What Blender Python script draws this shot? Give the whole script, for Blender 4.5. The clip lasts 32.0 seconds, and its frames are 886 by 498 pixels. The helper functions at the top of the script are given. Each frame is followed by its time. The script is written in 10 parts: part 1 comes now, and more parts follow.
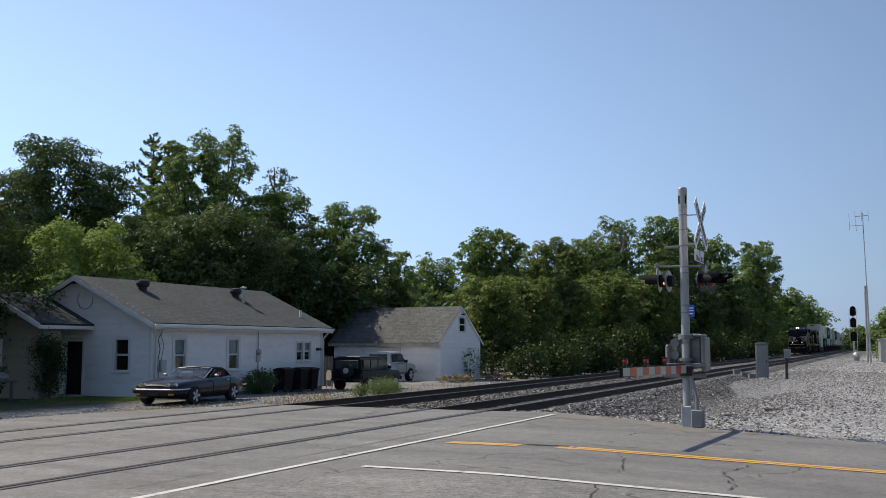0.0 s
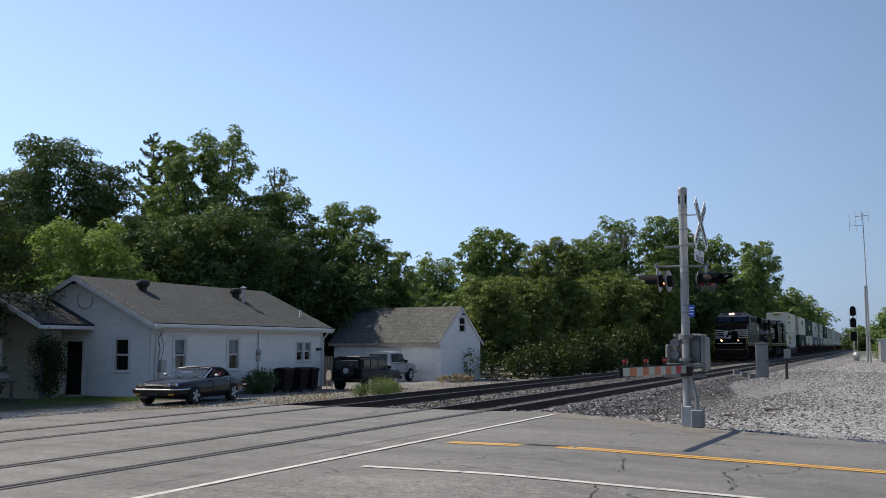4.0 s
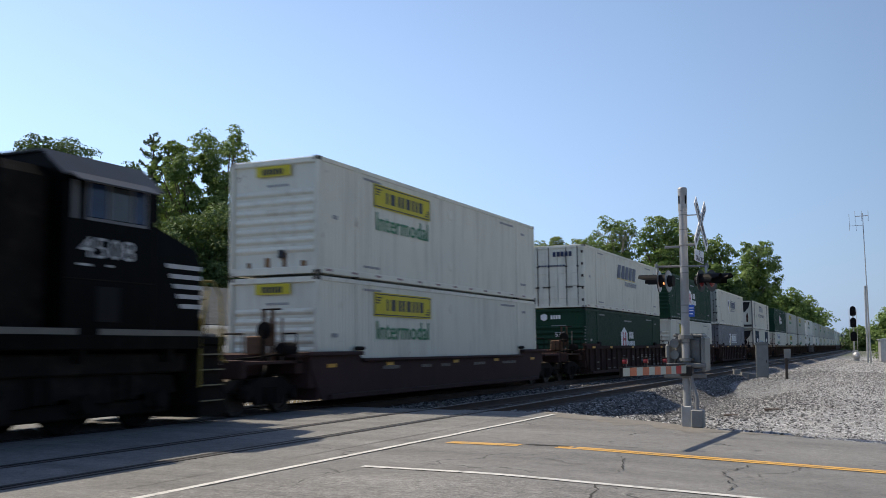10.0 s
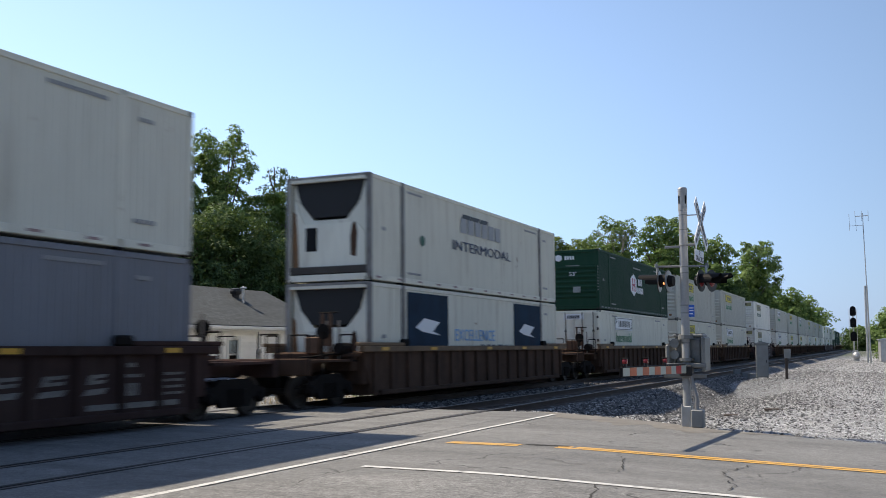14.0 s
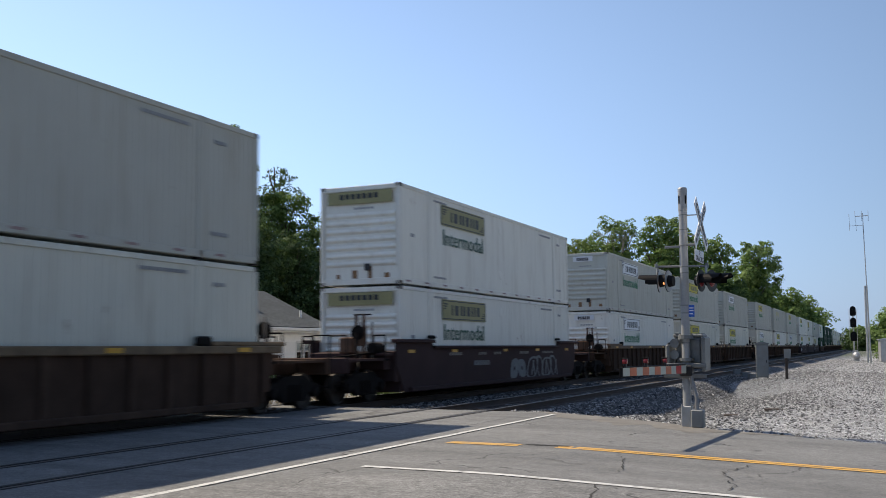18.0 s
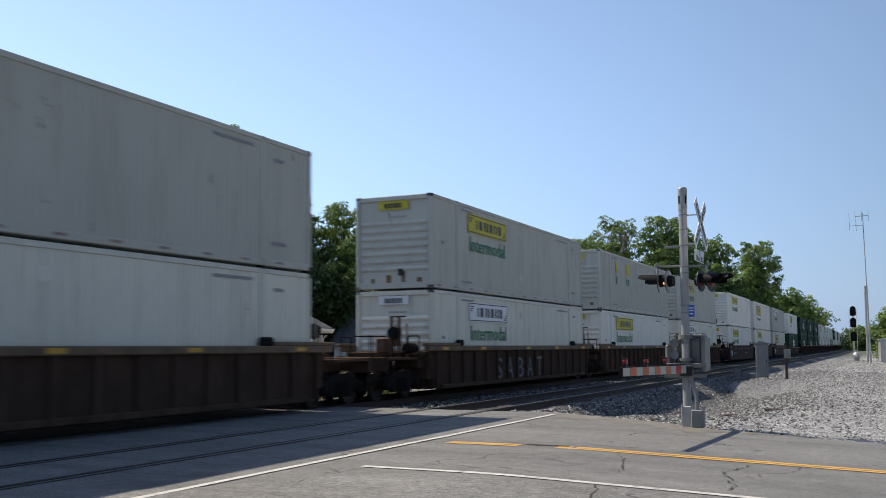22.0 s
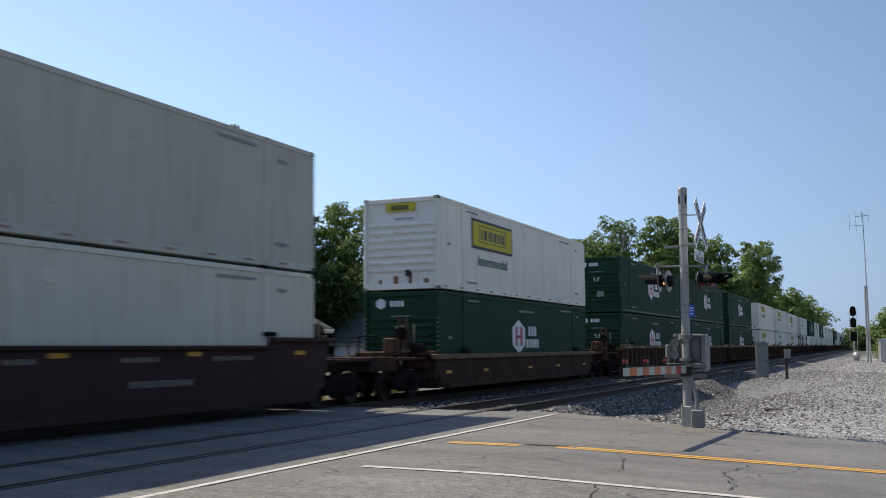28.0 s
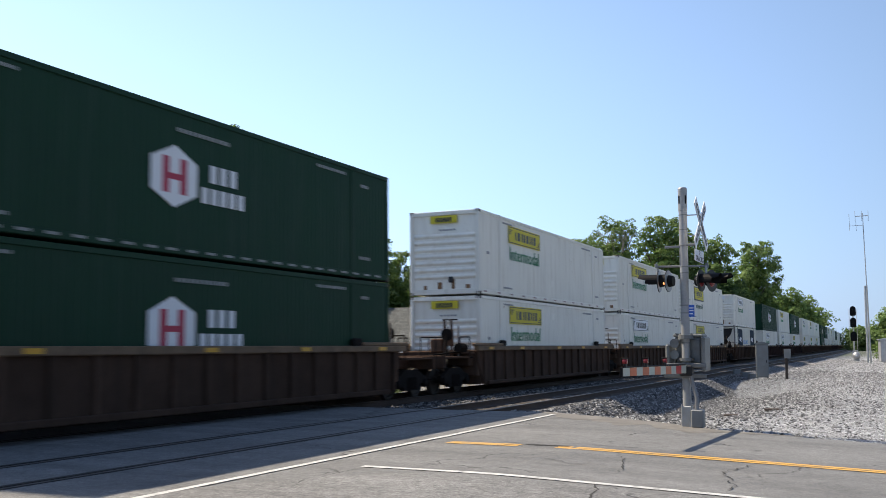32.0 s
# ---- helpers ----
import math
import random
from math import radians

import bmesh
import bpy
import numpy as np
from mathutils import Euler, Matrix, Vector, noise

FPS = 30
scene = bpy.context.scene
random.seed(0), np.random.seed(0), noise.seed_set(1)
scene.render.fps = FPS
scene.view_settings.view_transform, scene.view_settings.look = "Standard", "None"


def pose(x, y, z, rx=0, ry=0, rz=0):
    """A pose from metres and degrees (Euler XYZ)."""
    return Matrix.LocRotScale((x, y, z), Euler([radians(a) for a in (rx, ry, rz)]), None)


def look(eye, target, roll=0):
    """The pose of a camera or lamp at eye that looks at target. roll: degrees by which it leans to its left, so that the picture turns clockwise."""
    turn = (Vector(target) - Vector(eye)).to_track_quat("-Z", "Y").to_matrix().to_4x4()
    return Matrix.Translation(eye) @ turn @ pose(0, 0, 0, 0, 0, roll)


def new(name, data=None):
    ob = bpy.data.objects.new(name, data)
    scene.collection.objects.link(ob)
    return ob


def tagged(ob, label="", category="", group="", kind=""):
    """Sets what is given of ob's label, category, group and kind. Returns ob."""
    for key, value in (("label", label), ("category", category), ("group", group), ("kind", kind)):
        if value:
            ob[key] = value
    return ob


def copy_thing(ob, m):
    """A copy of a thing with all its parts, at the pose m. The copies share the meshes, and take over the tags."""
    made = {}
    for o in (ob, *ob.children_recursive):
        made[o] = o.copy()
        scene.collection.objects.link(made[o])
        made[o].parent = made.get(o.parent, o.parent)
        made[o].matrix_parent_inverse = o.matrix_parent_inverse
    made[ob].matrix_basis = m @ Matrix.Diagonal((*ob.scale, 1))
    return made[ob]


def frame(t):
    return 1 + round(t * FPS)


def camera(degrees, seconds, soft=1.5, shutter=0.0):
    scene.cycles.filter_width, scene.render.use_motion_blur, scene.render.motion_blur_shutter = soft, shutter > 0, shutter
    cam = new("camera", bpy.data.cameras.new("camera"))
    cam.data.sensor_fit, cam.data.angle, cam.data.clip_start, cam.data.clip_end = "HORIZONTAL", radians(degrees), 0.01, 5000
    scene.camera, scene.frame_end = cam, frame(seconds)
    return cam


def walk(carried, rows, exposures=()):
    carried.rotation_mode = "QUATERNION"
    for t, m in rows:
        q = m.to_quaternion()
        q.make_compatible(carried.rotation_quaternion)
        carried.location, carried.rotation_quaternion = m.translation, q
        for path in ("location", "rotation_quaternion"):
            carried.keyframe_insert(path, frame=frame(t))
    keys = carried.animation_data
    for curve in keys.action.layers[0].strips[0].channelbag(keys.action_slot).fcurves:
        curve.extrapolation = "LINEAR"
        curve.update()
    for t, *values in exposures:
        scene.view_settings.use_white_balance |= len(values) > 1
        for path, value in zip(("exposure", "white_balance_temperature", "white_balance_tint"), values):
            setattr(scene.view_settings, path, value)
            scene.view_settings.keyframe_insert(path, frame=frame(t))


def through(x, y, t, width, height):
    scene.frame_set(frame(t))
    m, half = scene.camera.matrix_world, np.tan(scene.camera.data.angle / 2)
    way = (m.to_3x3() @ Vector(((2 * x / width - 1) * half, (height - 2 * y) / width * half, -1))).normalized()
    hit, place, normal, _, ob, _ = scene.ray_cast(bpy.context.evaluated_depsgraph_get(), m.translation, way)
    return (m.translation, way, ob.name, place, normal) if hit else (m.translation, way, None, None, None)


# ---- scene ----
cam = camera(48.0, 32.0, soft=0.45, shutter=0.3)
EYE = pose(0, 0, 1.524, 95.527, 0, 24.432)
walk(cam, [(0, EYE), (32, EYE)], exposures=[(t, e + 0.12, 7000, 12) for t, e in ((0, 0.0), (7.5, 0.0), (9, 0.1), (11, 0.25), (12, 0.4), (13, 0.4), (17, 0.2), (25, 0.15), (28, 0.1), (30, 0.4), (31, 0.52), (32, 0.52))])

# ---- light: clear late-morning sky, sun behind the railway ----
world = bpy.data.worlds.new("sky")
scene.world = world
world.use_nodes = True
wn = world.node_tree.nodes
sky = wn.new("ShaderNodeTexSky")
sky.sky_type = "NISHITA"
sky.sun_disc = False
sky.sun_elevation = radians(50.0)
sky.sun_rotation = radians(-88)
sky.altitude = 500
sky.air_density = 1.0
sky.dust_density = 1.3
sky.ozone_density = 4.0
wn["Background"].inputs[1].default_value = 0.125
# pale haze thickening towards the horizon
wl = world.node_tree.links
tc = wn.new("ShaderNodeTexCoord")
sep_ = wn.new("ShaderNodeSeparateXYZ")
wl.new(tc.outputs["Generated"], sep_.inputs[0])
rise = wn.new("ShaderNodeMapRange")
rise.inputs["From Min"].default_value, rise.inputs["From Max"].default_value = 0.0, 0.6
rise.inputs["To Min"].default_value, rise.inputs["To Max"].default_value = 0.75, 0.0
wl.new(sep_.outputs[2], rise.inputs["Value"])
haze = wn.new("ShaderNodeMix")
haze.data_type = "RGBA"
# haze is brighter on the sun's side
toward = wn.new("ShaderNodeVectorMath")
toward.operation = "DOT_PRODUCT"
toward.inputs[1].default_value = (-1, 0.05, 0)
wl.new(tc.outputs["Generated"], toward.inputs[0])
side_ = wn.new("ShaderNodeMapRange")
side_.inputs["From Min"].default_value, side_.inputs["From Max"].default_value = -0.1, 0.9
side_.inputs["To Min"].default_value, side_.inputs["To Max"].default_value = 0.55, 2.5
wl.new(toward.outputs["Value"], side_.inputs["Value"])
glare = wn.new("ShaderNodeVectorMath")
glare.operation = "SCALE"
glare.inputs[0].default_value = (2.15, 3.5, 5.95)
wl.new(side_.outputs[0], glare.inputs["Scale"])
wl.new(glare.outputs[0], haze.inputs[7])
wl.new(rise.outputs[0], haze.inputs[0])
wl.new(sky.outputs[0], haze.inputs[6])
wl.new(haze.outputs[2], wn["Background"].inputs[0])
sun_data = bpy.data.lights.new("sun", "SUN")
sun_data.energy = 4.5
sun_data.angle = radians(0.53)
sun_data.color = (1.0, 0.92, 0.78)
sun = new("sun", sun_data)
sun.matrix_world = look((0, 0, 60), (0.84, -0.03, 59))


# ---- building blocks ----
class Shape:
    """Collects vertices and faces of one mesh."""

    def __init__(self):
        self.v, self.f = [], []

    def add(self, verts, faces):
        n = len(self.v)
        self.v += [tuple(p) for p in verts]
        self.f += [tuple(i + n for i in q) for q in faces]
        return self

    def box(self, x0, x1, y0, y1, z0, z1, b=0.0):
        if b <= 0:
            return self.add([(x, y, z) for x in (x0, x1) for y in (y0, y1) for z in (z0, z1)],
                            [(0, 1, 3, 2), (4, 6, 7, 5), (0, 4, 5, 1), (2, 3, 7, 6), (0, 2, 6, 4), (1, 5, 7, 3)])
        b = min(b, (x1 - x0) * 0.45, (y1 - y0) * 0.45, (z1 - z0) * 0.45)
        vs, idx = [], {}
        for i, (xa, xs) in enumerate(((x0, 1), (x1, -1))):
            for j, (ya, ys) in enumerate(((y0, 1), (y1, -1))):
                for k, (za, zs) in enumerate(((z0, 1), (z1, -1))):
                    for a in range(3):
                        idx[i, j, k, a] = len(vs)
                        vs.append((xa + (0 if a == 0 else xs * b), ya + (0 if a == 1 else ys * b), za + (0 if a == 2 else zs * b)))
        fs = []
        for s in (0, 1):
            q = [(s, 0, 0, 0), (s, 1, 0, 0), (s, 1, 1, 0), (s, 0, 1, 0)]
            fs.append([idx[c] for c in (q if s else q[::-1])])
            q = [(0, s, 0, 1), (0, s, 1, 1), (1, s, 1, 1), (1, s, 0, 1)]
            fs.append([idx[c] for c in (q if s else q[::-1])])
            q = [(0, 0, s, 2), (1, 0, s, 2), (1, 1, s, 2), (0, 1, s, 2)]
            fs.append([idx[c] for c in (q if s else q[::-1])])
        for s in (0, 1):
            for u in (0, 1):
                q = [(0, s, u, 1), (1, s, u, 1), (1, s, u, 2), (0, s, u, 2)]
                fs.append([idx[c] for c in (q if (s + u) % 2 else q[::-1])])
                q = [(s, 0, u, 0), (s, 1, u, 0), (s, 1, u, 2), (s, 0, u, 2)]
                fs.append([idx[c] for c in (q[::-1] if (s + u) % 2 else q)])
                q = [(s, u, 0, 0), (s, u, 1, 0), (s, u, 1, 1), (s, u, 0, 1)]
                fs.append([idx[c] for c in (q if (s + u) % 2 else q[::-1])])
        for i in (0, 1):
            for j in (0, 1):
                for k in (0, 1):
                    q = [idx[i, j, k, 0], idx[i, j, k, 1], idx[i, j, k, 2]]
                    fs.append(q if (i + j + k) % 2 else q[::-1])
        return self.add(vs, fs)

    def tube(self, p0, p1, r0, r1=None, n=8, caps=True):
        r1 = r0 if r1 is None else r1
        p0, p1 = Vector(p0), Vector(p1)
        d = (p1 - p0).normalized()
        a = d.orthogonal().normalized()
        c = d.cross(a)
        ring = [(math.cos(2 * math.pi * i / n), math.sin(2 * math.pi * i / n)) for i in range(n)]
        vs = [p0 + (a * u + c * w) * r0 for u, w in ring] + [p1 + (a * u + c * w) * r1 for u, w in ring]
        fs = [(i, (i + 1) % n, n + (i + 1) % n, n + i) for i in range(n)]
        if caps:
            fs += [tuple(range(n))[::-1], tuple(range(n, 2 * n))]
        return self.add(vs, fs)

    def line(self, pts, r, n=6):
        for a, b in zip(pts, pts[1:]):
            self.tube(a, b, r, n=n)
        return self

    def lathe(self, rows, n=16, centre=(0, 0, 0), axis="z"):
        """rows of (radius, height) turned round an axis."""
        vs = []
        for r, h in rows:
            for i in range(n):
                a = 2 * math.pi * i / n
                c, s = r * math.cos(a), r * math.sin(a)
                p = {"z": (c, s, h), "x": (h, c, s), "y": (s, h, c)}[axis]
                vs.append((p[0] + centre[0], p[1] + centre[1], p[2] + centre[2]))
        fs = [(k * n + i, k * n + (i + 1) % n, (k + 1) * n + (i + 1) % n, (k + 1) * n + i) for k in range(len(rows) - 1) for i in range(n)]
        fs += [tuple(range(n))[::-1], tuple(range((len(rows) - 1) * n, len(rows) * n))]
        return self.add(vs, fs)

    def prism(self, outline, a, b, axis="x", taper=1.0, shift=(0, 0)):
        """An outline in the plane across an axis, drawn out from a to b. x: (y, z), y: (x, z), z: (x, y)."""
        area = sum(p[0] * q[1] - q[0] * p[1] for p, q in zip(outline, outline[1:] + outline[:1]))
        if area < 0:
            outline = outline[::-1]
        n = len(outline)
        cx, cy = sum(p[0] for p in outline) / n, sum(p[1] for p in outline) / n
        put = {"x": lambda u, w, h: (h, u, w), "y": lambda u, w, h: (w, h, u), "z": lambda u, w, h: (u, w, h)}[axis]
        if axis == "y":
            outline = [(w, u) for u, w in outline][::-1]
            cx, cy = cy, cx
        vs = [put(u, w, a) for u, w in outline]
        vs += [put(cx + (u - cx) * taper + shift[0], cy + (w - cy) * taper + shift[1], b) for u, w in outline]
        fs = [tuple(range(n))[::-1], tuple(range(n, 2 * n))] + [(i, (i + 1) % n, n + (i + 1) % n, n + i) for i in range(n)]
        return self.add(vs, fs)

    def mesh(self, name, smooth=False):
        me = bpy.data.meshes.new(name)
        me.from_pydata(self.v, [], self.f)
        if smooth:
            me.polygons.foreach_set("use_smooth", [True] * len(me.polygons))
        me.update()
        return me


SMALL_MARKS = {"sign_mark", "word_mark", "word_shade", "stencil", "data_stencil", "spray_scrawl", "mark_bar", "panel_mark", "notice_marks", "number_letters", "lettering", "louvre", "sill_stripe"}


def part(name, shape, material, parent=None, label="", smooth=False):
    """One mesh object, under a thing or a part."""
    me = shape if isinstance(shape, bpy.types.Mesh) else shape.mesh(name, smooth)
    if material is not None and not me.materials:
        me.materials.append(material)
    ob = new(name, me)
    if parent is not None:
        ob.parent = parent
    if label:
        ob["label"] = label
    if name in SMALL_MARKS:
        ob["kind"] = "stuff"
    return ob


def thing(name, label, category, group="", kind="", at=None):
    ob = new(name)
    ob.empty_display_size = 0.2
    tagged(ob, label, category, group, kind)
    if at is not None:
        ob.matrix_world = at
    return ob


def lettering(text, size, thick=0.004):
    """A mesh of built-in letters in the yz plane, reading along +y, facing +x."""
    cu = bpy.data.curves.new("letters", "FONT")
    cu.body, cu.size, cu.extrude, cu.resolution_u = text, size, thick, 2
    ob = bpy.data.objects.new("letters", cu)
    scene.collection.objects.link(ob)
    me = bpy.data.meshes.new_from_object(ob.evaluated_get(bpy.context.evaluated_depsgraph_get()))
    bpy.data.objects.remove(ob)
    me.materials.clear()
    me.transform(Matrix(((0, 0, 1, 0), (1, 0, 0, 0), (0, 1, 0, 0), (0, 0, 0, 1))))
    return me


def fitted_letters(text, y0, y1, z0, z1, x, mirror=False):
    me = lettering(text, 1.0)
    co = [v.co for v in me.vertices]
    a0, a1 = min(c.y for c in co), max(c.y for c in co)
    b0, b1 = min(c.z for c in co), max(c.z for c in co)
    for v in me.vertices:
        v.co = (x + v.co.x, y0 + (v.co.y - a0) / (a1 - a0) * (y1 - y0), z0 + (v.co.z - b0) / (b1 - b0) * (z1 - z0))
    return me


# ---- materials ----
def tree_of(name):
    m = bpy.data.materials.new(name)
    m.use_nodes = True
    nt = m.node_tree
    return m, nt, nt.nodes["Principled BSDF"]


def noise_at(nt, vec, scale, detail=4.0, rough=0.6):
    n = nt.nodes.new("ShaderNodeTexNoise")
    n.inputs["Scale"].default_value, n.inputs["Detail"].default_value, n.inputs["Roughness"].default_value = scale, detail, rough
    nt.links.new(vec, n.inputs["Vector"])
    return n.outputs[0]


def ramp(nt, fac, stops):
    r = nt.nodes.new("ShaderNodeValToRGB")
    while len(r.color_ramp.elements) < len(stops):
        r.color_ramp.elements.new(0.5)
    for e, (p, c) in zip(r.color_ramp.elements, stops):
        e.position, e.color = p, (c, c, c, 1) if isinstance(c, (int, float)) else (*c, 1)
    nt.links.new(fac, r.inputs[0])
    return r.outputs[0]


def blend(nt, fac, a, b, how="MIX"):
    m = nt.nodes.new("ShaderNodeMix")
    m.data_type, m.blend_type = "RGBA", how
    for sock, val in ((m.inputs[0], fac), (m.inputs[6], a), (m.inputs[7], b)):
        if isinstance(val, bpy.types.NodeSocket):
            nt.links.new(val, sock)
        elif isinstance(val, (int, float)):
            sock.default_value = val
        else:
            sock.default_value = (*val, 1)
    return m.outputs[2]


def math_node(nt, op, a, b=0.0, clamp=False):
    m = nt.nodes.new("ShaderNodeMath")
    m.operation, m.use_clamp = op, clamp
    for sock, val in ((m.inputs[0], a), (m.inputs[1], b)):
        if isinstance(val, bpy.types.NodeSocket):
            nt.links.new(val, sock)
        else:
            sock.default_value = val
    return m.outputs[0]


def mapped(nt, scale=(1, 1, 1), shift=True):
    tc = nt.nodes.new("ShaderNodeTexCoord")
    mp = nt.nodes.new("ShaderNodeMapping")
    mp.inputs["Scale"].default_value = scale
    nt.links.new(tc.outputs["Object"], mp.inputs[0])
    if shift:
        oi = nt.nodes.new("ShaderNodeObjectInfo")
        k = math_node(nt, "MULTIPLY", oi.outputs["Random"], 37.0)
        cx = nt.nodes.new("ShaderNodeCombineXYZ")
        for i in range(3):
            nt.links.new(k, cx.inputs[i])
        nt.links.new(cx.outputs[0], mp.inputs[1])
    return mp.outputs[0]


def bump_to(nt, bsdf, height, strength, dist=0.01):
    b = nt.nodes.new("ShaderNodeBump")
    b.inputs["Strength"].default_value, b.inputs["Distance"].default_value = strength, dist
    nt.links.new(height, b.inputs["Height"])
    nt.links.new(b.outputs[0], bsdf.inputs["Normal"])


def surface(name, col, rough=0.6, metal=0.0, var=0.2, big=1.5, fine=40.0, bump=0.15, dirt=None, dirt_amount=0.4, streak=False, rvar=0.12, ovar=0.0, spec=0.4, rust=None):
    """Paint, metal, wood, plastic: two scales of tone, optional dirt (in streaks), fine relief."""
    m, nt, b = tree_of(name)
    vec = mapped(nt)
    n1, n2 = noise_at(nt, vec, big, 5), noise_at(nt, vec, fine, 3)
    k = math_node(nt, "ADD", math_node(nt, "MULTIPLY", n1, 0.65), math_node(nt, "MULTIPLY", n2, 0.35))
    lo, hi = tuple(c * (1 - var) for c in col), tuple(min(1, c * (1 + var)) for c in col)
    c = blend(nt, ramp(nt, k, [(0.3, 0.0), (0.7, 1.0)]), lo, hi)
    if ovar:
        oi = nt.nodes.new("ShaderNodeObjectInfo")
        hs = nt.nodes.new("ShaderNodeHueSaturation")
        nt.links.new(math_node(nt, "ADD", math_node(nt, "MULTIPLY", oi.outputs["Random"], 2 * ovar), 1 - ovar), hs.inputs["Value"])
        nt.links.new(c, hs.inputs["Color"])
        c = hs.outputs[0]
    if dirt:
        dv = mapped(nt, (2.2, 2.2, 0.22) if streak else (1, 1, 1))
        d = ramp(nt, noise_at(nt, dv, 1.6 if streak else 2.2, 6, 0.65), [(0.5, 0.0), (0.72, dirt_amount)])
        c = blend(nt, d, c, dirt)
    if rust:        # scattered chips and scrapes with a short run below
        rv = mapped(nt, (1.0, 1.0, 0.55))
        spots = math_node(nt, "MULTIPLY", ramp(nt, noise_at(nt, rv, 2.6, 6, 0.75), [(0.64, 0.0), (0.67, 0.9)]), ramp(nt, noise_at(nt, rv, 0.45, 3), [(0.5, 0.0), (0.6, 1.0)]))
        c = blend(nt, spots, c, rust)
    nt.links.new(c, b.inputs["Base Color"])
    nt.links.new(math_node(nt, "ADD", math_node(nt, "MULTIPLY", n1, 2 * rvar), rough - rvar, True), b.inputs["Roughness"])
    b.inputs["Metallic"].default_value = metal
    b.inputs["Specular IOR Level"].default_value = spec
    if bump:
        bump_to(nt, b, k, bump, 0.01)
    return m


def glow(name, col, strength, base=(0.6, 0.55, 0.5)):
    m, nt, b = tree_of(name)
    b.inputs["Base Color"].default_value = (*base, 1)
    b.inputs["Emission Color"].default_value = (*col, 1)
    b.inputs["Emission Strength"].default_value = strength
    return m


def glass_mat(name, tint=(0.02, 0.025, 0.03), rough=0.04, spec=0.5):
    m, nt, b = tree_of(name)
    vec = mapped(nt)
    c = blend(nt, noise_at(nt, vec, 3, 3), tuple(t * 0.6 for t in tint), tuple(t * 1.4 for t in tint))
    nt.links.new(c, b.inputs["Base Color"])
    b.inputs["Roughness"].default_value = rough
    b.inputs["IOR"].default_value = 1.5
    b.inputs["Specular IOR Level"].default_value = spec
    return m


def clear_glass(name, tint=(0.85, 0.9, 0.9), gloss=0.1):
    """A thin clear pane: mostly see-through, with a sharp reflection."""
    m, nt, b = tree_of(name)
    nt.nodes.remove(b)
    t, g, mx = nt.nodes.new("ShaderNodeBsdfTransparent"), nt.nodes.new("ShaderNodeBsdfGlossy"), nt.nodes.new("ShaderNodeMixShader")
    t.inputs[0].default_value = (*tint, 1)
    g.inputs["Roughness"].default_value = 0.04
    mx.inputs[0].default_value = gloss
    nt.links.new(t.outputs[0], mx.inputs[1])
    nt.links.new(g.outputs[0], mx.inputs[2])
    nt.links.new(mx.outputs[0], nt.nodes["Material Output"].inputs[0])
    return m


def stones(name, tones, size=18.0, rough=0.9, bump=0.8, dust=None):
    """Loose stone: each stone its own tone, with joints in relief."""
    m, nt, b = tree_of(name)
    vec = mapped(nt, shift=False)
    v1 = nt.nodes.new("ShaderNodeTexVoronoi")
    v1.inputs["Scale"].default_value = size
    nt.links.new(vec, v1.inputs["Vector"])
    sep = nt.nodes.new("ShaderNodeSeparateColor")
    nt.links.new(v1.outputs["Color"], sep.inputs[0])
    c = ramp(nt, sep.outputs[0], [(i / (len(tones) - 1), t) for i, t in enumerate(tones)])
    patch = ramp(nt, noise_at(nt, vec, 0.35, 5, 0.7), [(0.35, 0.72), (0.68, 1.12)])
    c = blend(nt, 1.0, c, patch, "MULTIPLY")
    if dust:
        c = blend(nt, ramp(nt, noise_at(nt, vec, 0.9, 6, 0.7), [(0.48, 0.0), (0.62, 0.75)]), c, dust)
    nt.links.new(c, b.inputs["Base Color"])
    b.inputs["Roughness"].default_value = rough
    h = math_node(nt, "ADD", math_node(nt, "MULTIPLY", v1.outputs["Distance"], -1.0), math_node(nt, "MULTIPLY", noise_at(nt, vec, 60, 3), 0.3))
    bump_to(nt, b, h, bump, 0.04)
    return m


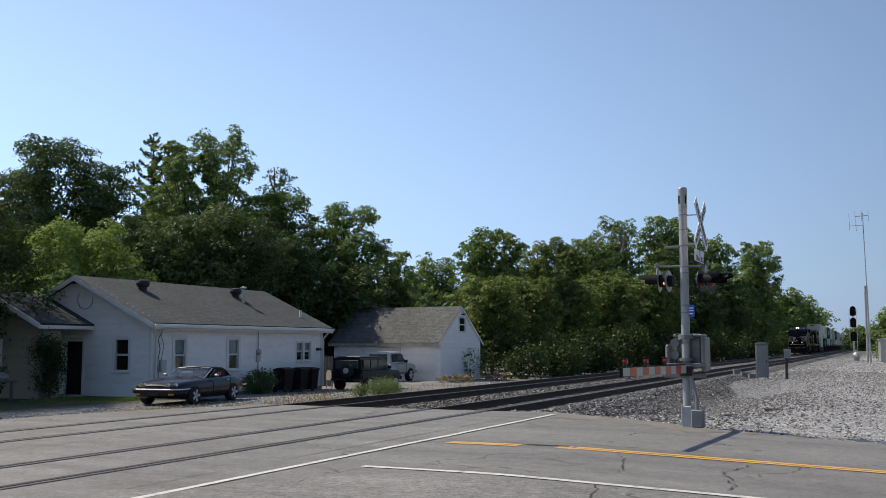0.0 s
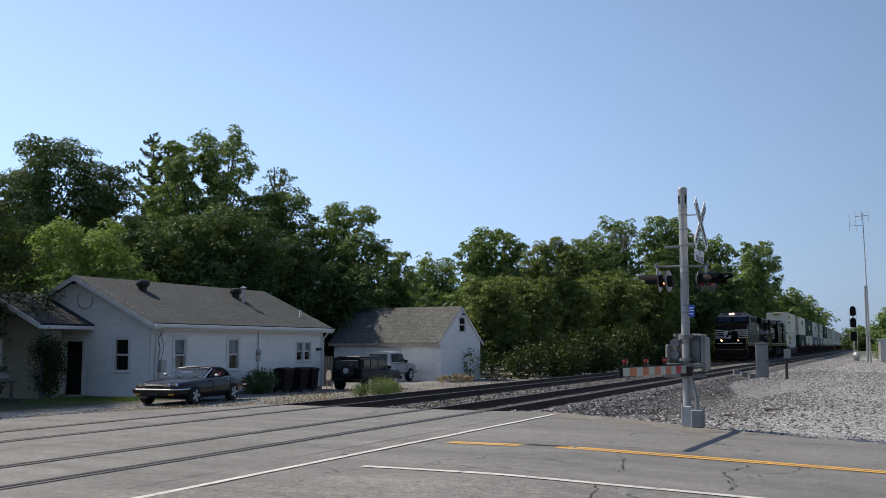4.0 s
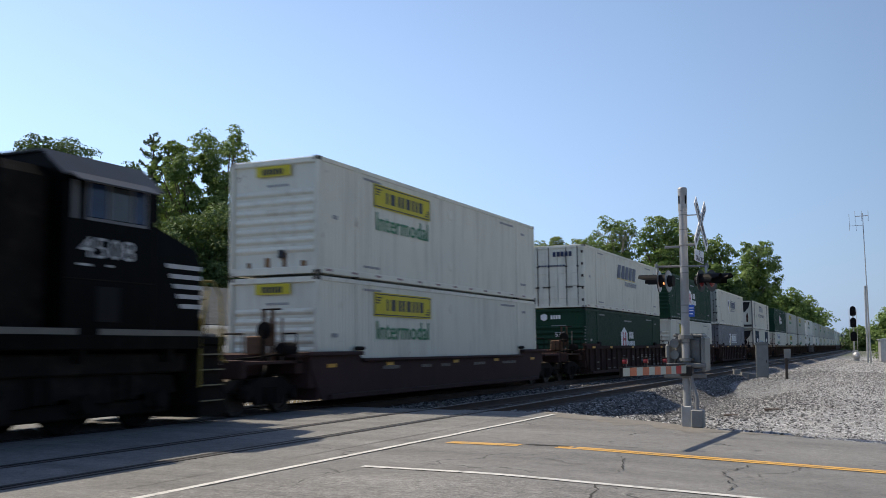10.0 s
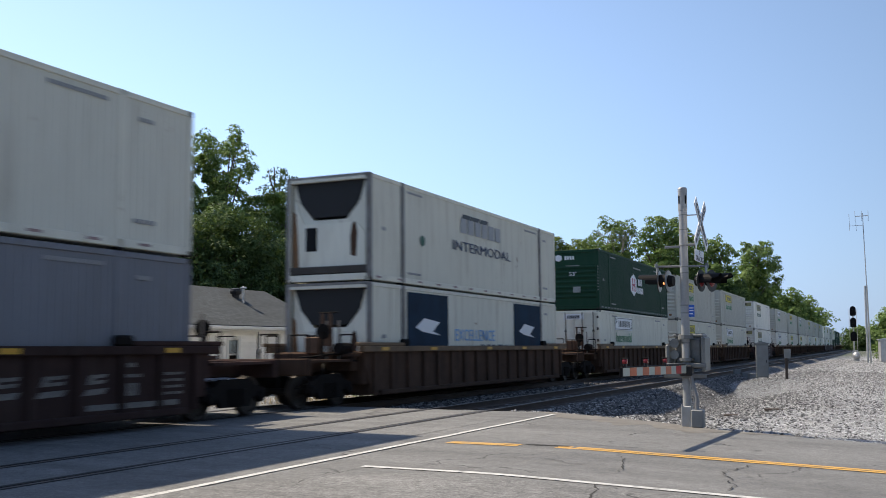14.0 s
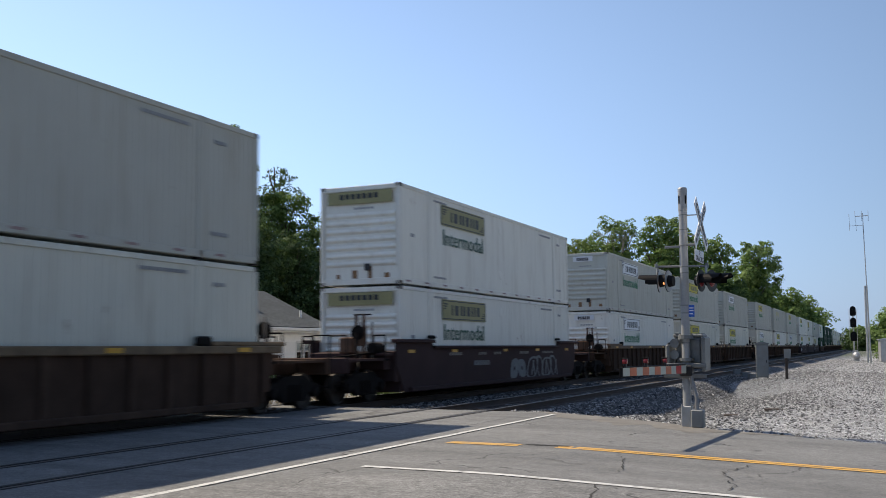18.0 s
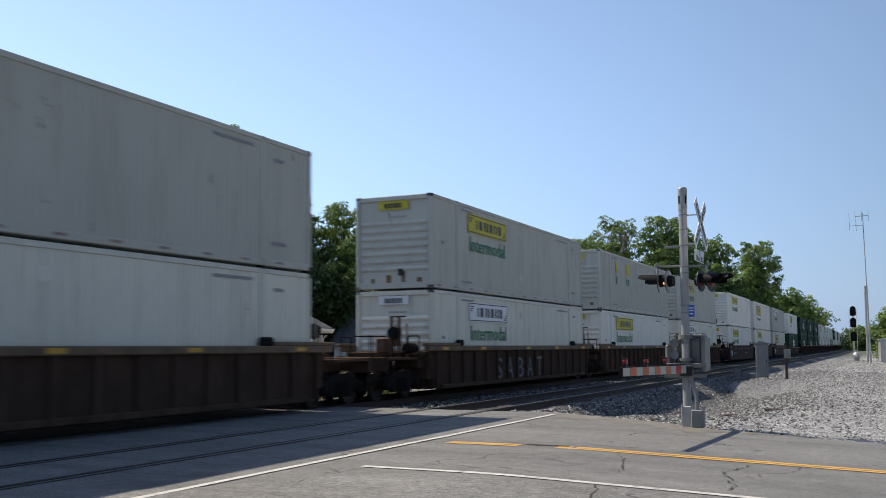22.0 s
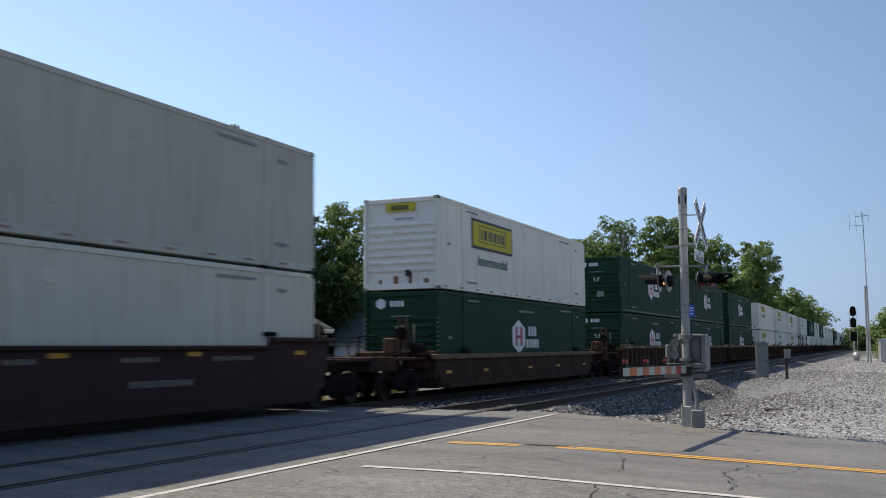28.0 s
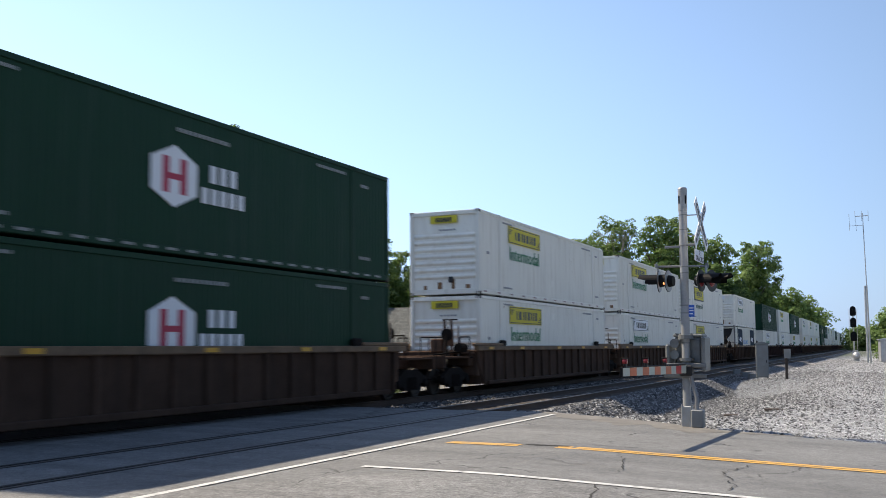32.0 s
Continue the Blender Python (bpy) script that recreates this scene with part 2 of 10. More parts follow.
def asphalt_mat(name, tone, crack=0.5, patchy=0.22, tint=(1.0, 0.98, 0.95), grain=0.22, ravel=0.0):
    m, nt, b = tree_of(name)
    vec = mapped(nt, shift=False)
    n1, n2, n3 = noise_at(nt, vec, 0.22, 5, 0.65), noise_at(nt, vec, 2.3, 5, 0.65), noise_at(nt, vec, 140, 2)
    k = math_node(nt, "ADD", math_node(nt, "ADD", math_node(nt, "MULTIPLY", n1, 0.45), math_node(nt, "MULTIPLY", n2, 0.3)), math_node(nt, "MULTIPLY", n3, 0.25))
    c = blend(nt, ramp(nt, k, [(0.33, 0.0), (0.66, 1.0)]), tuple(tone * (1 - patchy) * t for t in tint), tuple(tone * (1 + patchy) * t for t in tint))
    # aggregate specks
    v = nt.nodes.new("ShaderNodeTexVoronoi")
    v.inputs["Scale"].default_value = 75
    nt.links.new(vec, v.inputs["Vector"])
    sp = ramp(nt, v.outputs["Distance"], [(0.12, 0.35), (0.3, 0.0)])
    c = blend(nt, sp, c, (0.36, 0.34, 0.31))
    # coarse grain, wheel tracks along the road, and pits where the top has worn off
    g1 = noise_at(nt, vec, 34, 5, 0.85)
    c = blend(nt, 1.0, c, ramp(nt, g1, [(0.34, 1 - grain), (0.66, 1 + grain)]), "MULTIPLY")
    g2 = noise_at(nt, vec, 8.5, 6, 0.8)
    c = blend(nt, 1.0, c, ramp(nt, g2, [(0.36, 1 - grain * 0.9), (0.64, 1 + grain * 0.9)]), "MULTIPLY")
    lane = noise_at(nt, mapped(nt, (0.1, 1.1, 1), False), 1.2, 5, 0.6)
    c = blend(nt, 1.0, c, ramp(nt, lane, [(0.32, 0.78), (0.68, 1.12)]), "MULTIPLY")
    pit = math_node(nt, "MULTIPLY", ramp(nt, noise_at(nt, mapped(nt, (1.6, 5.0, 1), False), 2.6, 7, 0.8), [(0.55, 0.0), (0.62, 1.0)]), ramp(nt, noise_at(nt, vec, 0.55, 4), [(0.5 - 0.16 * ravel, 0.0), (0.6 - 0.16 * ravel, 0.25 + 0.5 * ravel)]))
    c = blend(nt, pit, c, tuple(0.3 * tone * t for t in tint))
    # cracks that wander
    wob = nt.nodes.new("ShaderNodeVectorMath")
    wob.operation = "MULTIPLY_ADD"
    nz = nt.nodes.new("ShaderNodeTexNoise")
    nz.inputs["Scale"].default_value, nz.inputs["Detail"].default_value = 1.3, 6
    nt.links.new(vec, nz.inputs["Vector"])
    nt.links.new(nz.outputs["Color"], wob.inputs[0])
    wob.inputs[1].default_value = (1.3, 1.3, 0)
    nt.links.new(vec, wob.inputs[2])
    cr = nt.nodes.new("ShaderNodeTexVoronoi")
    cr.feature = "DISTANCE_TO_EDGE"
    cr.inputs["Scale"].default_value = 0.3
    nt.links.new(wob.outputs[0], cr.inputs["Vector"])
    line = ramp(nt, cr.outputs["Distance"], [(0.002, 1.0), (0.006, 0.0)])
    keep = ramp(nt, noise_at(nt, vec, 0.5, 4), [(0.5, 0.0), (0.56, crack)])
    line = math_node(nt, "MULTIPLY", line, keep)
    c = blend(nt, line, c, (0.02, 0.02, 0.02))
    nt.links.new(c, b.inputs["Base Color"])
    b.inputs["Roughness"].default_value = 0.85
    h = math_node(nt, "SUBTRACT", math_node(nt, "ADD", math_node(nt, "MULTIPLY", n3, 0.5), math_node(nt, "MULTIPLY", n2, 0.4)), line)
    bump_to(nt, b, h, 0.35, 0.012)
    return m


def worn_paint(name, col, base, amount=0.45):
    m, nt, b = tree_of(name)
    vec = mapped(nt, shift=False)
    k = ramp(nt, noise_at(nt, vec, 6.0, 8, 0.75), [(0.5, 0.0), (0.62, amount)])
    c = blend(nt, k, col, base)
    c = blend(nt, ramp(nt, noise_at(nt, vec, 1.0, 4), [(0.4, 0.0), (0.8, 0.35)]), c, base)
    nt.links.new(c, b.inputs["Base Color"])
    b.inputs["Roughness"].default_value = 0.7
    bump_to(nt, b, noise_at(nt, vec, 120, 2), 0.2, 0.005)
    return m


def leaf_mat(name, dark, light, glowth=0.45, through=(0.17, 0.25, 0.045)):
    m, nt, b = tree_of(name)
    nt.nodes.remove(b)
    out = nt.nodes["Material Output"]
    geo = nt.nodes.new("ShaderNodeNewGeometry")
    tc = nt.nodes.new("ShaderNodeTexCoord")
    c = blend(nt, geo.outputs["Random Per Island"], dark, light)
    c = blend(nt, ramp(nt, noise_at(nt, tc.outputs["Object"], 0.45, 3), [(0.35, 0.0), (0.7, 0.6)]), c, tuple(0.75 * x for x in light))
    d = nt.nodes.new("ShaderNodeBsdfDiffuse")
    t = nt.nodes.new("ShaderNodeBsdfTranslucent")
    g = nt.nodes.new("ShaderNodeBsdfGlossy")
    g.inputs["Roughness"].default_value = 0.6
    g.inputs["Color"].default_value = (0.8, 0.85, 0.8, 1)
    nt.links.new(c, d.inputs[0])
    nt.links.new(blend(nt, 0.5, c, through), t.inputs[0])
    mx = nt.nodes.new("ShaderNodeMixShader")
    mx.inputs[0].default_value = glowth
    nt.links.new(d.outputs[0], mx.inputs[1])
    nt.links.new(t.outputs[0], mx.inputs[2])
    m2 = nt.nodes.new("ShaderNodeMixShader")
    m2.inputs[0].default_value = 0.03
    nt.links.new(mx.outputs[0], m2.inputs[1])
    nt.links.new(g.outputs[0], m2.inputs[2])
    nt.links.new(m2.outputs[0], out.inputs[0])
    return m


def shingle_mat(name, tone):
    m, nt, b = tree_of(name)
    tc = nt.nodes.new("ShaderNodeTexCoord")
    br = nt.nodes.new("ShaderNodeTexBrick")
    br.inputs["Scale"].default_value = 1.0
    br.inputs["Brick Width"].default_value, br.inputs["Row Height"].default_value = 0.2, 0.145
    br.inputs["Mortar Size"].default_value = 0.008
    br.inputs["Color1"].default_value, br.inputs["Color2"].default_value = (*[t * 0.78 for t in tone], 1), (*[t * 1.2 for t in tone], 1)
    br.inputs["Mortar"].default_value = (*[t * 0.35 for t in tone], 1)
    nt.links.new(tc.outputs["UV"], br.inputs["Vector"])
    vec = tc.outputs["Object"]
    c = blend(nt, 1.0, br.outputs[0], ramp(nt, noise_at(nt, vec, 0.7, 5, 0.7), [(0.3, 0.7), (0.7, 1.2)]), "MULTIPLY")
    c = blend(nt, 1.0, c, ramp(nt, noise_at(nt, vec, 9, 4, 0.7), [(0.3, 0.6), (0.7, 1.35)]), "MULTIPLY")
    nt.links.new(c, b.inputs["Base Color"])
    b.inputs["Roughness"].default_value = 0.95
    bump_to(nt, b, math_node(nt, "ADD", br.outputs["Fac"], math_node(nt, "MULTIPLY", noise_at(nt, vec, 90, 2), -0.5)), -0.5, 0.012)
    return m


ASPHALT = asphalt_mat("asphalt", 0.146, 1.0, 0.34, (0.99, 1.0, 0.985))
CROSSING = asphalt_mat("crossing asphalt", 0.152, 0.6, 0.45, (0.985, 1.0, 0.985))
OLD_ASPHALT = asphalt_mat("old cracked asphalt", 0.168, 1.0, 0.42, (1.0, 1.0, 0.975), 0.4, 1.0)
LINE_WHITE = worn_paint("white road paint", (0.58, 0.58, 0.56), (0.19, 0.185, 0.18), 0.6)
LINE_YELLOW = worn_paint("yellow road paint", (0.6, 0.33, 0.06), (0.17, 0.165, 0.15), 0.62)
BALLAST = stones("grey ballast", [(0.015, 0.015, 0.015), (0.042, 0.042, 0.043), (0.074, 0.075, 0.076), (0.13, 0.131, 0.132), (0.3, 0.3, 0.3)], 15.0, 0.9, 1.0)
RAIL_SIDE = surface("rusty rail steel", (0.075, 0.05, 0.038), 0.75, 0.3, 0.35, 2, 60, 0.3)
RAIL_TOP = surface("polished rail head", (0.15, 0.14, 0.135), 0.5, 1.0, 0.15, 3, 60, 0.02)
TIE_WOOD = surface("creosoted wood", (0.06, 0.048, 0.04), 0.9, var=0.4, big=3, fine=50, bump=0.5, ovar=0.35)
RUBBER = surface("black rubber", (0.022, 0.021, 0.02), 0.8, var=0.3)
SIDING = surface("white vinyl siding", (0.8, 0.79, 0.775), 0.5, var=0.05, big=0.6, fine=25, bump=0.04, dirt=(0.5, 0.5, 0.46), dirt_amount=0.3, ovar=0.03)
SIDING_TAN = surface("tan painted siding", (0.3, 0.265, 0.19), 0.6, var=0.08, big=0.8, ovar=0.04)
TRIM = surface("white trim paint", (0.68, 0.68, 0.67), 0.45, var=0.05, bump=0.05, dirt=(0.5, 0.47, 0.4), dirt_amount=0.35)
# paler copy of the shingles; sun on the garage slope is in the tone
SHINGLE_PALE = shingle_mat("asphalt shingles paled for sun", (0.1, 0.108, 0.108))
SHINGLE = shingle_mat("grey asphalt shingles", (0.048, 0.058, 0.063))
WINDOW_GLASS = glass_mat("dark window glass", (0.015, 0.017, 0.02), 0.05)
VENT_ROOM_DARK = surface("dark vent mesh and unlit room", (0.004, 0.004, 0.004), 0.85, 0.0, 0.3, spec=0.05)
CLEAR_GLASS = clear_glass("clear window pane", (0.8, 0.84, 0.86), 0.07)
CURTAIN = surface("pale curtain", (0.62, 0.63, 0.62), 0.9, var=0.15, big=4)
DARK_METAL = surface("dark metal", (0.03, 0.03, 0.032), 0.5, 0.4, 0.3)
CABINET = surface("weathered grey cabinet steel", (0.21, 0.22, 0.22), 0.55, 0.2, 0.16, 3, 50, 0.06, (0.2, 0.18, 0.16), 0.4)
GALV = surface("galvanised steel", (0.42, 0.43, 0.435), 0.45, 0.6, 0.16, 3, 50, 0.06, (0.3, 0.28, 0.25), 0.3)
ALU_PAINT = surface("silver paint", (0.34, 0.345, 0.345), 0.5, 0.35, 0.14, 2.5, 40, 0.06, (0.24, 0.22, 0.2), 0.35, True)
BLACK_PAINT = surface("black enamel", (0.009, 0.009, 0.010), 0.6, 0.0, 0.3, spec=0.12)
SIGN_WHITE = surface("white sign sheeting", (0.75, 0.76, 0.77), 0.4, var=0.05, bump=0.02)
SIGN_BLACK = surface("black sign film", (0.022, 0.015, 0.016), 0.45, var=0.1, bump=0.0)
SIGN_FADED = surface("faded sign lettering", (0.2, 0.195, 0.2), 0.5, var=0.4, big=8, bump=0.0)
SIGN_BLUE = surface("blue sign sheeting", (0.03, 0.12, 0.5), 0.4, var=0.08, bump=0.0)
RED_SHEET = surface("red reflective sheeting", (0.5, 0.03, 0.03), 0.4, var=0.1, bump=0.0)
ORANGE_SHEET = surface("faded red reflective sheeting", (0.55, 0.13, 0.045), 0.45, var=0.2, bump=0.0)
LENS_RED = surface("red lens", (0.2, 0.02, 0.025), 0.2, var=0.1, bump=0.0)
LENS_AMBER = glow("lit peep lens", (1.0, 0.35, 0.08), 1.2)
BARK = surface("bark", (0.10, 0.078, 0.058), 0.95, var=0.4, big=4, fine=30, bump=0.7)
LEAF = leaf_mat("maple leaves", (0.022, 0.052, 0.014), (0.235, 0.345, 0.095), 0.36)
LEAF_LIGHT = leaf_mat("light green leaves", (0.09, 0.16, 0.03), (0.27, 0.38, 0.095), 0.45)
# darker copy of the maple leaves, with shade put into the colour
LEAF_DARK = leaf_mat("leaves with shade in their colour", (0.013, 0.034, 0.012), (0.1, 0.165, 0.055), 0.24)
LEAF_OLIVE = leaf_mat("olive leaves", (0.028, 0.055, 0.014), (0.23, 0.285, 0.075), 0.36)
NEEDLE = leaf_mat("spruce needles", (0.02, 0.045, 0.022), (0.085, 0.135, 0.06), 0.3)
# near-black leaf tones carry the deep shade under trees and porch
LEAF_DEEP_SHADE = leaf_mat("leaves darkened for deep shade", (0.008, 0.02, 0.006), (0.034, 0.058, 0.015), 0.2)
GRASS = leaf_mat("grass blades", (0.06, 0.12, 0.02), (0.15, 0.25, 0.05), 0.4)
HAY = leaf_mat("dry grass", (0.2, 0.155, 0.08), (0.36, 0.29, 0.17), 0.3, (0.34, 0.27, 0.15))
WEED = leaf_mat("feathery weeds", (0.06, 0.1, 0.036), (0.2, 0.27, 0.11), 0.4)


# ---- the lie of the land: x across the railway, y along it, z = 0 on the rail heads ----
def tx(y):
    """Centre line of the far track, a very wide curve."""
    return -13.3145 - 0.2695e-4 * (y + 117.87) ** 2


def turn_at(y):
    return math.degrees(math.atan(0.539e-4 * (y + 117.87)))


def ease(a, b, t):
    t = min(1.0, max(0.0, (t - a) / (b - a)))
    return t * t * (3 - 2 * t)


SPACING = 4.2


def road_edge(x):
    """Far edge of the asphalt."""
    pts = [(-70, -20), (-24, 9.5), (-18.1, 16.2), (-16.9, 18.4), (-14.9, 21.9), (-12.0, 21.9), (-7.6, 22.1), (-6.9, 21.8), (-5.2, 20.6), (-3.2, 19.3), (0.0, 18.7), (70, 18.3)]
    for (a, ya), (b, yb) in zip(pts, pts[1:]):
        if a <= x <= b:
            return ya + (yb - ya) * (x - a) / (b - a)
    return -30.0


def road_z(x):
    u = x + 13.7
    if u < -2.2:
        return -0.36 * ease(-2.2, -8.5, u)
    return -0.033 * min(max(0.0, x + 4.5), 9.0)


def yard_z(y):
    return -0.36 - 0.0115 * min(max(0.0, y - 28.0), 30.0)


def ground_z(x, y):
    u = x - tx(y)
    if y < road_edge(x) + 0.4:
        return road_z(x) - 0.035
    left, right = yard_z(y), -0.05 - 0.033 * min(max(0.0, x + 4.5), 9.0) - 0.2 * ease(20.5, 32, y)
    if u < -2.5:
        k = ease(-2.5, -6.5, u)
        return -0.12 * (1 - k) + left * k - (0.25 * ease(22, 23, y) * (1 - k))
    if u < 6.0:
        return -0.45
    k = ease(6.0, 8.6, u)
    # the toe of the shoulder lies in a shallow ditch between the road and the relay cabinet
    ditch = 0.5 * ease(5.9, 7.0, u) * ease(11.5, 8.0, u) * ease(22.5, 27, y) * ease(55, 46, y)
    return -0.4 * (1 - k) + right * k - ditch


def steps(*runs):
    out = []
    for a, b, d in runs:
        n = max(1, round((b - a) / d))
        out += [a + (b - a) * i / n for i in range(n)]
    return out + [runs[-1][1]]


def sheet(xs, ys, z, keep=None):
    s = Shape()
    nx = len(xs)
    for y in ys:
        for x in xs:
            s.v.append((x, y, z(x, y)))
    for j in range(len(ys) - 1):
        for i in range(nx - 1):
            if keep is None or keep((xs[i] + xs[i + 1]) / 2, (ys[j] + ys[j + 1]) / 2):
                s.f.append((j * nx + i, j * nx + i + 1, (j + 1) * nx + i + 1, (j + 1) * nx + i))
    return s


def ground_material():
    """One earth: pale gravel east of the line; dirt, dry grass, gravel and lawn in the yard west of it."""
    m, nt, b = tree_of("earth, gravel and grass")
    vec = mapped(nt, shift=False)
    sep = nt.nodes.new("ShaderNodeSeparateXYZ")
    nt.links.new(vec, sep.inputs[0])
    x, y = sep.outputs[0], sep.outputs[1]
    v1 = nt.nodes.new("ShaderNodeTexVoronoi")
    v1.inputs["Scale"].default_value = 24
    nt.links.new(vec, v1.inputs["Vector"])
    sc = nt.nodes.new("ShaderNodeSeparateColor")
    nt.links.new(v1.outputs["Color"], sc.inputs[0])
    wide, mid, fine = noise_at(nt, vec, 0.16, 5, 0.65), noise_at(nt, vec, 0.8, 6, 0.7), noise_at(nt, vec, 30, 4, 0.7)
    gravel = ramp(nt, sc.outputs[0], [(0.0, (0.05, 0.05, 0.05)), (0.35, (0.145, 0.15, 0.155)), (0.72, (0.27, 0.28, 0.288)), (1.0, (0.56, 0.575, 0.585))])
    dust = ramp(nt, fine, [(0.36, (0.12, 0.115, 0.11)), (0.64, (0.35, 0.345, 0.34))])
    gravel = blend(nt, ramp(nt, mid, [(0.5, 0.0), (0.66, 0.5)]), gravel, dust)
    gravel = blend(nt, 1.0, gravel, ramp(nt, wide, [(0.3, 1.1), (0.7, 1.75)]), "MULTIPLY")
    # grey ballast spilled off the shoulder, thinning out to the east
    spill = math_node(nt, "MULTIPLY", math_node(nt, "ADD", math_node(nt, "ADD", math_node(nt, "MULTIPLY", x, -0.3), -1.35), math_node(nt, "MULTIPLY", mid, 0.9)), 1.0, True)
    gravel = blend(nt, math_node(nt, "MULTIPLY", spill, 0.8), gravel, blend(nt, 1.0, gravel, (0.5, 0.52, 0.54), "MULTIPLY"))
    hay = ramp(nt, fine, [(0.3, (0.16, 0.125, 0.07)), (0.7, (0.36, 0.29, 0.17))])
    lawn = ramp(nt, fine, [(0.3, (0.022, 0.034, 0.010)), (0.7, (0.06, 0.085, 0.022))])
    yard = blend(nt, ramp(nt, mid, [(0.5, 0.0), (0.64, 0.9)]), gravel, hay)
    green = math_node(nt, "MULTIPLY",
                      math_node(nt, "SMOOTH_MIN", math_node(nt, "ADD", math_node(nt, "MULTIPLY", x, -1.0), -22.6), 1.0, True),
                      math_node(nt, "MULTIPLY", math_node(nt, "ADD", math_node(nt, "MULTIPLY", wide, 2.0), 0.1, True), 1.0), True)
    green = math_node(nt, "MULTIPLY", green, math_node(nt, "MULTIPLY", math_node(nt, "SUBTRACT", 30.5, y), 0.5, True))
    yard = blend(nt, green, yard, lawn)
    far = math_node(nt, "MULTIPLY", math_node(nt, "ADD", y, -150.0), 0.02, True)
    side = math_node(nt, "MULTIPLY", math_node(nt, "ADD", math_node(nt, "ADD", x, 11.5), math_node(nt, "MULTIPLY", mid, 1.5)), 0.8, True)
    east = blend(nt, math_node(nt, "MULTIPLY", far, ramp(nt, mid, [(0.35, 0.2), (0.6, 1.0)])), gravel, lawn)
    c = blend(nt, side, yard, east)
    nt.links.new(c, b.inputs["Base Color"])
    b.inputs["Roughness"].default_value = 0.95
    h = math_node(nt, "ADD", math_node(nt, "MULTIPLY", v1.outputs["Distance"], -0.8), fine)
    bump_to(nt, b, h, 1.0, 0.05)
    return m


EARTH = ground_material()
xs = steps((-1500, -300, 150), (-300, -70, 23), (-70, -30, 2.5), (-30, 6, 0.4), (6, 40, 2.5), (40, 300, 26), (300, 1500, 150))
ys = steps((-300, -20, 40), (-20, 8, 2), (8, 46, 0.4), (46, 120, 2), (120, 400, 14), (400, 2600, 220))
tagged(part("ground", sheet(xs, ys, lambda x, y: ground_z(x, y) + 0.012 * noise.noise((x * 0.9, y * 0.9, 0))), EARTH, smooth=True),
       "uneven pale gravel, dirt and dry grass ground", "ground", kind="structure")

# asphalt
rxs = steps((-40, -20, 1.0), (-20, 2, 0.25), (2, 60, 4))
s = Shape()
for x in rxs:
    e = road_edge(x) + 0.06 * noise.noise((x * 1.7, 3.1, 0)) + 0.03 * noise.noise((x * 6.1, 1.1, 0))
    n = 26
    for j in range(n + 1):
        y = -14 + (e + 14) * j / n
        s.v.append((x, y, road_z(x) - 0.012 + 0.004 * noise.noise((x * 0.5, y * 0.5, 7))))
for i in range(len(rxs) - 1):
    for j in range(26):
        a = i * 27 + j
        s.f.append((a, a + 27, a + 28, a + 1))
road = tagged(part("road", s, ASPHALT, smooth=True), "worn grey asphalt road with cracks, sloping away from the crossing", "road", kind="structure")


def strip_on_road(x0, x1, y0, y1, lift, step=0.5):
    n = max(1, int(max(x1 - x0, (y1 - y0)) / step))
    s = Shape()
    along_x = x1 - x0 > y1 - y0
    for i in range(n + 1):
        k = i / n
        w = 0.012 * noise.noise((x0 + k * 9, y0 * 3 + k * 40, 5))
        if along_x:
            x = x0 + (x1 - x0) * k
            for y in (y0 + w, y1 + w):
                s.v.append((x, y, road_z(x) + lift))
        else:
            y = y0 + (y1 - y0) * k
            for x in (x1 + w, x0 + w):
                s.v.append((x, y, road_z(x) + lift))
    for i in range(n):
        s.f.append((2 * i, 2 * i + 2, 2 * i + 3, 2 * i + 1))
    return s


tagged(part("stop_line", strip_on_road(-7.06, -6.95, 6.0, 21.4, 0.0), LINE_WHITE), "worn white stop line along the railway crossing", "road marking", kind="structure")
tagged(part("edge_line", strip_on_road(-6.25, 58, 11.22, 11.36, -0.003), LINE_WHITE), "worn white edge line of the road", "road marking", kind="structure")
for y in (14.48, 14.66):
    for x0, x1 in ((-6.55, -5.35), (-4.75, 58)):
        tagged(part("centre_line", strip_on_road(x0, x1, y, y + 0.14, -0.006), LINE_YELLOW), "worn yellow double centre line of the road", "road marking", "centre lines", "structure")
tagged(part("centre_line", strip_on_road(-6.5, -5.6, 14.6, 14.7, -0.0055, 0.1), LINE_YELLOW), "smudged overpainted end of the yellow centre line", "road marking", "centre lines", "structure")
tagged(part("tar_patch", strip_on_road(-5.3, -4.6, 14.72, 14.84, -0.004, 0.05), RUBBER), "black tar smear across the broken centre line", "tar", kind="structure")
TAR = surface("black crack filler and grit", (0.035, 0.033, 0.031), 0.9, var=0.4)
DIRT = surface("brownish road dirt", (0.158, 0.15, 0.137), 0.95, var=0.35, big=2.5, fine=60, bump=0.3)


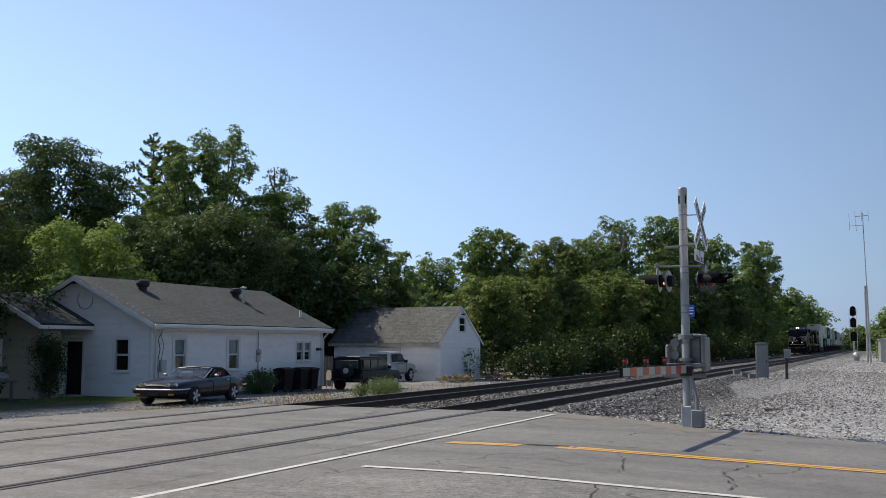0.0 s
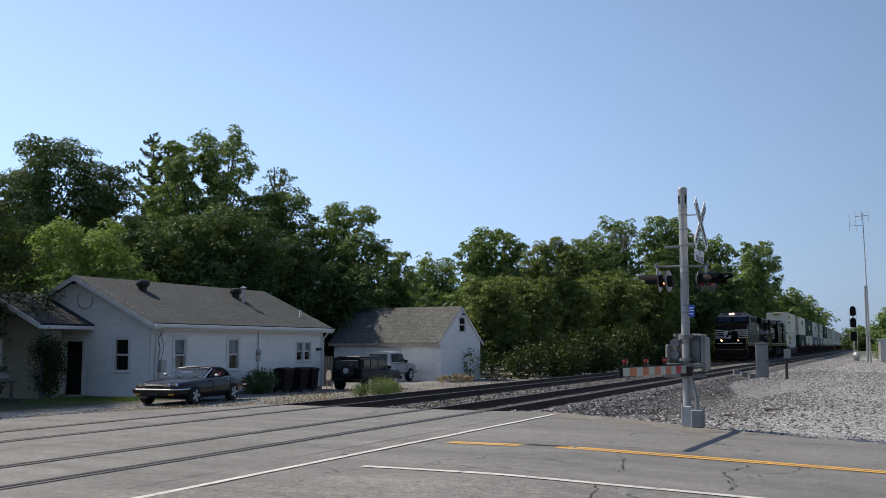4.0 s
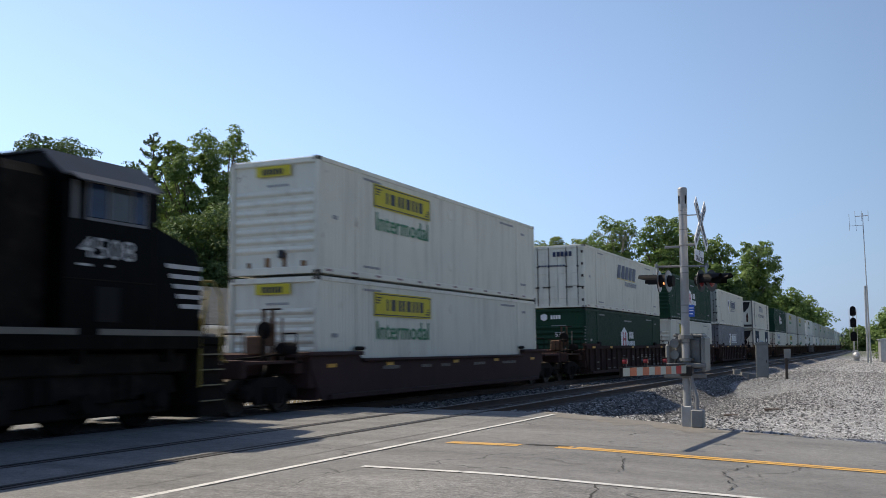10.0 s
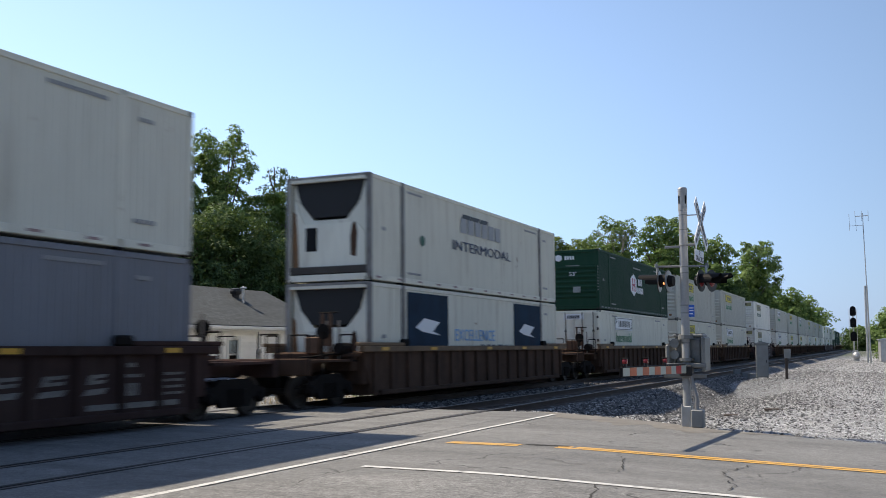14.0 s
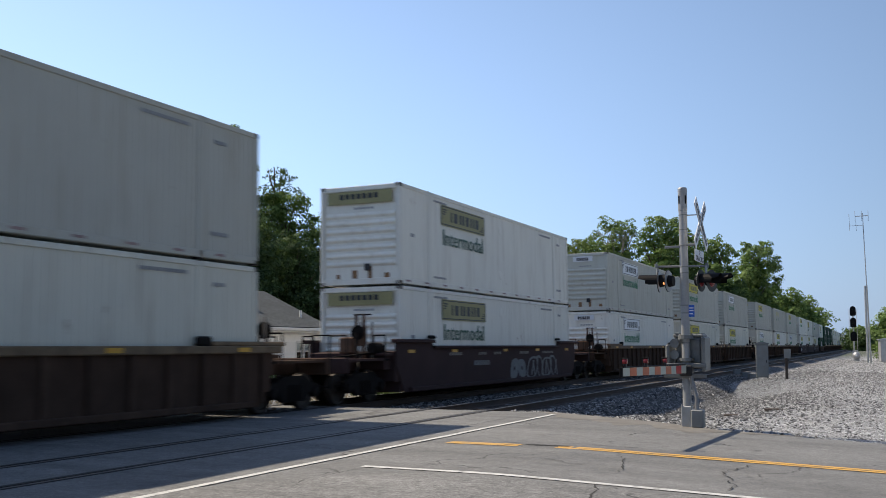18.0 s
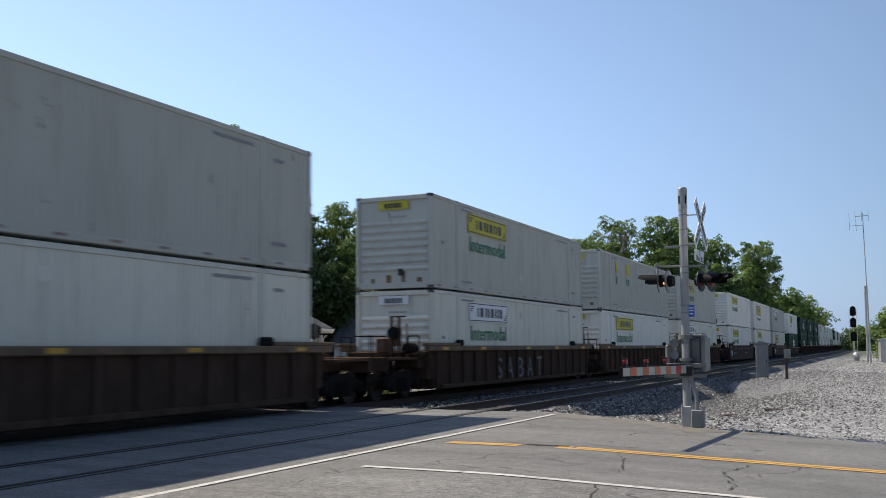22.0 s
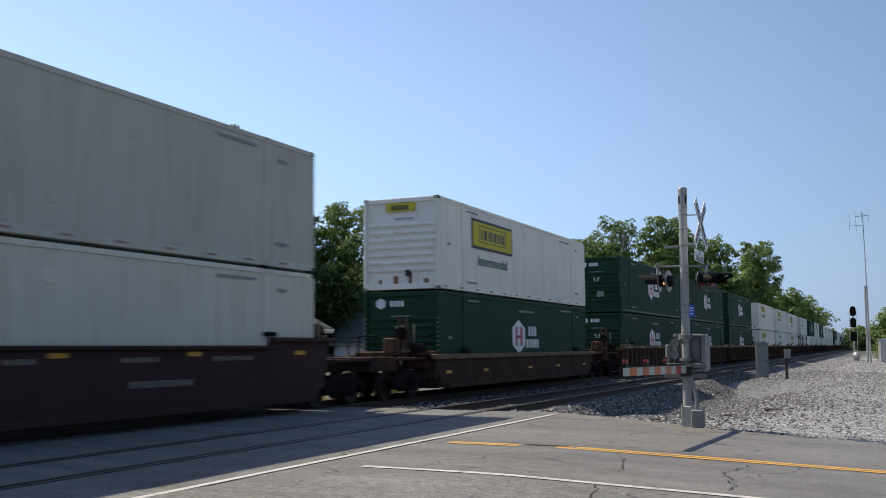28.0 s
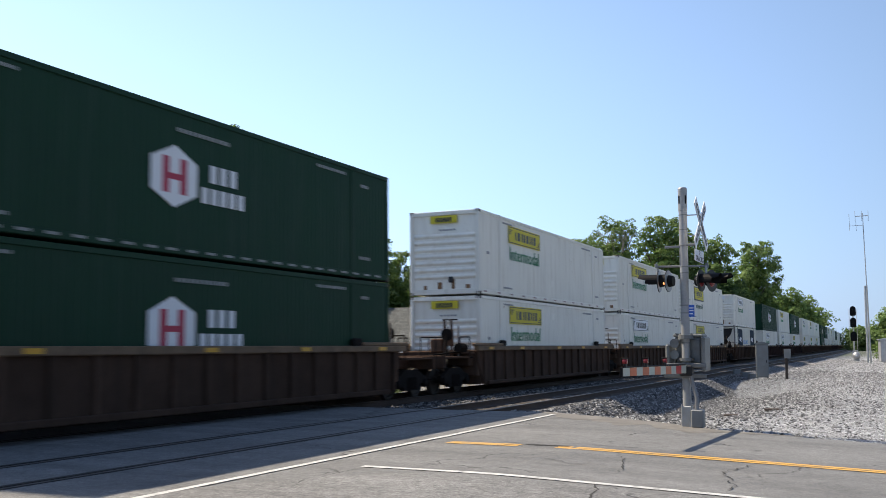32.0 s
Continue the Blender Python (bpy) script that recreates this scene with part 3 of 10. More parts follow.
def crack(points, width, seed, jog=0.03):
    """A jagged hairline crack lying on the road."""
    r = random.Random(seed)
    s, n = Shape(), 0
    for (xa, ya), (xb, yb) in zip(points, points[1:]):
        m = max(2, int(math.hypot(xb - xa, yb - ya) / 0.12))
        for i in range(m + (1 if (xb, yb) == points[-1] else 0)):
            k = i / m
            dx, dy = (yb - ya), -(xb - xa)
            q = math.hypot(dx, dy)
            side = r.gauss(0, jog)
            x, y = xa + (xb - xa) * k + side * dx / q, ya + (yb - ya) * k + side * dy / q
            w = width * (0.2 + 0.8 * r.random())
            for sg in (-1, 1):
                s.v.append((x + sg * dx / q * w, y + sg * dy / q * w, road_z(x) - 0.0005))
            n += 1
    for i in range(n - 1):
        s.f.append((2 * i, 2 * i + 1, 2 * i + 3, 2 * i + 2))
    return s


for k, (pts, w) in enumerate((
        ([(-3.75, 14.35), (-3.45, 13.6), (-3.2, 12.4)], 0.012), ([(-1.86, 14.2), (-2.1, 13.2), (-1.9, 12.7), (-1.79, 11.7)], 0.013), ([(-3.2, 11.2), (-3.05, 10.7), (-2.88, 9.8)], 0.02),
        ([(-6.9, 18.9), (-6.2, 18.2), (-5.7, 18.9)], 0.014), ([(-6.5, 15.9), (-5.4, 16.6), (-4.9, 16.2)], 0.01), ([(-4.4, 15.25), (-3.9, 15.1), (-3.7, 15.3)], 0.022), ([(-5.0, 12.9), (-4.4, 13.1), (-3.9, 12.8), (-3.3, 13.0)], 0.011),
        ([(-0.3, 13.6), (0.4, 13.0), (0.3, 12.2)], 0.01), ([(-9.5, 12.2), (-8.6, 13.6), (-8.8, 15.4)], 0.012), ([(-12.2, 9.5), (-11.9, 12.0), (-12.1, 15.0)], 0.012))):
    tagged(part("road_crack", crack(pts, w, 40 + k), TAR), "dark jagged crack in the asphalt", "crack", kind="structure")
ds = Shape()
for i in range(61):
    x = -7.6 + 0.1 * i
    e = road_edge(x) + 0.02
    w = 1.5 * ease(-7.7, -6.4, x) * ease(-1.6, -4.2, x) * (0.7 + 0.45 * noise.noise((x * 1.9, 4.0, 1.0)) + 0.2 * noise.noise((x * 7.0, 9.0, 1.0))) + 0.02
    for y in (e - w, e - 0.35 * w, e):
        ds.v.append((x, y, road_z(x) - 0.0075 + 0.008 * (y == e)))
for i in range(60):
    for j in range(2):
        a = i * 3 + j
        ds.f.append((a, a + 3, a + 4, a + 1))
tagged(part("road_dirt", ds, DIRT), "brownish grit washed over the road edge beside the signal mast", "dirt", kind="structure")

# older, rougher asphalt on the near side of the edge line
ob_ = Shape()
oxs = steps((-7.6, 2, 0.25), (2, 58, 4))
for x in oxs:
    e = 11.0 - 2.6 * ease(-5.2, -7.6, x) + 0.1 * noise.noise((x * 1.3, 8.0, 0)) + 0.05 * noise.noise((x * 5.0, 8.0, 0))
    for j in range(13):
        y = -10 + (e + 10) * j / 12
        ob_.v.append((x, y, road_z(x) - 0.003))
for i in range(len(oxs) - 1):
    for j in range(12):
        a = i * 13 + j
        ob_.f.append((a, a + 13, a + 14, a + 1))
tagged(part("old_asphalt", ob_, OLD_ASPHALT), "older brownish cracked asphalt apron beside the road", "road", kind="structure")
# lighter brownish crossing surface between the rails
tagged(part("crossing_surface", strip_on_road(tx(14) - 1.55, tx(14) + SPACING + 2.0, 6.0, 21.95, -0.0085, 0.6), CROSSING), "brownish worn asphalt between the rails of the crossing", "crossing", kind="structure")


# ---- ballast, ties and rails ----
def bed_profile(u):
    pts = [(-4.2, -0.75), (-3.1, -0.42), (-2.2, -0.2), (-1.5, -0.15), (-1.1, -0.185), (1.0, -0.185), (1.3, -0.15), (2.1, -0.14), (2.85, -0.15), (3.1, -0.185), (5.1, -0.185), (5.4, -0.15), (5.85, -0.2), (6.9, -0.7), (7.6, -0.86), (8.6, -0.95)]
    for (a, za), (b, zb) in zip(pts, pts[1:]):
        if a <= u <= b:
            return za + (zb - za) * (u - a) / (b - a)
    return -0.6


us = steps((-4.2, 1.4, 0.28), (1.4, 8.6, 0.12))
bys = steps((21.7, 45, 0.12), (45, 90, 1.0), (90, 900, 12))
s = Shape()
for y in bys:
    near = 1.0 if y < 46 else 0.4
    for u in us:
        lump = 0.035 * noise.noise((u * 3, y * 3, 0)) + 0.03 * noise.noise((u * 9, y * 9, 4)) + 0.1 * noise.noise((u * 0.5, y * 0.4, 9))*ease(5.8, 7.5, u)
        edge = -0.2 * ease(22.6, 21.6, y) * ease(2.0, 4.0, abs(u - 2.1))
        s.v.append((tx(y) + u, y, bed_profile(u) + near * lump + edge))
nu = len(us)
for j in range(len(bys) - 1):
    for i in range(nu - 1):
        a = j * nu + i
        s.f.append((a, a + 1, a + nu + 1, a + nu))
tagged(part("ballast", s, BALLAST), "grey crushed-stone ballast bed under the two tracks", "ballast", kind="structure")

RAIL_OUT = [(-0.075, -0.178), (0.075, -0.178), (0.07, -0.16), (0.015, -0.14), (0.01, -0.05), (0.036, -0.035), (0.037, -0.006), (0.03, 0.0), (-0.03, 0.0), (-0.037, -0.006), (-0.036, -0.035), (-0.01, -0.05), (-0.015, -0.14), (-0.07, -0.16)]


def rail_mesh(off, y0, y1):
    ysr = steps((y0, 60, 2.0), (60, y1, 10.0))
    s = Shape()
    n = len(RAIL_OUT)
    for y in ysr:
        s.v += [(tx(y) + off + u, y, w) for u, w in RAIL_OUT]
    for k in range(len(ysr) - 1):
        for i in range(n):
            s.f.append((k * n + i, k * n + (i + 1) % n, (k + 1) * n + (i + 1) % n, (k + 1) * n + i))
    top = [k for k, f in enumerate(s.f) if k % n in (6, 7, 8)]
    me = s.mesh("rail")
    me.materials.append(RAIL_SIDE)
    me.materials.append(RAIL_TOP)
    for k in top:
        me.polygons[k].material_index = 1
    return me


track_lines = []
for off in (0.0, SPACING):
    tr = thing("railway_track", "rusty steel rails on creosoted wooden ties", "railway track", "two parallel tracks", "structure")
    track_lines.append((tr, off))
    for g in (-0.755, 0.755):
        part("rail", rail_mesh(off + g, -20, 900), None, tr)
        # flat dark strips stand for the shade in the flangeway grooves
        f = Shape()
        for a, b in ((-0.135, -0.04), (0.04, 0.1)):
            f.box(tx(14) + off + g + a, tx(14) + off + g + b, -14, 21.9, -0.05, -0.002)
        part("flangeway_strip", f, RUBBER, tr, "dark strip in place of the groove beside the rail")

STONE_FORMS = []
rng = np.random.default_rng(3)
for k in range(5):
    q = np.array([(1, 0, 0), (-1, 0, 0), (0, 1, 0), (0, -1, 0), (0, 0, 1), (0, 0, -1), (0.6, 0.6, 0.5), (-0.6, 0.5, -0.5)], float)
    STONE_FORMS.append(q[:6] * (0.6 + 0.7 * rng.random((6, 1))) + 0.25 * (rng.random((6, 3)) - 0.5))
OCTA = np.array([(0, 2, 4), (2, 1, 4), (1, 3, 4), (3, 0, 4), (2, 0, 5), (1, 2, 5), (3, 1, 5), (0, 3, 5)])


def scatter_stones(name, label, count, place, size, material, seed):
    """Many loose stones joined as one heap of stuff."""
    r = np.random.default_rng(seed)
    vs, fs = [], []
    for i in range(count):
        x, y, z = place(r)
        a = r.random() * 6.28
        c, sn = math.cos(a), math.sin(a)
        k = size * (0.5 + r.random() ** 2 * 1.2)
        q = STONE_FORMS[i % 5] * k * (1, 0.8, 0.65)
        q = np.stack([q[:, 0] * c - q[:, 1] * sn + x, q[:, 0] * sn + q[:, 1] * c + y, q[:, 2] + z + k * 0.25], 1)
        fs.append(OCTA + 6 * i)
        vs.append(q)
    me = bpy.data.meshes.new(name)
    me.from_pydata(np.concatenate(vs).tolist(), [], np.concatenate(fs).tolist())
    return tagged(part(name, me, material), label, "stones", kind="stuff")


def island_stone(name, tones):
    m, nt, b = tree_of(name)
    geo = nt.nodes.new("ShaderNodeNewGeometry")
    vec = mapped(nt, shift=False)
    c = ramp(nt, geo.outputs["Random Per Island"], [(i / (len(tones) - 1), t) for i, t in enumerate(tones)])
    c = blend(nt, 1.0, c, ramp(nt, noise_at(nt, vec, 30, 4), [(0.3, 0.7), (0.7, 1.15)]), "MULTIPLY")
    nt.links.new(c, b.inputs["Base Color"])
    b.inputs["Roughness"].default_value = 0.9
    return m


STONE_MIX = island_stone("mixed ballast stone", [(0.028, 0.029, 0.031), (0.07, 0.072, 0.076), (0.115, 0.118, 0.123), (0.18, 0.183, 0.188), (0.36, 0.36, 0.36)])


# dirty stone, darkened further to carry the train's shadow
STONE_SHADOW = island_stone("dirty ballast stone darkened for shadow", [(0.016, 0.015, 0.014), (0.045, 0.043, 0.04), (0.08, 0.077, 0.073), (0.125, 0.12, 0.115), (0.27, 0.265, 0.26)])
STONE_PALE = island_stone("pale gravel stone", [0.07, 0.17, 0.29, 0.44, 0.7])


def bed_place(u0, u1, y0, y1):
    def place(r):
        u, y = u0 + (u1 - u0) * r.random(), y0 + (y1 - y0) * r.random() ** 1.5
        return tx(y) + u, y, bed_profile(u)
    return place


def lot_place(x0, x1, y0, y1):
    def place(r):
        while True:
            x, y = x0 + (x1 - x0) * r.random(), y0 + (y1 - y0) * r.random() ** 1.7
            if y > road_edge(x) + 0.05:
                u = x - tx(y)
                return x, y, max(ground_z(x, y), bed_profile(u) if -4.2 < u < 8.6 else -9)
    return place


def verge_place(r):
    while True:
        x, y = -8.4 + abs(r.normal()) * 2.6, 19.0 + 26 * r.random() ** 1.5
        if y > road_edge(x) + 0.05 and x < 3:
            u = x - tx(y)
            return x, y, max(ground_z(x, y), bed_profile(u) if -4.2 < u < 8.6 else -9)


STONE_VERGE = island_stone("grey shoulder stone", [(0.032, 0.034, 0.037), (0.08, 0.083, 0.087), (0.135, 0.139, 0.143), (0.23, 0.232, 0.235), (0.52, 0.52, 0.51)])
scatter_stones("shoulder_stones", "loose grey ballast stones on the shoulder", 9000, bed_place(5.55, 8.4, 22.0, 60), 0.045, STONE_MIX, 5)
scatter_stones("cess_stones", "loose dirty ballast stones between the tracks, darkened for the train's shadow", 3500, bed_place(1.3, 3.0, 22.0, 60), 0.045, STONE_SHADOW, 6)
scatter_stones("verge_stones", "grey ballast stones spilled towards the signal mast", 16000, verge_place, 0.034, STONE_VERGE, 9)
scatter_stones("lot_stones", "loose pale stones on the gravel lot", 16000, lot_place(-7.5, 6.0, 18.4, 62), 0.021, STONE_PALE, 7)
def gap_place(r):
    while True:
        x, y = -9.5 + 9.5 * r.random(), 30 + 45 * r.random()
        u = x - tx(y)
        if u > 6.2:
            return x, y, max(ground_z(x, y), bed_profile(u) if u < 8.6 else -9)


scatter_stones("cess_stones", "grey and pale stones round the relay cabinet", 12000, gap_place, 0.03, STONE_VERGE, 10)
def far_place(r):
    while True:
        x, y = -9.5 + 17 * r.random(), 58 + 75 * r.random()
        u = x - tx(y)
        if u > 6.2:
            return x, y, max(ground_z(x, y), bed_profile(u) if u < 8.6 else -9)


scatter_stones("far_lot_stones", "pale stones over the far part of the lot", 14000, far_place, 0.045, STONE_PALE, 11)
scatter_stones("yard_stones", "loose gravel along the far side of the track", 8000, lot_place(-21.5, -14.6, 16.5, 38), 0.026, STONE_PALE, 8)


# ---- the train ----
WHITE_BOX = surface("white container paint", (0.71, 0.69, 0.585), 0.6, 0.0, 0.06, 0.5, 30, 0.06, (0.36, 0.31, 0.23), 0.4, True, ovar=0.07, spec=0.15, rust=(0.23, 0.125, 0.06))
BRIGHT_BOX = surface("clean white container paint", (0.79, 0.77, 0.69), 0.55, 0.0, 0.05, 0.5, 30, 0.06, (0.42, 0.36, 0.27), 0.35, True, ovar=0.05, spec=0.15, rust=(0.26, 0.14, 0.07))
# darker cream puts the upper row's different light into the paint
CREAM_BOX = surface("weathered cream paint toned for upper-row light", (0.52, 0.515, 0.45), 0.65, 0.0, 0.07, 0.5, 30, 0.06, (0.33, 0.28, 0.2), 0.45, True, ovar=0.06, spec=0.15, rust=(0.2, 0.11, 0.055))
GREEN_BOX = surface("dark green container paint", (0.010, 0.045, 0.024), 0.6, 0.0, 0.14, 0.6, 30, 0.06, (0.03, 0.06, 0.045), 0.35, True, ovar=0.12, spec=0.16)
GREY_BOX = surface("blue-grey container paint", (0.2, 0.205, 0.225), 0.5, 0.0, 0.1, 0.6, 30, 0.06, (0.14, 0.12, 0.1), 0.4, True, spec=0.15)
DOOR_GRIME = surface("grimy container door paint", (0.33, 0.345, 0.31), 0.7, 0.0, 0.2, 1.2, 30, 0.08, (0.12, 0.11, 0.09), 0.7, True, spec=0.12)
STEEL_CAST = surface("worn casting steel", (0.06, 0.052, 0.045), 0.7, 0.4, 0.4)
FRAME_GREY = surface("grimy grey frame paint", (0.2, 0.195, 0.185), 0.75, 0.0, 0.5, 3, 30, 0.15, (0.1, 0.08, 0.06), 0.9)
RUST_DARK = surface("dark rust run", (0.07, 0.035, 0.02), 0.9, var=0.6, big=6)
RUST_STREAK = surface("rust stains", (0.22, 0.12, 0.06), 0.85, var=0.4, big=4)
YELLOW_FILM = surface("yellow sign film", (0.58, 0.48, 0.03), 0.6, var=0.12, big=2, bump=0.0)
KHAKI_FILM = surface("faded khaki sign film", (0.3, 0.275, 0.13), 0.6, var=0.15, big=2, bump=0.0)
BLACK_FILM = surface("black film", (0.02, 0.02, 0.022), 0.45, var=0.1, bump=0.0)
GREY_FILM = surface("grey marking film", (0.3, 0.3, 0.3), 0.5, var=0.15, bump=0.0)
TAPE_RED = surface("faded red tape", (0.3, 0.2, 0.19), 0.5, var=0.3, bump=0.0)
AMBER_FILM = surface("orange label film", (0.6, 0.26, 0.02), 0.5, var=0.15, bump=0.0)
GREEN_FILM = surface("green letter film", (0.012, 0.2, 0.075), 0.45, var=0.1, bump=0.0)
DKGREEN_FILM = surface("dark letter film", (0.02, 0.09, 0.05), 0.45, var=0.1, bump=0.0)
NAVY_FILM = surface("navy film", (0.022, 0.032, 0.08), 0.45, var=0.1, bump=0.0)
GOLD_FILM = surface("gold film", (0.55, 0.42, 0.12), 0.45, var=0.1, bump=0.0)
DULL_FILM = surface("faded white film", (0.26, 0.28, 0.27), 0.6, var=0.3, big=4, bump=0.0)
WHITE_FILM = surface("white film", (0.74, 0.75, 0.76), 0.45, var=0.05, bump=0.0)
RED_FILM = surface("red film", (0.42, 0.025, 0.06), 0.45, var=0.1, bump=0.0)
BLUE_FILM = surface("light blue film", (0.16, 0.38, 0.66), 0.45, var=0.1, bump=0.0)
PANEL_BLUE = surface("dark blue panel film", (0.012, 0.03, 0.055), 0.7, var=0.5, big=1.2, bump=0.0, spec=0.1)
REEFER_BLACK = surface("black vent grille", (0.012, 0.012, 0.013), 0.7, var=0.3)

BOX_L, BOX_H, BOX_W = 16.154, 2.896, 2.59
HW = BOX_W / 2


def bars(y0, y1, z0, z1, n, x, skew=0.0, fill=0.72):
    """A row of plain upright bars, the width of a word."""
    s = Shape()
    w = (y1 - y0) / n
    for i in range(n):
        a, b = y0 + i * w, y0 + i * w + w * fill
        s.add([(x, a, z0), (x, b, z0), (x, b + skew, z1), (x, a + skew, z1), (x - 0.01, a, z0), (x - 0.01, b, z0), (x - 0.01, b + skew, z1), (x - 0.01, a + skew, z1)],
              [(0, 1, 2, 3), (0, 4, 5, 1), (1, 5, 6, 2), (2, 6, 7, 3), (3, 7, 4, 0)])
    return s


def word_bars(y0, y1, z0, z1, x):
    """Plain bars of uneven width that fill the space of a short bold word."""
    s = Shape()
    at = 0.0
    for w, gap in ((0.05, 0.05), (0.12, 0.06), (0.07, 0.02), (0.07, 0.04), (0.11, 0.04), (0.06, 0.03), (0.06, 0.03), (0.1, 0.0)):
        s.box(x - 0.006, x, y0 + at * (y1 - y0), y0 + (at + w) * (y1 - y0), z0, z1)
        at += w + gap + 0.01
    return s


def plate(y0, y1, z0, z1, x, t=0.006):
    return Shape().box(x - t, x + t, y0, y1, z0, z1)


def frame_lines(y0, y1, z0, z1, w, x):
    return Shape().box(x - .005, x + .005, y0, y1, z0, z0 + w).box(x - .005, x + .005, y0, y1, z1 - w, z1).box(x - .005, x + .005, y0, y0 + w, z0 + w, z1 - w).box(x - .005, x + .005, y1 - w, y1, z0 + w, z1 - w)


def container_body(ribs=0.011):
    """Shell with finely ribbed sides, a little inside its corner posts."""
    s = Shape()
    ys = [0.1]
    pitch = 0.17
    n = int((BOX_L - 0.2) / pitch)
    pitch = (BOX_L - 0.2) / n
    for side in (1, -1):
        x = side * (HW - 0.02)
        prof = []
        for i in range(n):
            a = 0.1 + i * pitch
            prof += [(x, a), (x, a + pitch * 0.6), (x - side * ribs, a + pitch * 0.66), (x - side * ribs, a + pitch * 0.94)]
        prof.append((x, BOX_L - 0.1))
        base = len(s.v)
        for px, py in prof:
            s.v += [(px, py, 0.16), (px, py, BOX_H - 0.1)]
        for i in range(len(prof) - 1):
            q = (base + 2 * i, base + 2 * i + 2, base + 2 * i + 3, base + 2 * i + 1)
            s.f.append(q if side > 0 else q[::-1])
    s.box(-HW + 0.03, HW - 0.03, 0.05, BOX_L - 0.05, BOX_H - 0.1, BOX_H - 0.03)
    s.box(-HW + 0.06, HW - 0.06, 0.06, BOX_L - 0.06, 0.03, 0.16)
    s.box(-HW + 0.04, HW - 0.04, BOX_L - 0.09, BOX_L - 0.05, 0.15, BOX_H - 0.1)
    return s


def container_bones(s):
    """Posts at the ends and at the forty-foot marks, top and bottom rails."""
    for side in (1, -1):
        a, b = sorted((side * (HW - 0.11), side * HW))
        for y0, y1 in ((0.0, 0.12), (BOX_L - 0.12, BOX_L)):
            s.box(a, b, y0, y1, 0.0, BOX_H - 0.02, 0.012)
        a, b = sorted((side * (HW - 0.05), side * (HW + 0.006)))
        for y in (1.98, 14.17):
            s.box(a, b, y - 0.09, y + 0.09, 0.02, BOX_H - 0.02, 0.01)
        s.box(a, b, 0.12, BOX_L - 0.12, 0.03, 0.18, 0.012)
        s.box(a, b, 0.12, BOX_L - 0.12, BOX_H - 0.12, BOX_H - 0.01, 0.012)
    for y0, y1 in ((0, 0.1), (BOX_L - 0.1, BOX_L)):
        s.box(-HW + 0.1, HW - 0.1, y0, y1, 0.02, 0.2, 0.01)
        s.box(-HW + 0.1, HW - 0.1, y0, y1, BOX_H - 0.16, BOX_H - 0.02, 0.01)
    return s


SHARED = {}


def shared(key, maker):
    if key not in SHARED:
        SHARED[key] = maker()
    return SHARED[key]


FAR = [False]


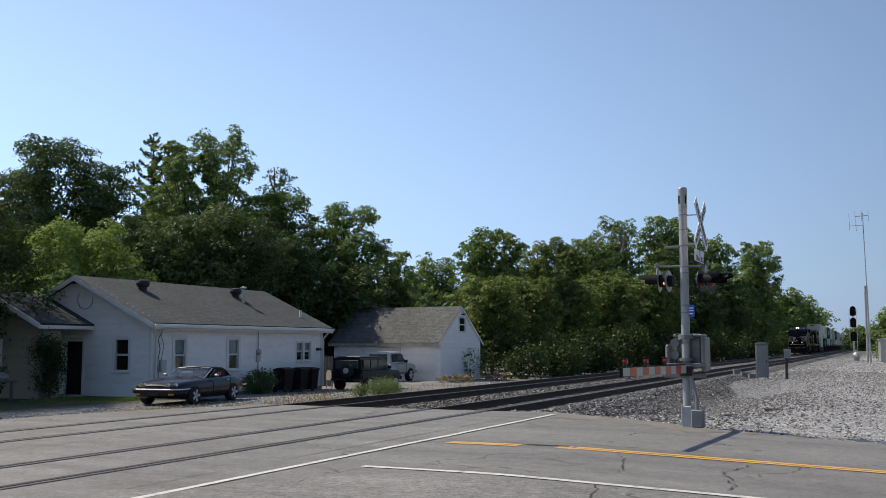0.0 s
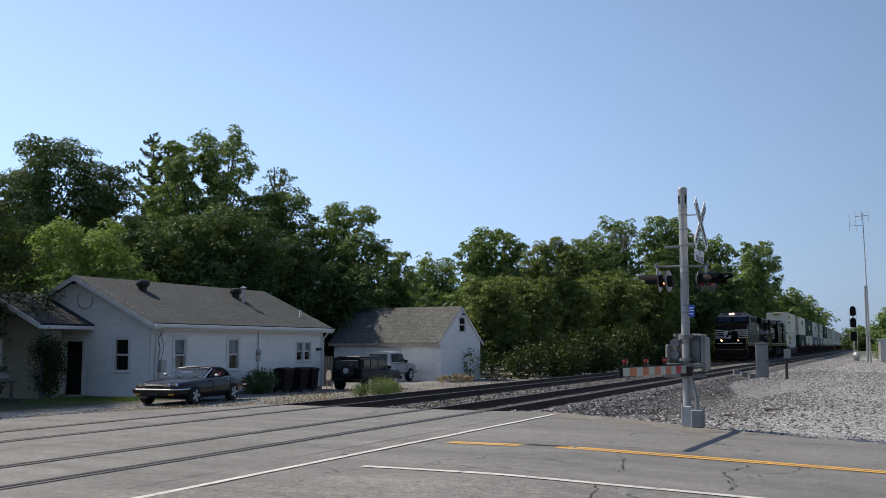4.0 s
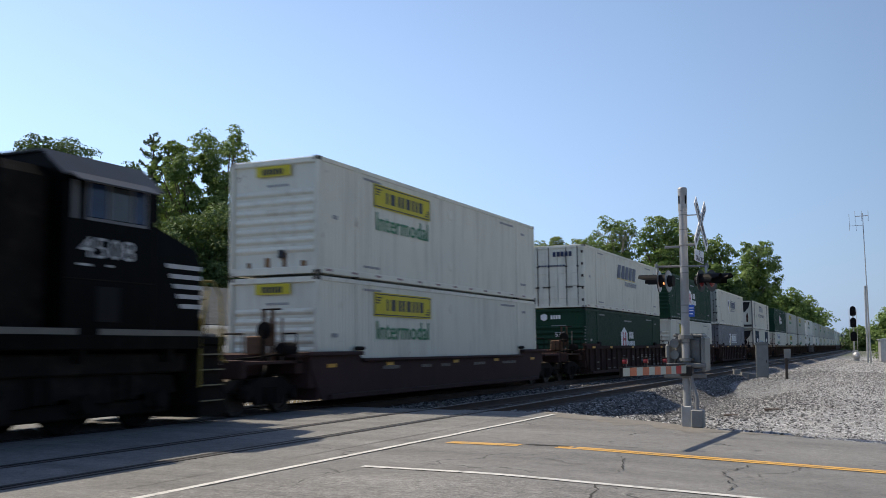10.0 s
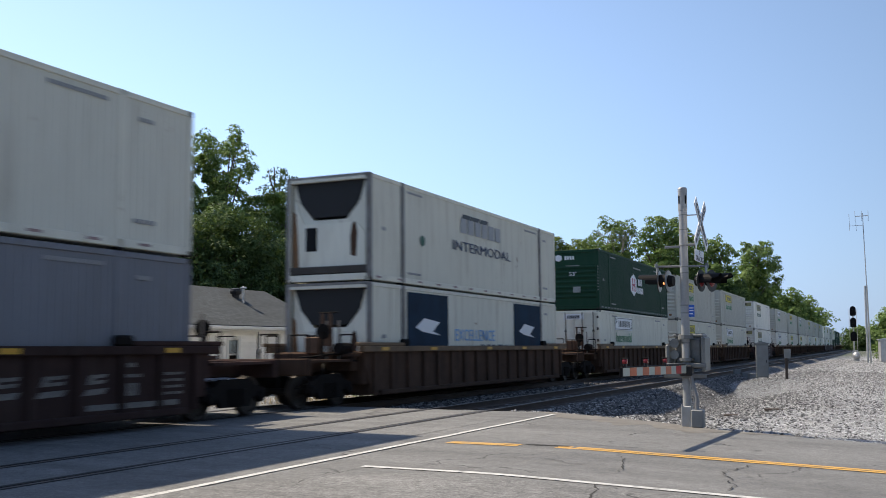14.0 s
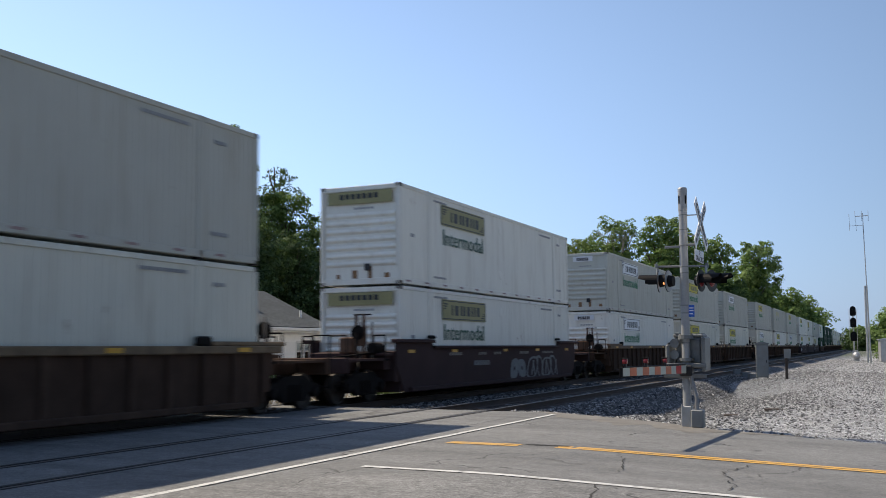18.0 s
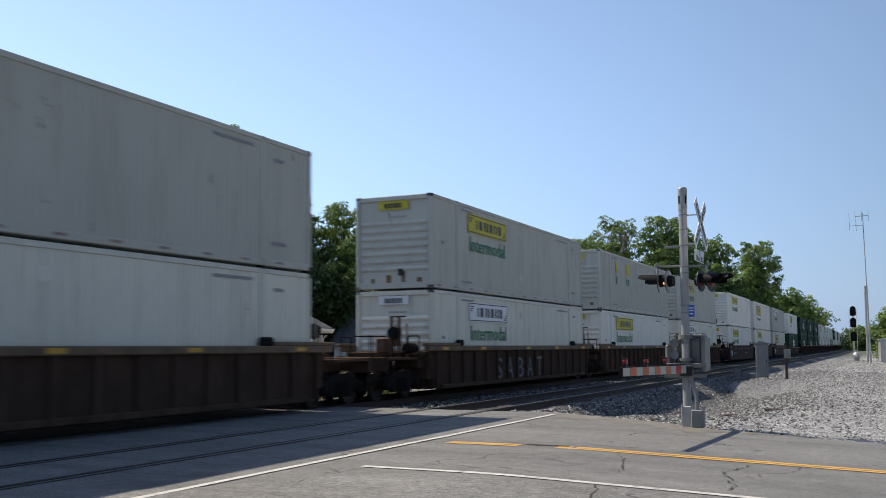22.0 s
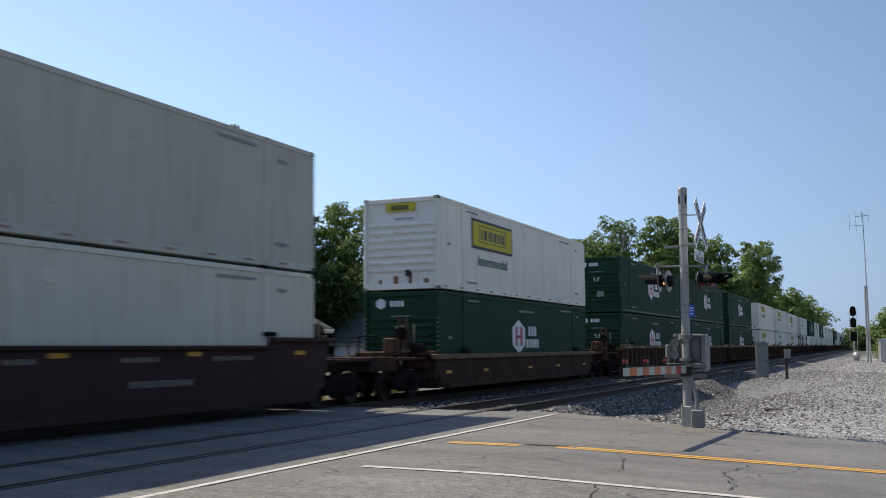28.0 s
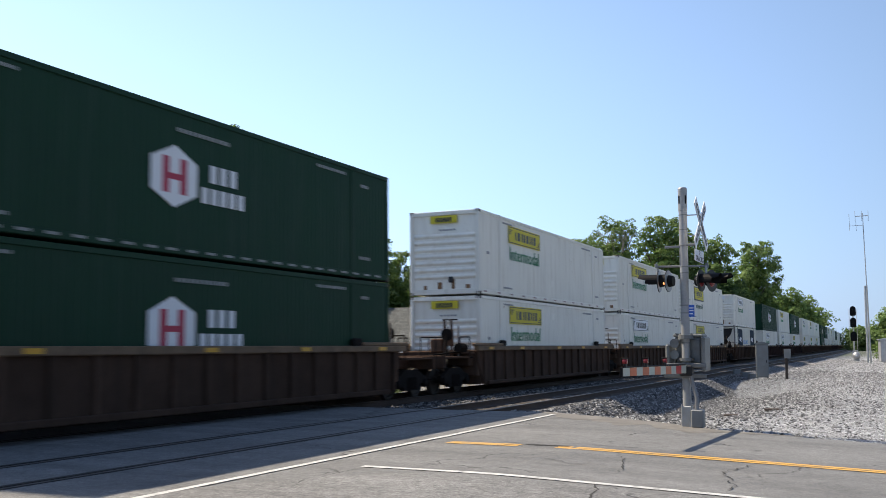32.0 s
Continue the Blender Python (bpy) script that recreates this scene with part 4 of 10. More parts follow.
def base_container(label, paint, end="ribbed", stained=False):
    c = thing("shipping_container", label, "container", "containers on the train")
    part("body", shared(("body", paint.name), lambda: with_mat(container_body().mesh("body"), paint)), None, c)
    part("frame", shared(("bones", paint.name), lambda: with_mat(container_bones(Shape()).mesh("frame"), paint)), None, c)
    if end == "ribbed":
        e = Shape().box(-HW + 0.1, HW - 0.1, 0.07, 0.1, 0.18, BOX_H - 0.15)
        part("end_wall", e, paint, c)
        for i in range(0 if FAR[0] else 7):
            z = 0.62 + i * 0.235
            part("end_rib", shared(("rib", paint.name), lambda: with_mat(Shape().prism([(0.02, -0.02), (0.075, -0.09), (0.075, 0.09), (0.02, 0.02)], -HW + 0.16, HW - 0.16, "x").mesh("end_rib"), paint)), None, c).location = (0, 0, z)
    elif end == "doors":
        for sx in (-1, 1):
            a, b = sorted((sx * 0.01, sx * (HW - 0.1)))
            d = Shape().box(a, b, 0.04, 0.09, 0.16, BOX_H - 0.14)
            for k in range(4):
                z = 0.42 + k * 0.58
                d.box(a + 0.08, b - 0.08, 0.02, 0.04, z, z + 0.34, 0.01)
            door = part("door", d, DOOR_GRIME if stained else paint, c, "grimy grey-green container door" if stained else "")
            for k in (0.35, 0.8):
                x = sx * k * (HW - 0.1)
                part("lock_rod", Shape().tube((x, 0.0, 0.1), (x, 0.0, BOX_H - 0.1), 0.02, n=6), STEEL_CAST, door)
                for z in (0.95, 1.9):
                    part("rod_bracket", shared("bracket", lambda: with_mat(Shape().box(-0.05, 0.05, -0.02, 0.05, -0.035, 0.035, 0.01).mesh("rod_bracket"), STEEL_CAST)), None, door).location = (x, 0.0, z)
                part("lock_lever", Shape().box(x - 0.02, x + 0.3 * sx if sx > 0 else x + 0.02, -0.03, -0.01, 0.92, 0.97) if sx > 0 else Shape().box(x - 0.3, x + 0.02, -0.03, -0.01, 0.92, 0.97), STEEL_CAST, door)
            for z in (0.35, 0.9, 1.45, 2.0, 2.55):
                part("door_hinge", shared("hinge", lambda: with_mat(Shape().box(-0.05, 0.05, -0.015, 0.06, -0.06, 0.06, 0.01).mesh("door_hinge"), STEEL_CAST)), None, door).location = (sx * (HW - 0.12), 0.0, z)
    if FAR[0]:
        return c
    for sx, stops in ((-1, (0.0,)), (1, (0.0, 1.89, 14.08, BOX_L - 0.18))):
        for y in stops:
            for z in (0.0, BOX_H - 0.12):
                part("corner_casting", shared("casting", lambda: with_mat(Shape().box(-0.09, 0.09, 0, 0.18, 0, 0.118, 0.015).mesh("corner_casting"), STEEL_CAST)), None, c).location = (sx * (HW - 0.085), y, z)
    # small stencilled data, unreadable
    dark = DULL_FILM if paint is GREEN_BOX else GREY_FILM
    x = HW + 0.004
    for y0, y1, z0, z1, n in ((2.3, 3.3, BOX_H - 0.27, BOX_H - 0.21, 11), (12.4, 13.8, BOX_H - 0.3, BOX_H - 0.23, 13), (14.6, 15.0, BOX_H - 0.5, BOX_H - 0.42, 4), (2.3, 3.2, 0.3, 0.36, 10), (14.5, 15.1, 0.5, 0.58, 5), (0.7, 0.95, 1.4, 1.5, 3)):
        part("stencil", bars(y0, y1, z0, z1, n, x), dark, c)
    tape = Shape()
    for i in range(26 if paint is GREEN_BOX else 12):
        y = 0.35 + i * (0.6 if paint is GREEN_BOX else 1.3)
        tape.box(HW + 0.003, HW + 0.011, y, y + 0.3, 0.09, 0.14)
    part("reflector_tape", shared(("tape", paint.name), lambda: with_mat(tape.mesh("reflector_tape"), DULL_FILM if paint is GREEN_BOX else TAPE_RED)), None, c)["kind"] = "stuff"
    return c


def with_mat(me, m):
    me.materials.append(m)
    return me


def end_bars(c, x0, x1, z0, z1, n, m, y=-0.006, name="stencil"):
    s = Shape()
    w = (x1 - x0) / n
    for i in range(n):
        s.box(x0 + i * w, x0 + (i + 0.72) * w, y - 0.004, y + 0.01, z0, z1)
    return part(name, s, m, c)


def white_container(sign, kind, paint=None):
    """White domestic container: a framed sign high on the side over one green word."""
    label = {"yellow": "white ribbed container with a yellow sign and green lettering", "white": "white ribbed container with a black-lined white sign and green lettering",
             "faded": "white ribbed container with a faded khaki sign and dark green lettering",
             "framed": "white container with a large black-framed yellow sign", "plain": "weathered white container with two small faded yellow patches"}[sign]
    c = base_container(label, paint or WHITE_BOX, "doors" if kind == "doors" else "ribbed")
    x = HW + 0.006
    if sign in ("yellow", "white", "faded"):
        y0, y1, z0, z1 = 2.85, 6.45, 1.98, 2.62
        film = {"yellow": YELLOW_FILM, "white": WHITE_FILM, "faded": KHAKI_FILM}[sign]
        part("sign", plate(y0, y1, z0, z1, x, 0.005), film, c)
        part("sign_rule", frame_lines(y0 + 0.03, y1 - 0.03, z0 + 0.03, z1 - 0.03, 0.03, x + 0.003), BLACK_FILM, c)
        part("sign_mark", word_bars(y0 + 0.72, y1 - 0.5, z0 + 0.16, z1 - 0.17, x + 0.008), BLACK_FILM, c, "plain dark bars on the sign")
        w = Shape()
        for i in range(3):
            w.box(x, x + 0.01, y0 + 0.12, y0 + 0.42 - 0.07 * i, z1 - 0.16 - i * 0.07, z1 - 0.12 - i * 0.07).box(x, x + 0.01, y1 - 0.4 + 0.08 * i, y1 - 0.12, z0 + 0.1 + i * 0.07, z0 + 0.14 + i * 0.07)
        part("sign_mark", w, BLACK_FILM, c)
        part("lettering", fitted_letters("Intermodal", 3.0, 6.3, 1.36, 1.86, x), DKGREEN_FILM if sign == "faded" else GREEN_FILM, c, "green lettering")
    elif sign == "framed":
        y0, y1, z0, z1 = 2.7, 6.55, 1.5, 2.5
        part("sign", plate(y0, y1, z0, z1, x, 0.005), BLACK_FILM, c)
        part("sign_panel", plate(y0 + 0.09, y1 - 0.09, z0 + 0.09, z1 - 0.09, x + 0.006, 0.005), YELLOW_FILM, c)
        part("sign_mark", word_bars(y0 + 0.8, y1 - 0.75, z0 + 0.34, z0 + 0.68, x + 0.014), BLACK_FILM, c, "plain dark bars on the sign")
        part("sign_rule", frame_lines(y0 + 0.6, y1 - 0.6, z0 + 0.24, z1 - 0.2, 0.025, x + 0.012), BLACK_FILM, c)
        part("lettering", fitted_letters("Intermodal", 3.25, 6.0, 0.95, 1.3, x), DKGREEN_FILM, c, "dark green lettering")
    else:
        for y, w in ((3.1, 0.35), (5.3, 0.8)):
            part("sign", plate(y, y + w, 1.95, 2.5, x, 0.005), YELLOW_FILM, c)
            part("sign_mark", bars(y, y + w, 1.4, 1.75, 2, x, 0.0, 0.6), GREEN_FILM, c)
    if FAR[0]:
        return c
    # end sign
    film = {"white": WHITE_FILM, "faded": KHAKI_FILM, "yellow": YELLOW_FILM, "framed": YELLOW_FILM, "plain": YELLOW_FILM}[sign]
    ew = 1.05 if sign == "faded" else 0.5
    part("end_sign", Shape().box(-ew, ew, -0.004, 0.02, 2.36 if sign == "faded" else 2.46, 2.72), film, c)
    end_bars(c, -0.62 * ew, 0.62 * ew, 2.5, 2.65, 7, BLACK_FILM)
    end_bars(c, -0.2, 0.45, 2.2, 2.26, 5, GREY_FILM, 0.06)
    part("vent_plate", Shape().box(0.15, 0.32, 0.0, 0.06, 0.42, 0.62, 0.01), DARK_METAL, c)
    for k in range(4):
        xr = -0.8 + 0.52 * k
        part("rust_stain", Shape().box(xr, xr + 0.12 + 0.05 * (k % 2), 0.066, 0.0705, 0.2, 0.34 + 0.1 * (k % 3)), RUST_STREAK, c)
    # round pads and small fittings on the side
    for z in (0.75, 2.35):
        part("pad", Shape().lathe([(0.0, 0.0), (0.16, 0.0), (0.14, 0.012), (0.0, 0.014)], 14, (HW - 0.012, 8.0, z), "x"), paint or WHITE_BOX, c)
    return c


def green_container():
    c = base_container("dark green ribbed container with a white hexagon mark", GREEN_BOX)
    x = HW + 0.006
    y0, y1, z0, z1 = 6.45, 7.82, 0.92, 2.14
    cy, cz = (y0 + y1) / 2, (z0 + z1) / 2
    part("hexagon_mark", Shape().prism([(y0, z0 + 0.3), (cy, z0), (y1, z0 + 0.3), (y1, z1 - 0.3), (cy, z1), (y0, z1 - 0.3)], x - 0.006, x + 0.004, "x"), WHITE_FILM, c)
    part("mark_bar", Shape().box(x, x + 0.008, cy - 0.36, cy - 0.16, cz - 0.34, cz + 0.36).box(x, x + 0.008, cy + 0.16, cy + 0.36, cz - 0.34, cz + 0.36).box(x, x + 0.008, cy - 0.16, cy + 0.16, cz - 0.07, cz + 0.05), RED_FILM, c)
    part("word_mark", bars(8.25, 9.25, 1.56, 1.92, 3, x, 0.0, 0.62), WHITE_FILM, c, "plain white bars")
    part("word_mark", bars(7.98, 9.5, 1.12, 1.44, 5, x, 0.0, 0.66), WHITE_FILM, c, "plain white bars")
    part("word_mark", bars(7.2, 8.9, 2.42, 2.5, 12, x, 0.0, 0.7), DULL_FILM, c, "plain white bars")
    part("end_mark", Shape().prism([(-0.85, 2.42), (-0.7, 2.34), (-0.55, 2.42), (-0.55, 2.6), (-0.7, 2.68), (-0.85, 2.6)], -0.006, 0.08, "y"), WHITE_FILM, c)
    end_bars(c, -0.4, 0.1, 2.42, 2.6, 4, WHITE_FILM, 0.06)
    end_bars(c, -0.35, 0.35, 2.1, 2.14, 8, DULL_FILM, 0.04)
    part("lettering", turned_letters("53'", -0.18, 0.18, 1.62, 1.82), WHITE_FILM, c)
    part("data_plate", Shape().box(0.0, 0.36, 0.005, 0.06, 0.82, 1.1), DULL_FILM, c)
    for sx in (-1, 1):
        s = Shape()
        for i in range(9):
            s.box(sx * (HW - 0.05) - 0.025, sx * (HW - 0.05) + 0.025, -0.006, 0.01, 0.9 + i * 0.14, 0.95 + i * 0.14)
        part("stencil", s, DULL_FILM, c)
    return c


def turned_letters(text, x0, x1, z0, z1, y=-0.004):
    """Letters that face -y (towards the leading end)."""
    me = fitted_letters(text, x0, x1, z0, z1, 0.0)
    for v in me.vertices:
        v.co = (v.co.y, y - v.co.x, v.co.z)
    return me


def carrier_container(kind):
    grey = kind == "grey"
    if kind == "word":
        c = base_container("off-white weathered container with a slanted navy word mark", WHITE_BOX, "doors")
    else:
        c = base_container("blue-grey container with a shield mark" if grey else "white container with a navy and gold shield mark", GREY_BOX if grey else WHITE_BOX, "doors", not grey)
    x = HW + 0.006
    if kind == "word":
        part("word_mark", bars(6.0, 10.1, 1.72, 2.4, 5, x, 0.25, 0.74), NAVY_FILM, c, "slanted navy bars")
        part("word_mark", bars(7.6, 10.2, 1.36, 1.58, 9, x, 0.08, 0.7), GREY_FILM, c)
        part("word_shade", bars(6.0, 10.1, 1.66, 1.72, 5, x, 0.02, 0.74), GOLD_FILM, c)
    else:
        y0, y1 = 5.84, 7.1
        part("shield", Shape().prism([(y0, 2.2), (y0 + 0.3, 2.12), ((y0 + y1) / 2, 2.24), (y1 - 0.3, 2.12), (y1, 2.2), (y1, 1.55), ((y0 + y1) / 2 + 0.25, 1.15), ((y0 + y1) / 2, 1.02), ((y0 + y1) / 2 - 0.25, 1.15), (y0, 1.55)], x - 0.005, x + 0.003, "x"), WHITE_FILM, c)
        part("shield_field", Shape().prism([(y0 + 0.08, 2.1), (y0 + 0.85, 2.1), (y0 + 0.08, 1.5)], x - 0.004, x + 0.006, "x"), NAVY_FILM, c)
        part("shield_band", Shape().prism([(y1 - 0.1, 2.05), (y1 - 0.1, 1.6), (y0 + 0.62, 1.14), (y0 + 0.52, 1.35)], x - 0.004, x + 0.006, "x"), GOLD_FILM, c)
        part("word_mark", bars(7.45, 10.45, 1.55, 2.08, 5, x, 0.14, 0.78), WHITE_FILM if grey else NAVY_FILM, c, "slanted bars")
        part("word_rule", Shape().box(x - .004, x + .004, 7.4, 10.6, 1.44, 1.48).box(x - .004, x + .004, 7.5, 10.7, 2.14, 2.18), WHITE_FILM if grey else NAVY_FILM, c)
        if not grey:
            part("word_mark", bars(7.4, 10.0, 1.24, 1.36, 10, x, 0.02, 0.7), GREY_FILM, c)
    end_bars(c, -0.2, 0.75, 2.36, 2.58, 5, NAVY_FILM, -0.02)
    end_bars(c, -0.9, 0.4, 1.9, 1.98, 9, NAVY_FILM, -0.02)
    if kind == "shield":
        part("hazard_label", Shape().box(-0.02, 0.3, -0.012, 0.02, 0.62, 0.86), AMBER_FILM, c, "orange warning label on the door")
        part("data_plate", Shape().box(-0.8, -0.5, -0.012, 0.02, 0.55, 0.85), DULL_FILM, c)
    return c


def reefer(kind):
    c = base_container("white refrigerated container with a black grille over its end unit" if kind == "top" else "white refrigerated container with dark blue picture panels", WHITE_BOX, "none")
    x = HW + 0.006
    part("end_wall", Shape().box(-HW + 0.1, HW - 0.1, 0.55, 0.6, 0.18, BOX_H - 0.15), DARK_METAL, c)
    part("cooling_unit", Shape().prism([(-1.1, 0.3), (1.1, 0.3), (1.1, 1.3), (0.82, 1.6), (-0.82, 1.6), (-1.1, 2.3), (-1.12, 0.9)], 0.12, 0.55, "y"), WHITE_BOX, c, "white cooling unit housing")
    part("grille", Shape().prism([(-1.08, 2.76), (1.08, 2.76), (0.92, 2.2), (0.55, 1.78), (-0.55, 1.78), (-0.92, 2.2)], 0.13, 0.5, "y"), REEFER_BLACK, c, "black vent grille")
    part("side_cheek", Shape().prism([(-1.18, 2.7), (-1.02, 2.7), (-0.86, 2.1), (-0.5, 1.7), (0.5, 1.7), (0.86, 2.1), (1.02, 2.7), (1.18, 2.7), (1.18, 0.35), (-1.18, 0.35)], 0.16, 0.5, "y"), WHITE_BOX, c)
    part("end_frame", Shape().box(-HW - 0.004, -HW + 0.1, -0.01, 0.13, 0.1, BOX_H).box(HW - 0.1, HW + 0.008, -0.01, 0.13, 0.1, BOX_H).box(-HW + 0.1, HW - 0.1, -0.01, 0.06, BOX_H - 0.07, BOX_H), FRAME_GREY, c, "grimy grey steel end frame")
    for y in (1.88, 14.07):
        part("frame_post", Shape().box(HW - 0.04, HW + 0.012, y, y + 0.2, 0.04, BOX_H - 0.02), FRAME_GREY, c)
    part("hatch", Shape().box(-0.75, -0.4, 0.09, 0.16, 0.85, 1.5, 0.02), BLACK_PAINT, c)
    part("cross_pipe", Shape().tube((-1.2, 0.08, BOX_H - 0.03), (1.2, 0.08, BOX_H - 0.03), 0.025), GALV, c)
    part("bumper_beam", Shape().box(-1.2, 1.2, 0.02, 0.14, 0.22, 0.42, 0.02), STEEL_CAST, c)
    part("rust_stain", Shape().prism([(0.66, 0.7), (0.82, 0.66), (0.86, 1.3), (0.8, 1.62), (0.7, 1.55), (0.64, 1.2)], 0.112, 0.119, "y"), RUST_DARK, c)
    part("grime_stain", Shape().prism([(-1.16, 0.42), (-0.96, 0.4), (-1.0, 1.2), (-1.06, 1.9), (-1.16, 2.0)], 0.112, 0.119, "y"), RUST_STREAK, c)
    if kind == "top":
        part("word_mark", bars(6.2, 9.9, 1.9, 2.38, 6, x, 0.0, 0.8), GREY_FILM, c, "plain grey bars")
        part("word_shade", bars(6.3, 8.6, 2.38, 2.52, 3, x, 0.12, 0.9), BLACK_FILM, c)
        part("lettering", fitted_letters("INTERMODAL", 5.55, 10.8, 1.3, 1.62, x), NAVY_FILM, c, "dark blue lettering")
        part("leaf_mark", Shape().lathe([(0.0, 0.0), (0.16, 0.0), (0.16, 0.008), (0.0, 0.01)], 12, (x - 0.004, 3.3, 1.35), "x"), DKGREEN_FILM, c)
    else:
        for y0, y1 in ((2.25, 5.1), (11.1, 14.05)):
            pn = part("picture_panel", plate(y0, y1, 0.15, 2.72, x, 0.006), PANEL_BLUE, c, "dark blue panel with a white mark")
            part("panel_mark", Shape().prism([(y0 + 0.5, 1.72), (y0 + 1.1, 2.0), (y0 + 2.2, 1.9), (y0 + 1.7, 1.62), (y0 + 2.3, 1.5), (y0 + 1.0, 1.6)], x, x + 0.012, "x"), WHITE_FILM, pn)
            part("panel_mark", bars(y0 + 0.4, y1 - 0.4, 0.6, 1.1, 4, x + 0.01), WHITE_FILM, pn)
        part("lettering", fitted_letters("EXCELLENCE", 5.65, 9.1, 1.35, 1.72, x), BLUE_FILM, c, "light blue lettering")
        part("word_mark", bars(6.1, 7.6, 1.02, 1.18, 7, x, 0.0, 0.75), GREY_FILM, c)
        part("lettering", fitted_letters("EXECUTION", 7.8, 10.75, 0.92, 1.24, x), NAVY_FILM, c, "navy lettering")
    return c


# well cars ----------------------------------------------------------------
MAROON = surface("maroon car paint", (0.052, 0.031, 0.027), 0.8, 0.0, 0.35, 1.2, 30, 0.2, (0.085, 0.06, 0.048), 0.6, True, ovar=0.15, spec=0.06)
BROWN = surface("rusty brown car paint", (0.08, 0.049, 0.035), 0.85, 0.0, 0.35, 1.2, 30, 0.25, (0.036, 0.025, 0.02), 0.7, True, ovar=0.2, spec=0.06)
OCHRE = surface("faded ochre sill paint", (0.19, 0.13, 0.075), 0.85, 0.0, 0.3, 1.6, 30, 0.25, (0.07, 0.045, 0.03), 0.8)
SILL_TAN = surface("dusty tan sill paint", (0.18, 0.118, 0.07), 0.85, 0.0, 0.3, 1.6, 30, 0.2, (0.06, 0.042, 0.03), 0.7)
PURPLE = surface("plum car paint", (0.056, 0.034, 0.033), 0.7, 0.0, 0.25, 1.0, 30, 0.1, (0.06, 0.045, 0.037), 0.4, True, spec=0.06)
RUST_BOX = surface("rusty brown casting", (0.11, 0.06, 0.035), 0.85, var=0.4, big=4)
TRUCK_STEEL = surface("greasy truck steel", (0.014, 0.012, 0.011), 0.85, 0.0, 0.4, 3, 40, 0.3, spec=0.08)
WHEEL_STEEL = surface("wheel steel", (0.05, 0.04, 0.033), 0.6, 0.5, 0.3, 4, 40, 0.1)
REFLECTOR = surface("amber reflector", (0.62, 0.32, 0.03), 0.4, var=0.15, bump=0.0)
FADED = surface("faded stencil paint", (0.19, 0.17, 0.15), 0.8, var=0.5, big=5, bump=0.0)
GRAFFITI = surface("pale spray paint", (0.16, 0.165, 0.165), 0.7, var=0.3, big=4, bump=0.0)


def wheel_mesh(r=0.42):
    return Shape().lathe([(0.0, -0.07), (r + 0.025, -0.07), (r + 0.025, -0.04), (r, -0.03), (r, 0.065), (r - 0.07, 0.065), (r - 0.09, 0.03), (0.14, 0.02), (0.12, 0.08), (0.0, 0.08)], 22, (0, 0, 0), "x").mesh("wheel", False)


def truck_parts(owner, y, wheelbase=1.78, r=0.42):
    """A two-axle truck under a car, as parts of it."""
    fr = Shape()
    for sx in (-1, 1):
        a, b = sorted((sx * 0.98, sx * 1.12))
        h = wheelbase / 2
        fr.prism([(y - h - 0.2, 0.38), (y - h - 0.2, 0.58), (y - h + 0.15, 0.66), (y - 0.45, 0.8), (y + 0.45, 0.8), (y + h - 0.15, 0.66), (y + h + 0.2, 0.58), (y + h + 0.2, 0.38), (y + h - 0.25, 0.42), (y + 0.5, 0.22), (y - 0.5, 0.22), (y - h + 0.25, 0.42)], a, b, "x")
        for k in (-0.2, 0.0, 0.2):
            fr.tube((sx * 1.14, y + k, 0.26), (sx * 1.14, y + k, 0.6), 0.06, n=8)
    fr.box(-1.0, 1.0, y - 0.2, y + 0.2, 0.42, 0.75, 0.03)
    t = part("truck_frame", fr, TRUCK_STEEL, owner)
    for dy in (-wheelbase / 2, wheelbase / 2):
        part("axle", Shape().tube((-0.9, y + dy, r), (0.9, y + dy, r), 0.08), TRUCK_STEEL, t)
        for sx in (-1, 1):
            w = part("wheel", shared(("wheel", r), lambda: with_mat(wheel_mesh(r), WHEEL_STEEL)), None, t)
            w.location = (sx * 0.755, y + dy, r)
            w.rotation_euler = (0, 0, 0 if sx > 0 else math.pi)
            part("bearing_cap", shared("cap", lambda: with_mat(Shape().lathe([(0.0, -0.12), (0.13, -0.12), (0.13, 0.02), (0.09, 0.05), (0.0, 0.05)], 12, (0, 0, 0), "x").mesh("bearing_cap"), TRUCK_STEEL)), None, t).location = (sx * 1.15, y + dy, r)
    return t


